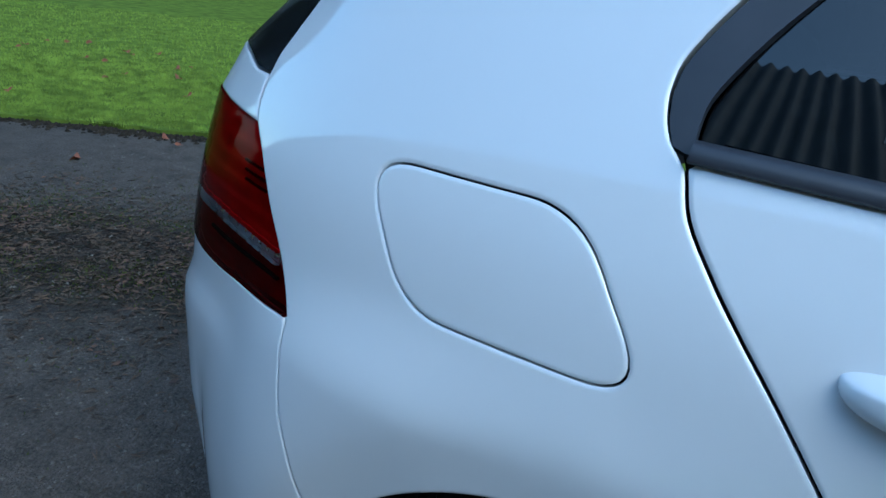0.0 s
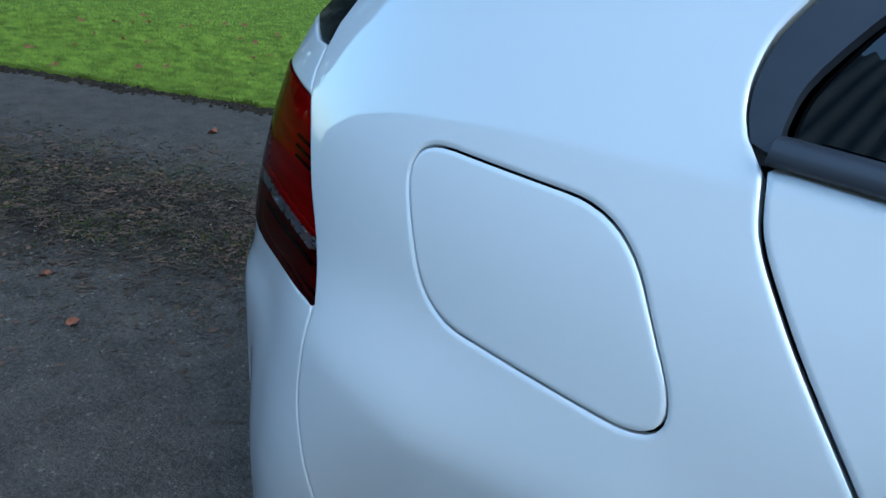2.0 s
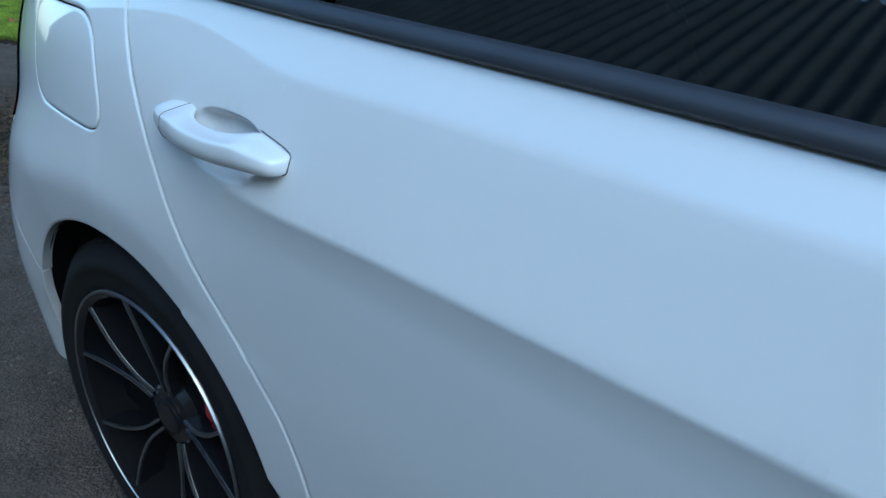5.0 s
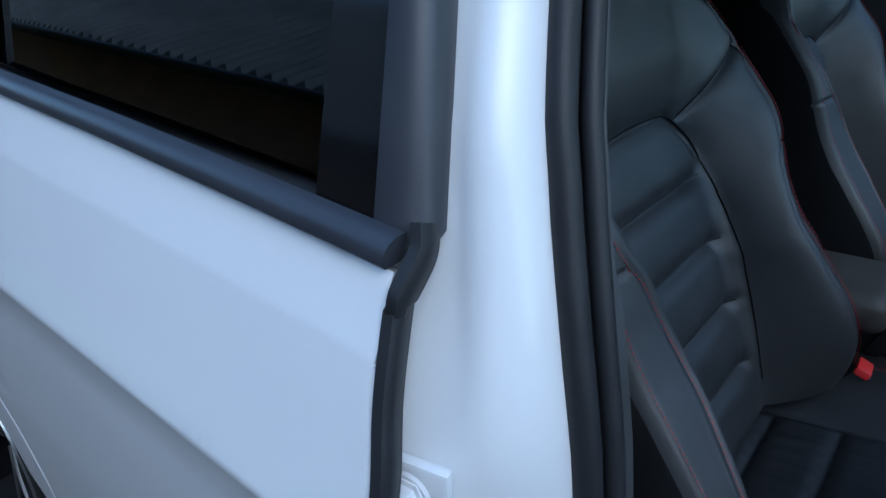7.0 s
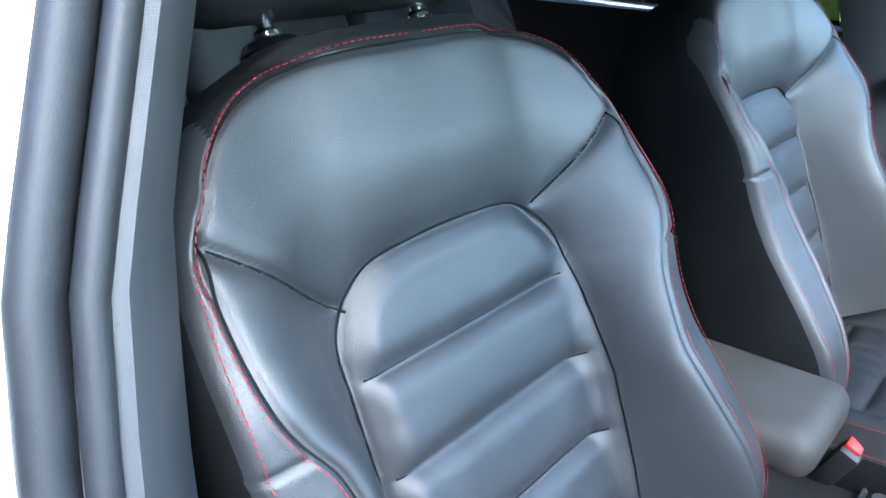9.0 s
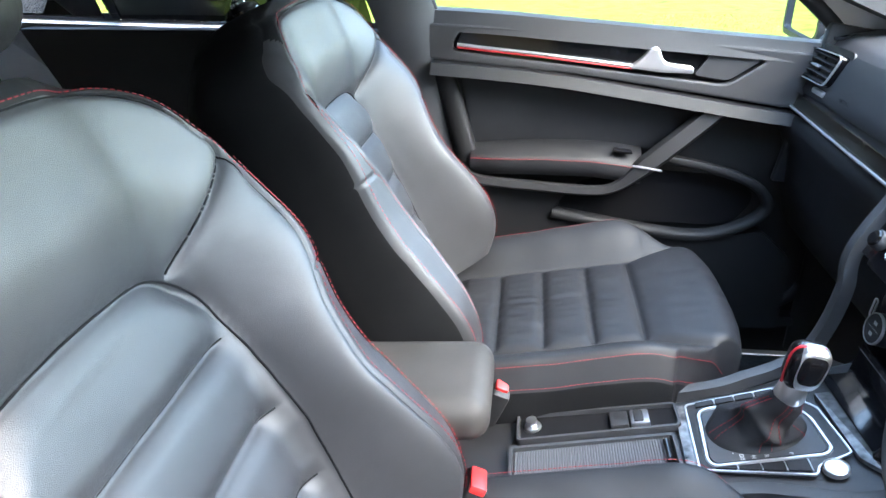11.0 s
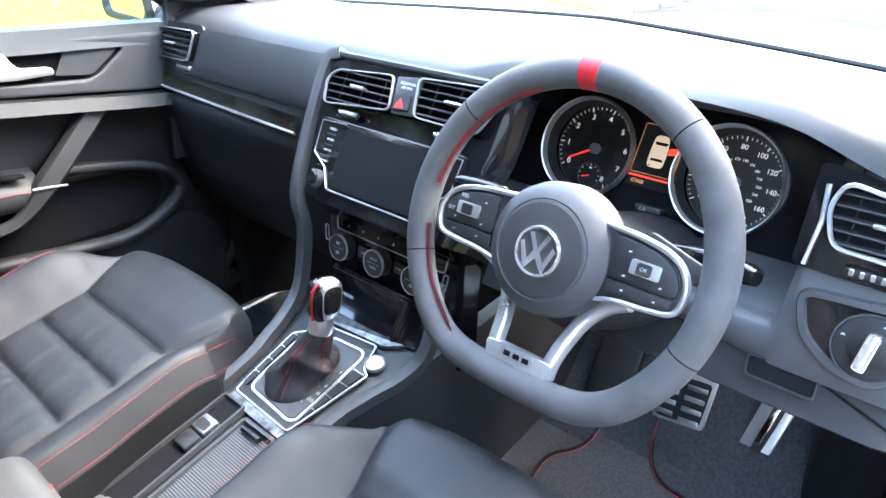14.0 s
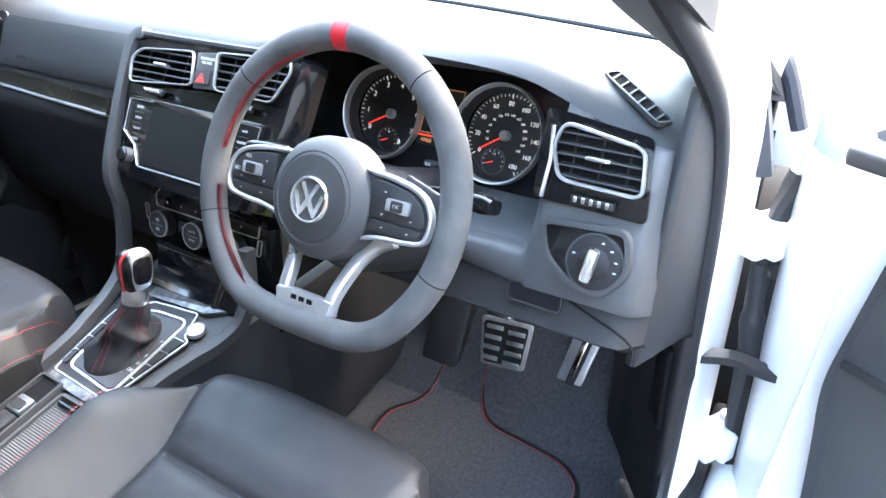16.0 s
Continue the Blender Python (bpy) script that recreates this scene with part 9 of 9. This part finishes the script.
# ---------- front pillars ----------
for sgn in (-1, 1):
    # trim inside the windscreen pillar
    po = 0.026 if sgn < 0 else 0.0
    pth = smooth_path([(2.28, sgn * (0.675 + po), 0.92), (2.06, sgn * (0.662 + po), 0.998), (1.84, sgn * (0.648 + po), 1.085), (1.66, sgn * (0.635 + po), 1.165), (1.48, sgn * 0.605, 1.28), (1.38, sgn * 0.57, 1.36)], 8)
    mk("pillar_trim", *sweep_v(pth, [(0.034, -0.03), (0.034, 0.02), (0.0, 0.036), (-0.034, 0.02), (-0.036, -0.03)], up=(0, 0, 1)), M_GREY, car, "dark grey windscreen pillar trim", sharp=60)
    # aperture rubber round the front door opening
    sl = smooth_path([(1.36, sgn * 0.60, 1.37), (1.52, sgn * 0.638, 1.26), (1.68, sgn * 0.678, 1.13), (1.80, sgn * 0.70, 1.04), (1.87, sgn * 0.711, 0.97), (1.905, sgn * 0.718, 0.87), (1.918, sgn * 0.721, 0.74), (1.926, sgn * 0.722, 0.6), (1.915, sgn * 0.724, 0.47), (1.87, sgn * 0.729, 0.385), (1.74, sgn * 0.742, 0.352), (1.5, sgn * 0.752, 0.345), (1.18, sgn * 0.765, 0.35)], 8)
    rod("door_seal", sl, 0.011, M_RUBBER, car, 10, ry=0.014)
    # white door shut face ahead of the rubber
    rows = []
    for q in sl[16:74]:
        x, y, z = q.x, abs(q.y), q.z
        rows.append([Vector((x + a, sgn * (y + b), z)) for a, b in ((0.002, -0.004), (0.010, 0.006), (0.045, 0.014), (0.09, 0.022), (0.12, 0.026), (0.17, 0.024))])
    loft("front_pillar", rows, M_PAINT2, car, sharp=60, flip=(sgn < 0))
    # kick panel inside the opening
    rows = [[Vector((x, sgn * y, z)) for x, y in ((1.90, 0.728), (1.893, 0.721), (1.895, 0.713), (1.925, 0.700), (1.99, 0.674), (2.06, 0.622), (2.095, 0.582), (2.125, 0.572), (2.36, 0.57))] for z in np.linspace(0.678, 0.262, 14)]
    loft("kick_panel", rows, M_DOORP, car, "dark plastic kick panel", sharp=60, flip=(sgn < 0))
    box("sill_trim", (1.55, sgn * 0.735, 0.335), (0.95, 0.05, 0.03), M_DOORP, car, 0.01)
    box("dash_side", (1.872, sgn * 0.704, 0.842), (0.15, 0.016, 0.322), M_PLASTIC2, car, 0.006, turn(0, 10, sgn * 13))
box("release_recess", (1.930, -0.694, 0.568), (0.052, 0.016, 0.135), M_GAP, car, 0.008, turn(0, 4, 29))
box("bonnet_release", (1.922, -0.709, 0.572), (0.020, 0.016, 0.105), M_PLASTIC2, car, 0.005, turn(0, 4, 29))

# ---------- driver door, wide open ----------
HINGE, OPEN = Vector((2.087, -0.792, 0.0)), 63
ddoor = thing("front_driver_door", "wide open white driver door with dark grey trim", "car door")
cph, sph = math.cos(radians(OPEN)), math.sin(radians(OPEN))
EX, EY = Vector((-cph, -sph, 0)), Vector((-sph, cph, 0))


def dd(a, b, z):
    """a along the door from its hinge, b towards the cabin face."""
    return HINGE + EX * a + EY * b + Vector((0, 0, z))


def dbox(name, a, b, z, size, material, bev=0.01, ry=0, parent=None, label=""):
    m = Matrix((EX, EY, Vector((0, 0, 1)))).transposed()
    bm = bmesh.new()
    rbox(bm, dd(a, b, z), size, bev, m @ turn(0, ry, 0), 3)
    return part(name, bm, material, parent or ddoor, label)


# outer skin and inner shell
ol = [(0.0, 0.26), (1.07, 0.25), (1.09, 0.60), (1.10, 0.85), (1.13, 0.965), (0.6, 0.945), (0.1, 0.91), (0.02, 0.86)]
sheet("door_skin", [Vector(p) for p in ol], lambda u, v: dd(u, -(float(np.interp(v, _zs, _w1)) - 0.835) + 0.0, v), M_PAINT, ddoor, step=0.05, thick=0.012, flip=False)
rows = []
for a in (0.0, 0.012, 0.05, 0.11, 0.125):
    o = {0.0: 0.0, 0.012: 0.03, 0.05: 0.065, 0.11: 0.085, 0.125: 0.088}[a]
    rows.append([dd(a + 0.02 * (1 - (z - 0.26) / 0.65), o, z) for z in np.linspace(0.26, 0.905, 16)])
loft("door_shell", rows, M_PAINT2, ddoor, "white painted door shell edge", sharp=70)
shell = [(0.10, 0.27), (1.06, 0.26), (1.09, 0.90), (0.14, 0.90)]
sheet("door_inner", [Vector(p) for p in shell], lambda u, v: dd(u, 0.088, v), M_PAINT2, ddoor, step=0.08, thick=0.006, flip=True)
trim = rounded([(0.20, 0.30), (1.05, 0.30), (1.08, 0.93), (0.20, 0.90), (0.185, 0.80), (0.165, 0.68)], 0.04, 4)
sheet("trim_panel", trim, lambda u, v: dd(u, 0.115 + 0.01 * math.sin(v * 9), v), M_GREY, ddoor, step=0.03, thick=0.03, flip=True, label="dark grey door trim panel")
mk("trim_fold", *sweep_v([dd(0.17, 0.118, 0.70), dd(0.6, 0.120, 0.69), dd(1.04, 0.118, 0.70)], [(-0.006, -0.004), (0.006, -0.004), (0.006, 0.004), (-0.006, 0.004)], up=(0, 0, 1)), M_PLASTIC2, ddoor)
dbox("armrest", 0.72, 0.16, 0.70, (0.50, 0.09, 0.07), M_LEATHER, 0.02)
dbox("map_pocket", 0.62, 0.135, 0.45, (0.70, 0.05, 0.20), M_PLASTIC, 0.02)
dbox("belt_trim", 0.62, 0.055, 0.925, (1.05, 0.09, 0.022), M_PLASTIC2, 0.006)
for z in (0.765, 0.395):
    hg = dbox("hinge", -0.012, 0.042, z, (0.075, 0.03, 0.05), M_PAINT2, 0.006)
    box("hinge_leaf", (2.055, -0.765, z), (0.08, 0.05, 0.045), M_PAINT2, hg, 0.006, turn(0, 0, -30))
    lathe("hinge_pin", [(0.0, 0.034), (0.009, 0.034), (0.010, 0.03), (0.010, -0.03)], Matrix.Translation(dd(-0.015, 0.01, z)), M_STEEL, hg, 14)
mk("check_strap", *sweep_v(smooth_path([(1.965, -0.722, 0.605), (2.0, -0.771, 0.594), (2.0, -0.815, 0.588), (2.0, -0.862, 0.592)], 4), [(-0.012, -0.006), (-0.012, 0.006), (0.012, 0.006), (0.012, -0.006)]), M_RUBBER, ddoor, "black door check strap")
vs, fs = sweep_v(smooth_path([(2.06, -0.768, 0.72), (2.055, -0.775, 0.66), (2.055, -0.782, 0.60), (2.05, -0.80, 0.545)], 8), circle(0.0115, 12), scale=lambda f: 1 + 0.07 * math.sin(f * 70) + 0.5 * smoothstep(0.35, 0.5, f) * smoothstep(0.95, 0.7, f))
mk("cable_boot", vs, fs, M_RUBBER, ddoor, "ribbed black cable boot")
rod("gap_seal", smooth_path([(2.06, -0.79, 0.86), (2.062, -0.781, 0.82), (2.065, -0.776, 0.77), (2.066, -0.772, 0.70), (2.066, -0.778, 0.60), (2.07, -0.786, 0.46), (2.07, -0.80, 0.27)], 4), 0.014, M_RUBBER, ddoor, 8)
# black screen moulding on the pillar, and the corner post of the door window
mk("pillar_moulding", *sweep_v(smooth_path([(1.80, -0.662, 1.16), (1.93, -0.672, 1.115), (2.03, -0.69, 1.06), (2.03, -0.717, 0.994), (2.03, -0.738, 0.922), (2.03, -0.754, 0.86)], 5), [(-0.014, -0.01), (-0.012, 0.008), (0.012, 0.008), (0.014, -0.01)]), M_TRIM, car, "black rubber pillar moulding")
rod("corner_post", smooth_path([(2.06, -0.66, 1.12), (2.12, -0.703, 1.035), (2.12, -0.741, 0.972), (2.12, -0.772, 0.895)], 5), 0.011, M_TRIM, ddoor, 8)
fr = [dd(0.10, 0.03, 0.93), dd(0.25, 0.02, 1.04), dd(0.50, 0.0, 1.22), dd(0.76, -0.02, 1.345), dd(1.16, -0.02, 1.365), dd(1.13, 0.03, 0.96)]
rod("window_frame", fr, 0.018, M_TRIM, ddoor, 8)
rod("window_bar", [dd(0.20, 0.03, 0.93), dd(0.24, 0.02, 1.05)], 0.012, M_TRIM, ddoor, 8)
vs = [dd(0.21, 0.025, 0.935), dd(1.12, 0.03, 0.955), dd(1.15, -0.015, 1.35), dd(0.77, -0.015, 1.33), dd(0.24, 0.02, 1.05)]
pn = mk("window", vs + [v + EY * -0.004 for v in vs], [(0, 1, 2, 3, 4), (9, 8, 7, 6, 5)], M_GLASS, ddoor, smooth=False)
pn.visible_shadow = False
mirror(Matrix.Translation(dd(0.22, -0.15, 0.995)) @ Matrix((-EX, -EY * -1, Vector((0, 0, 1)))).transposed().to_4x4() @ Matrix.Diagonal((1, -1, 1, 1)), "white driver door mirror on the open door")
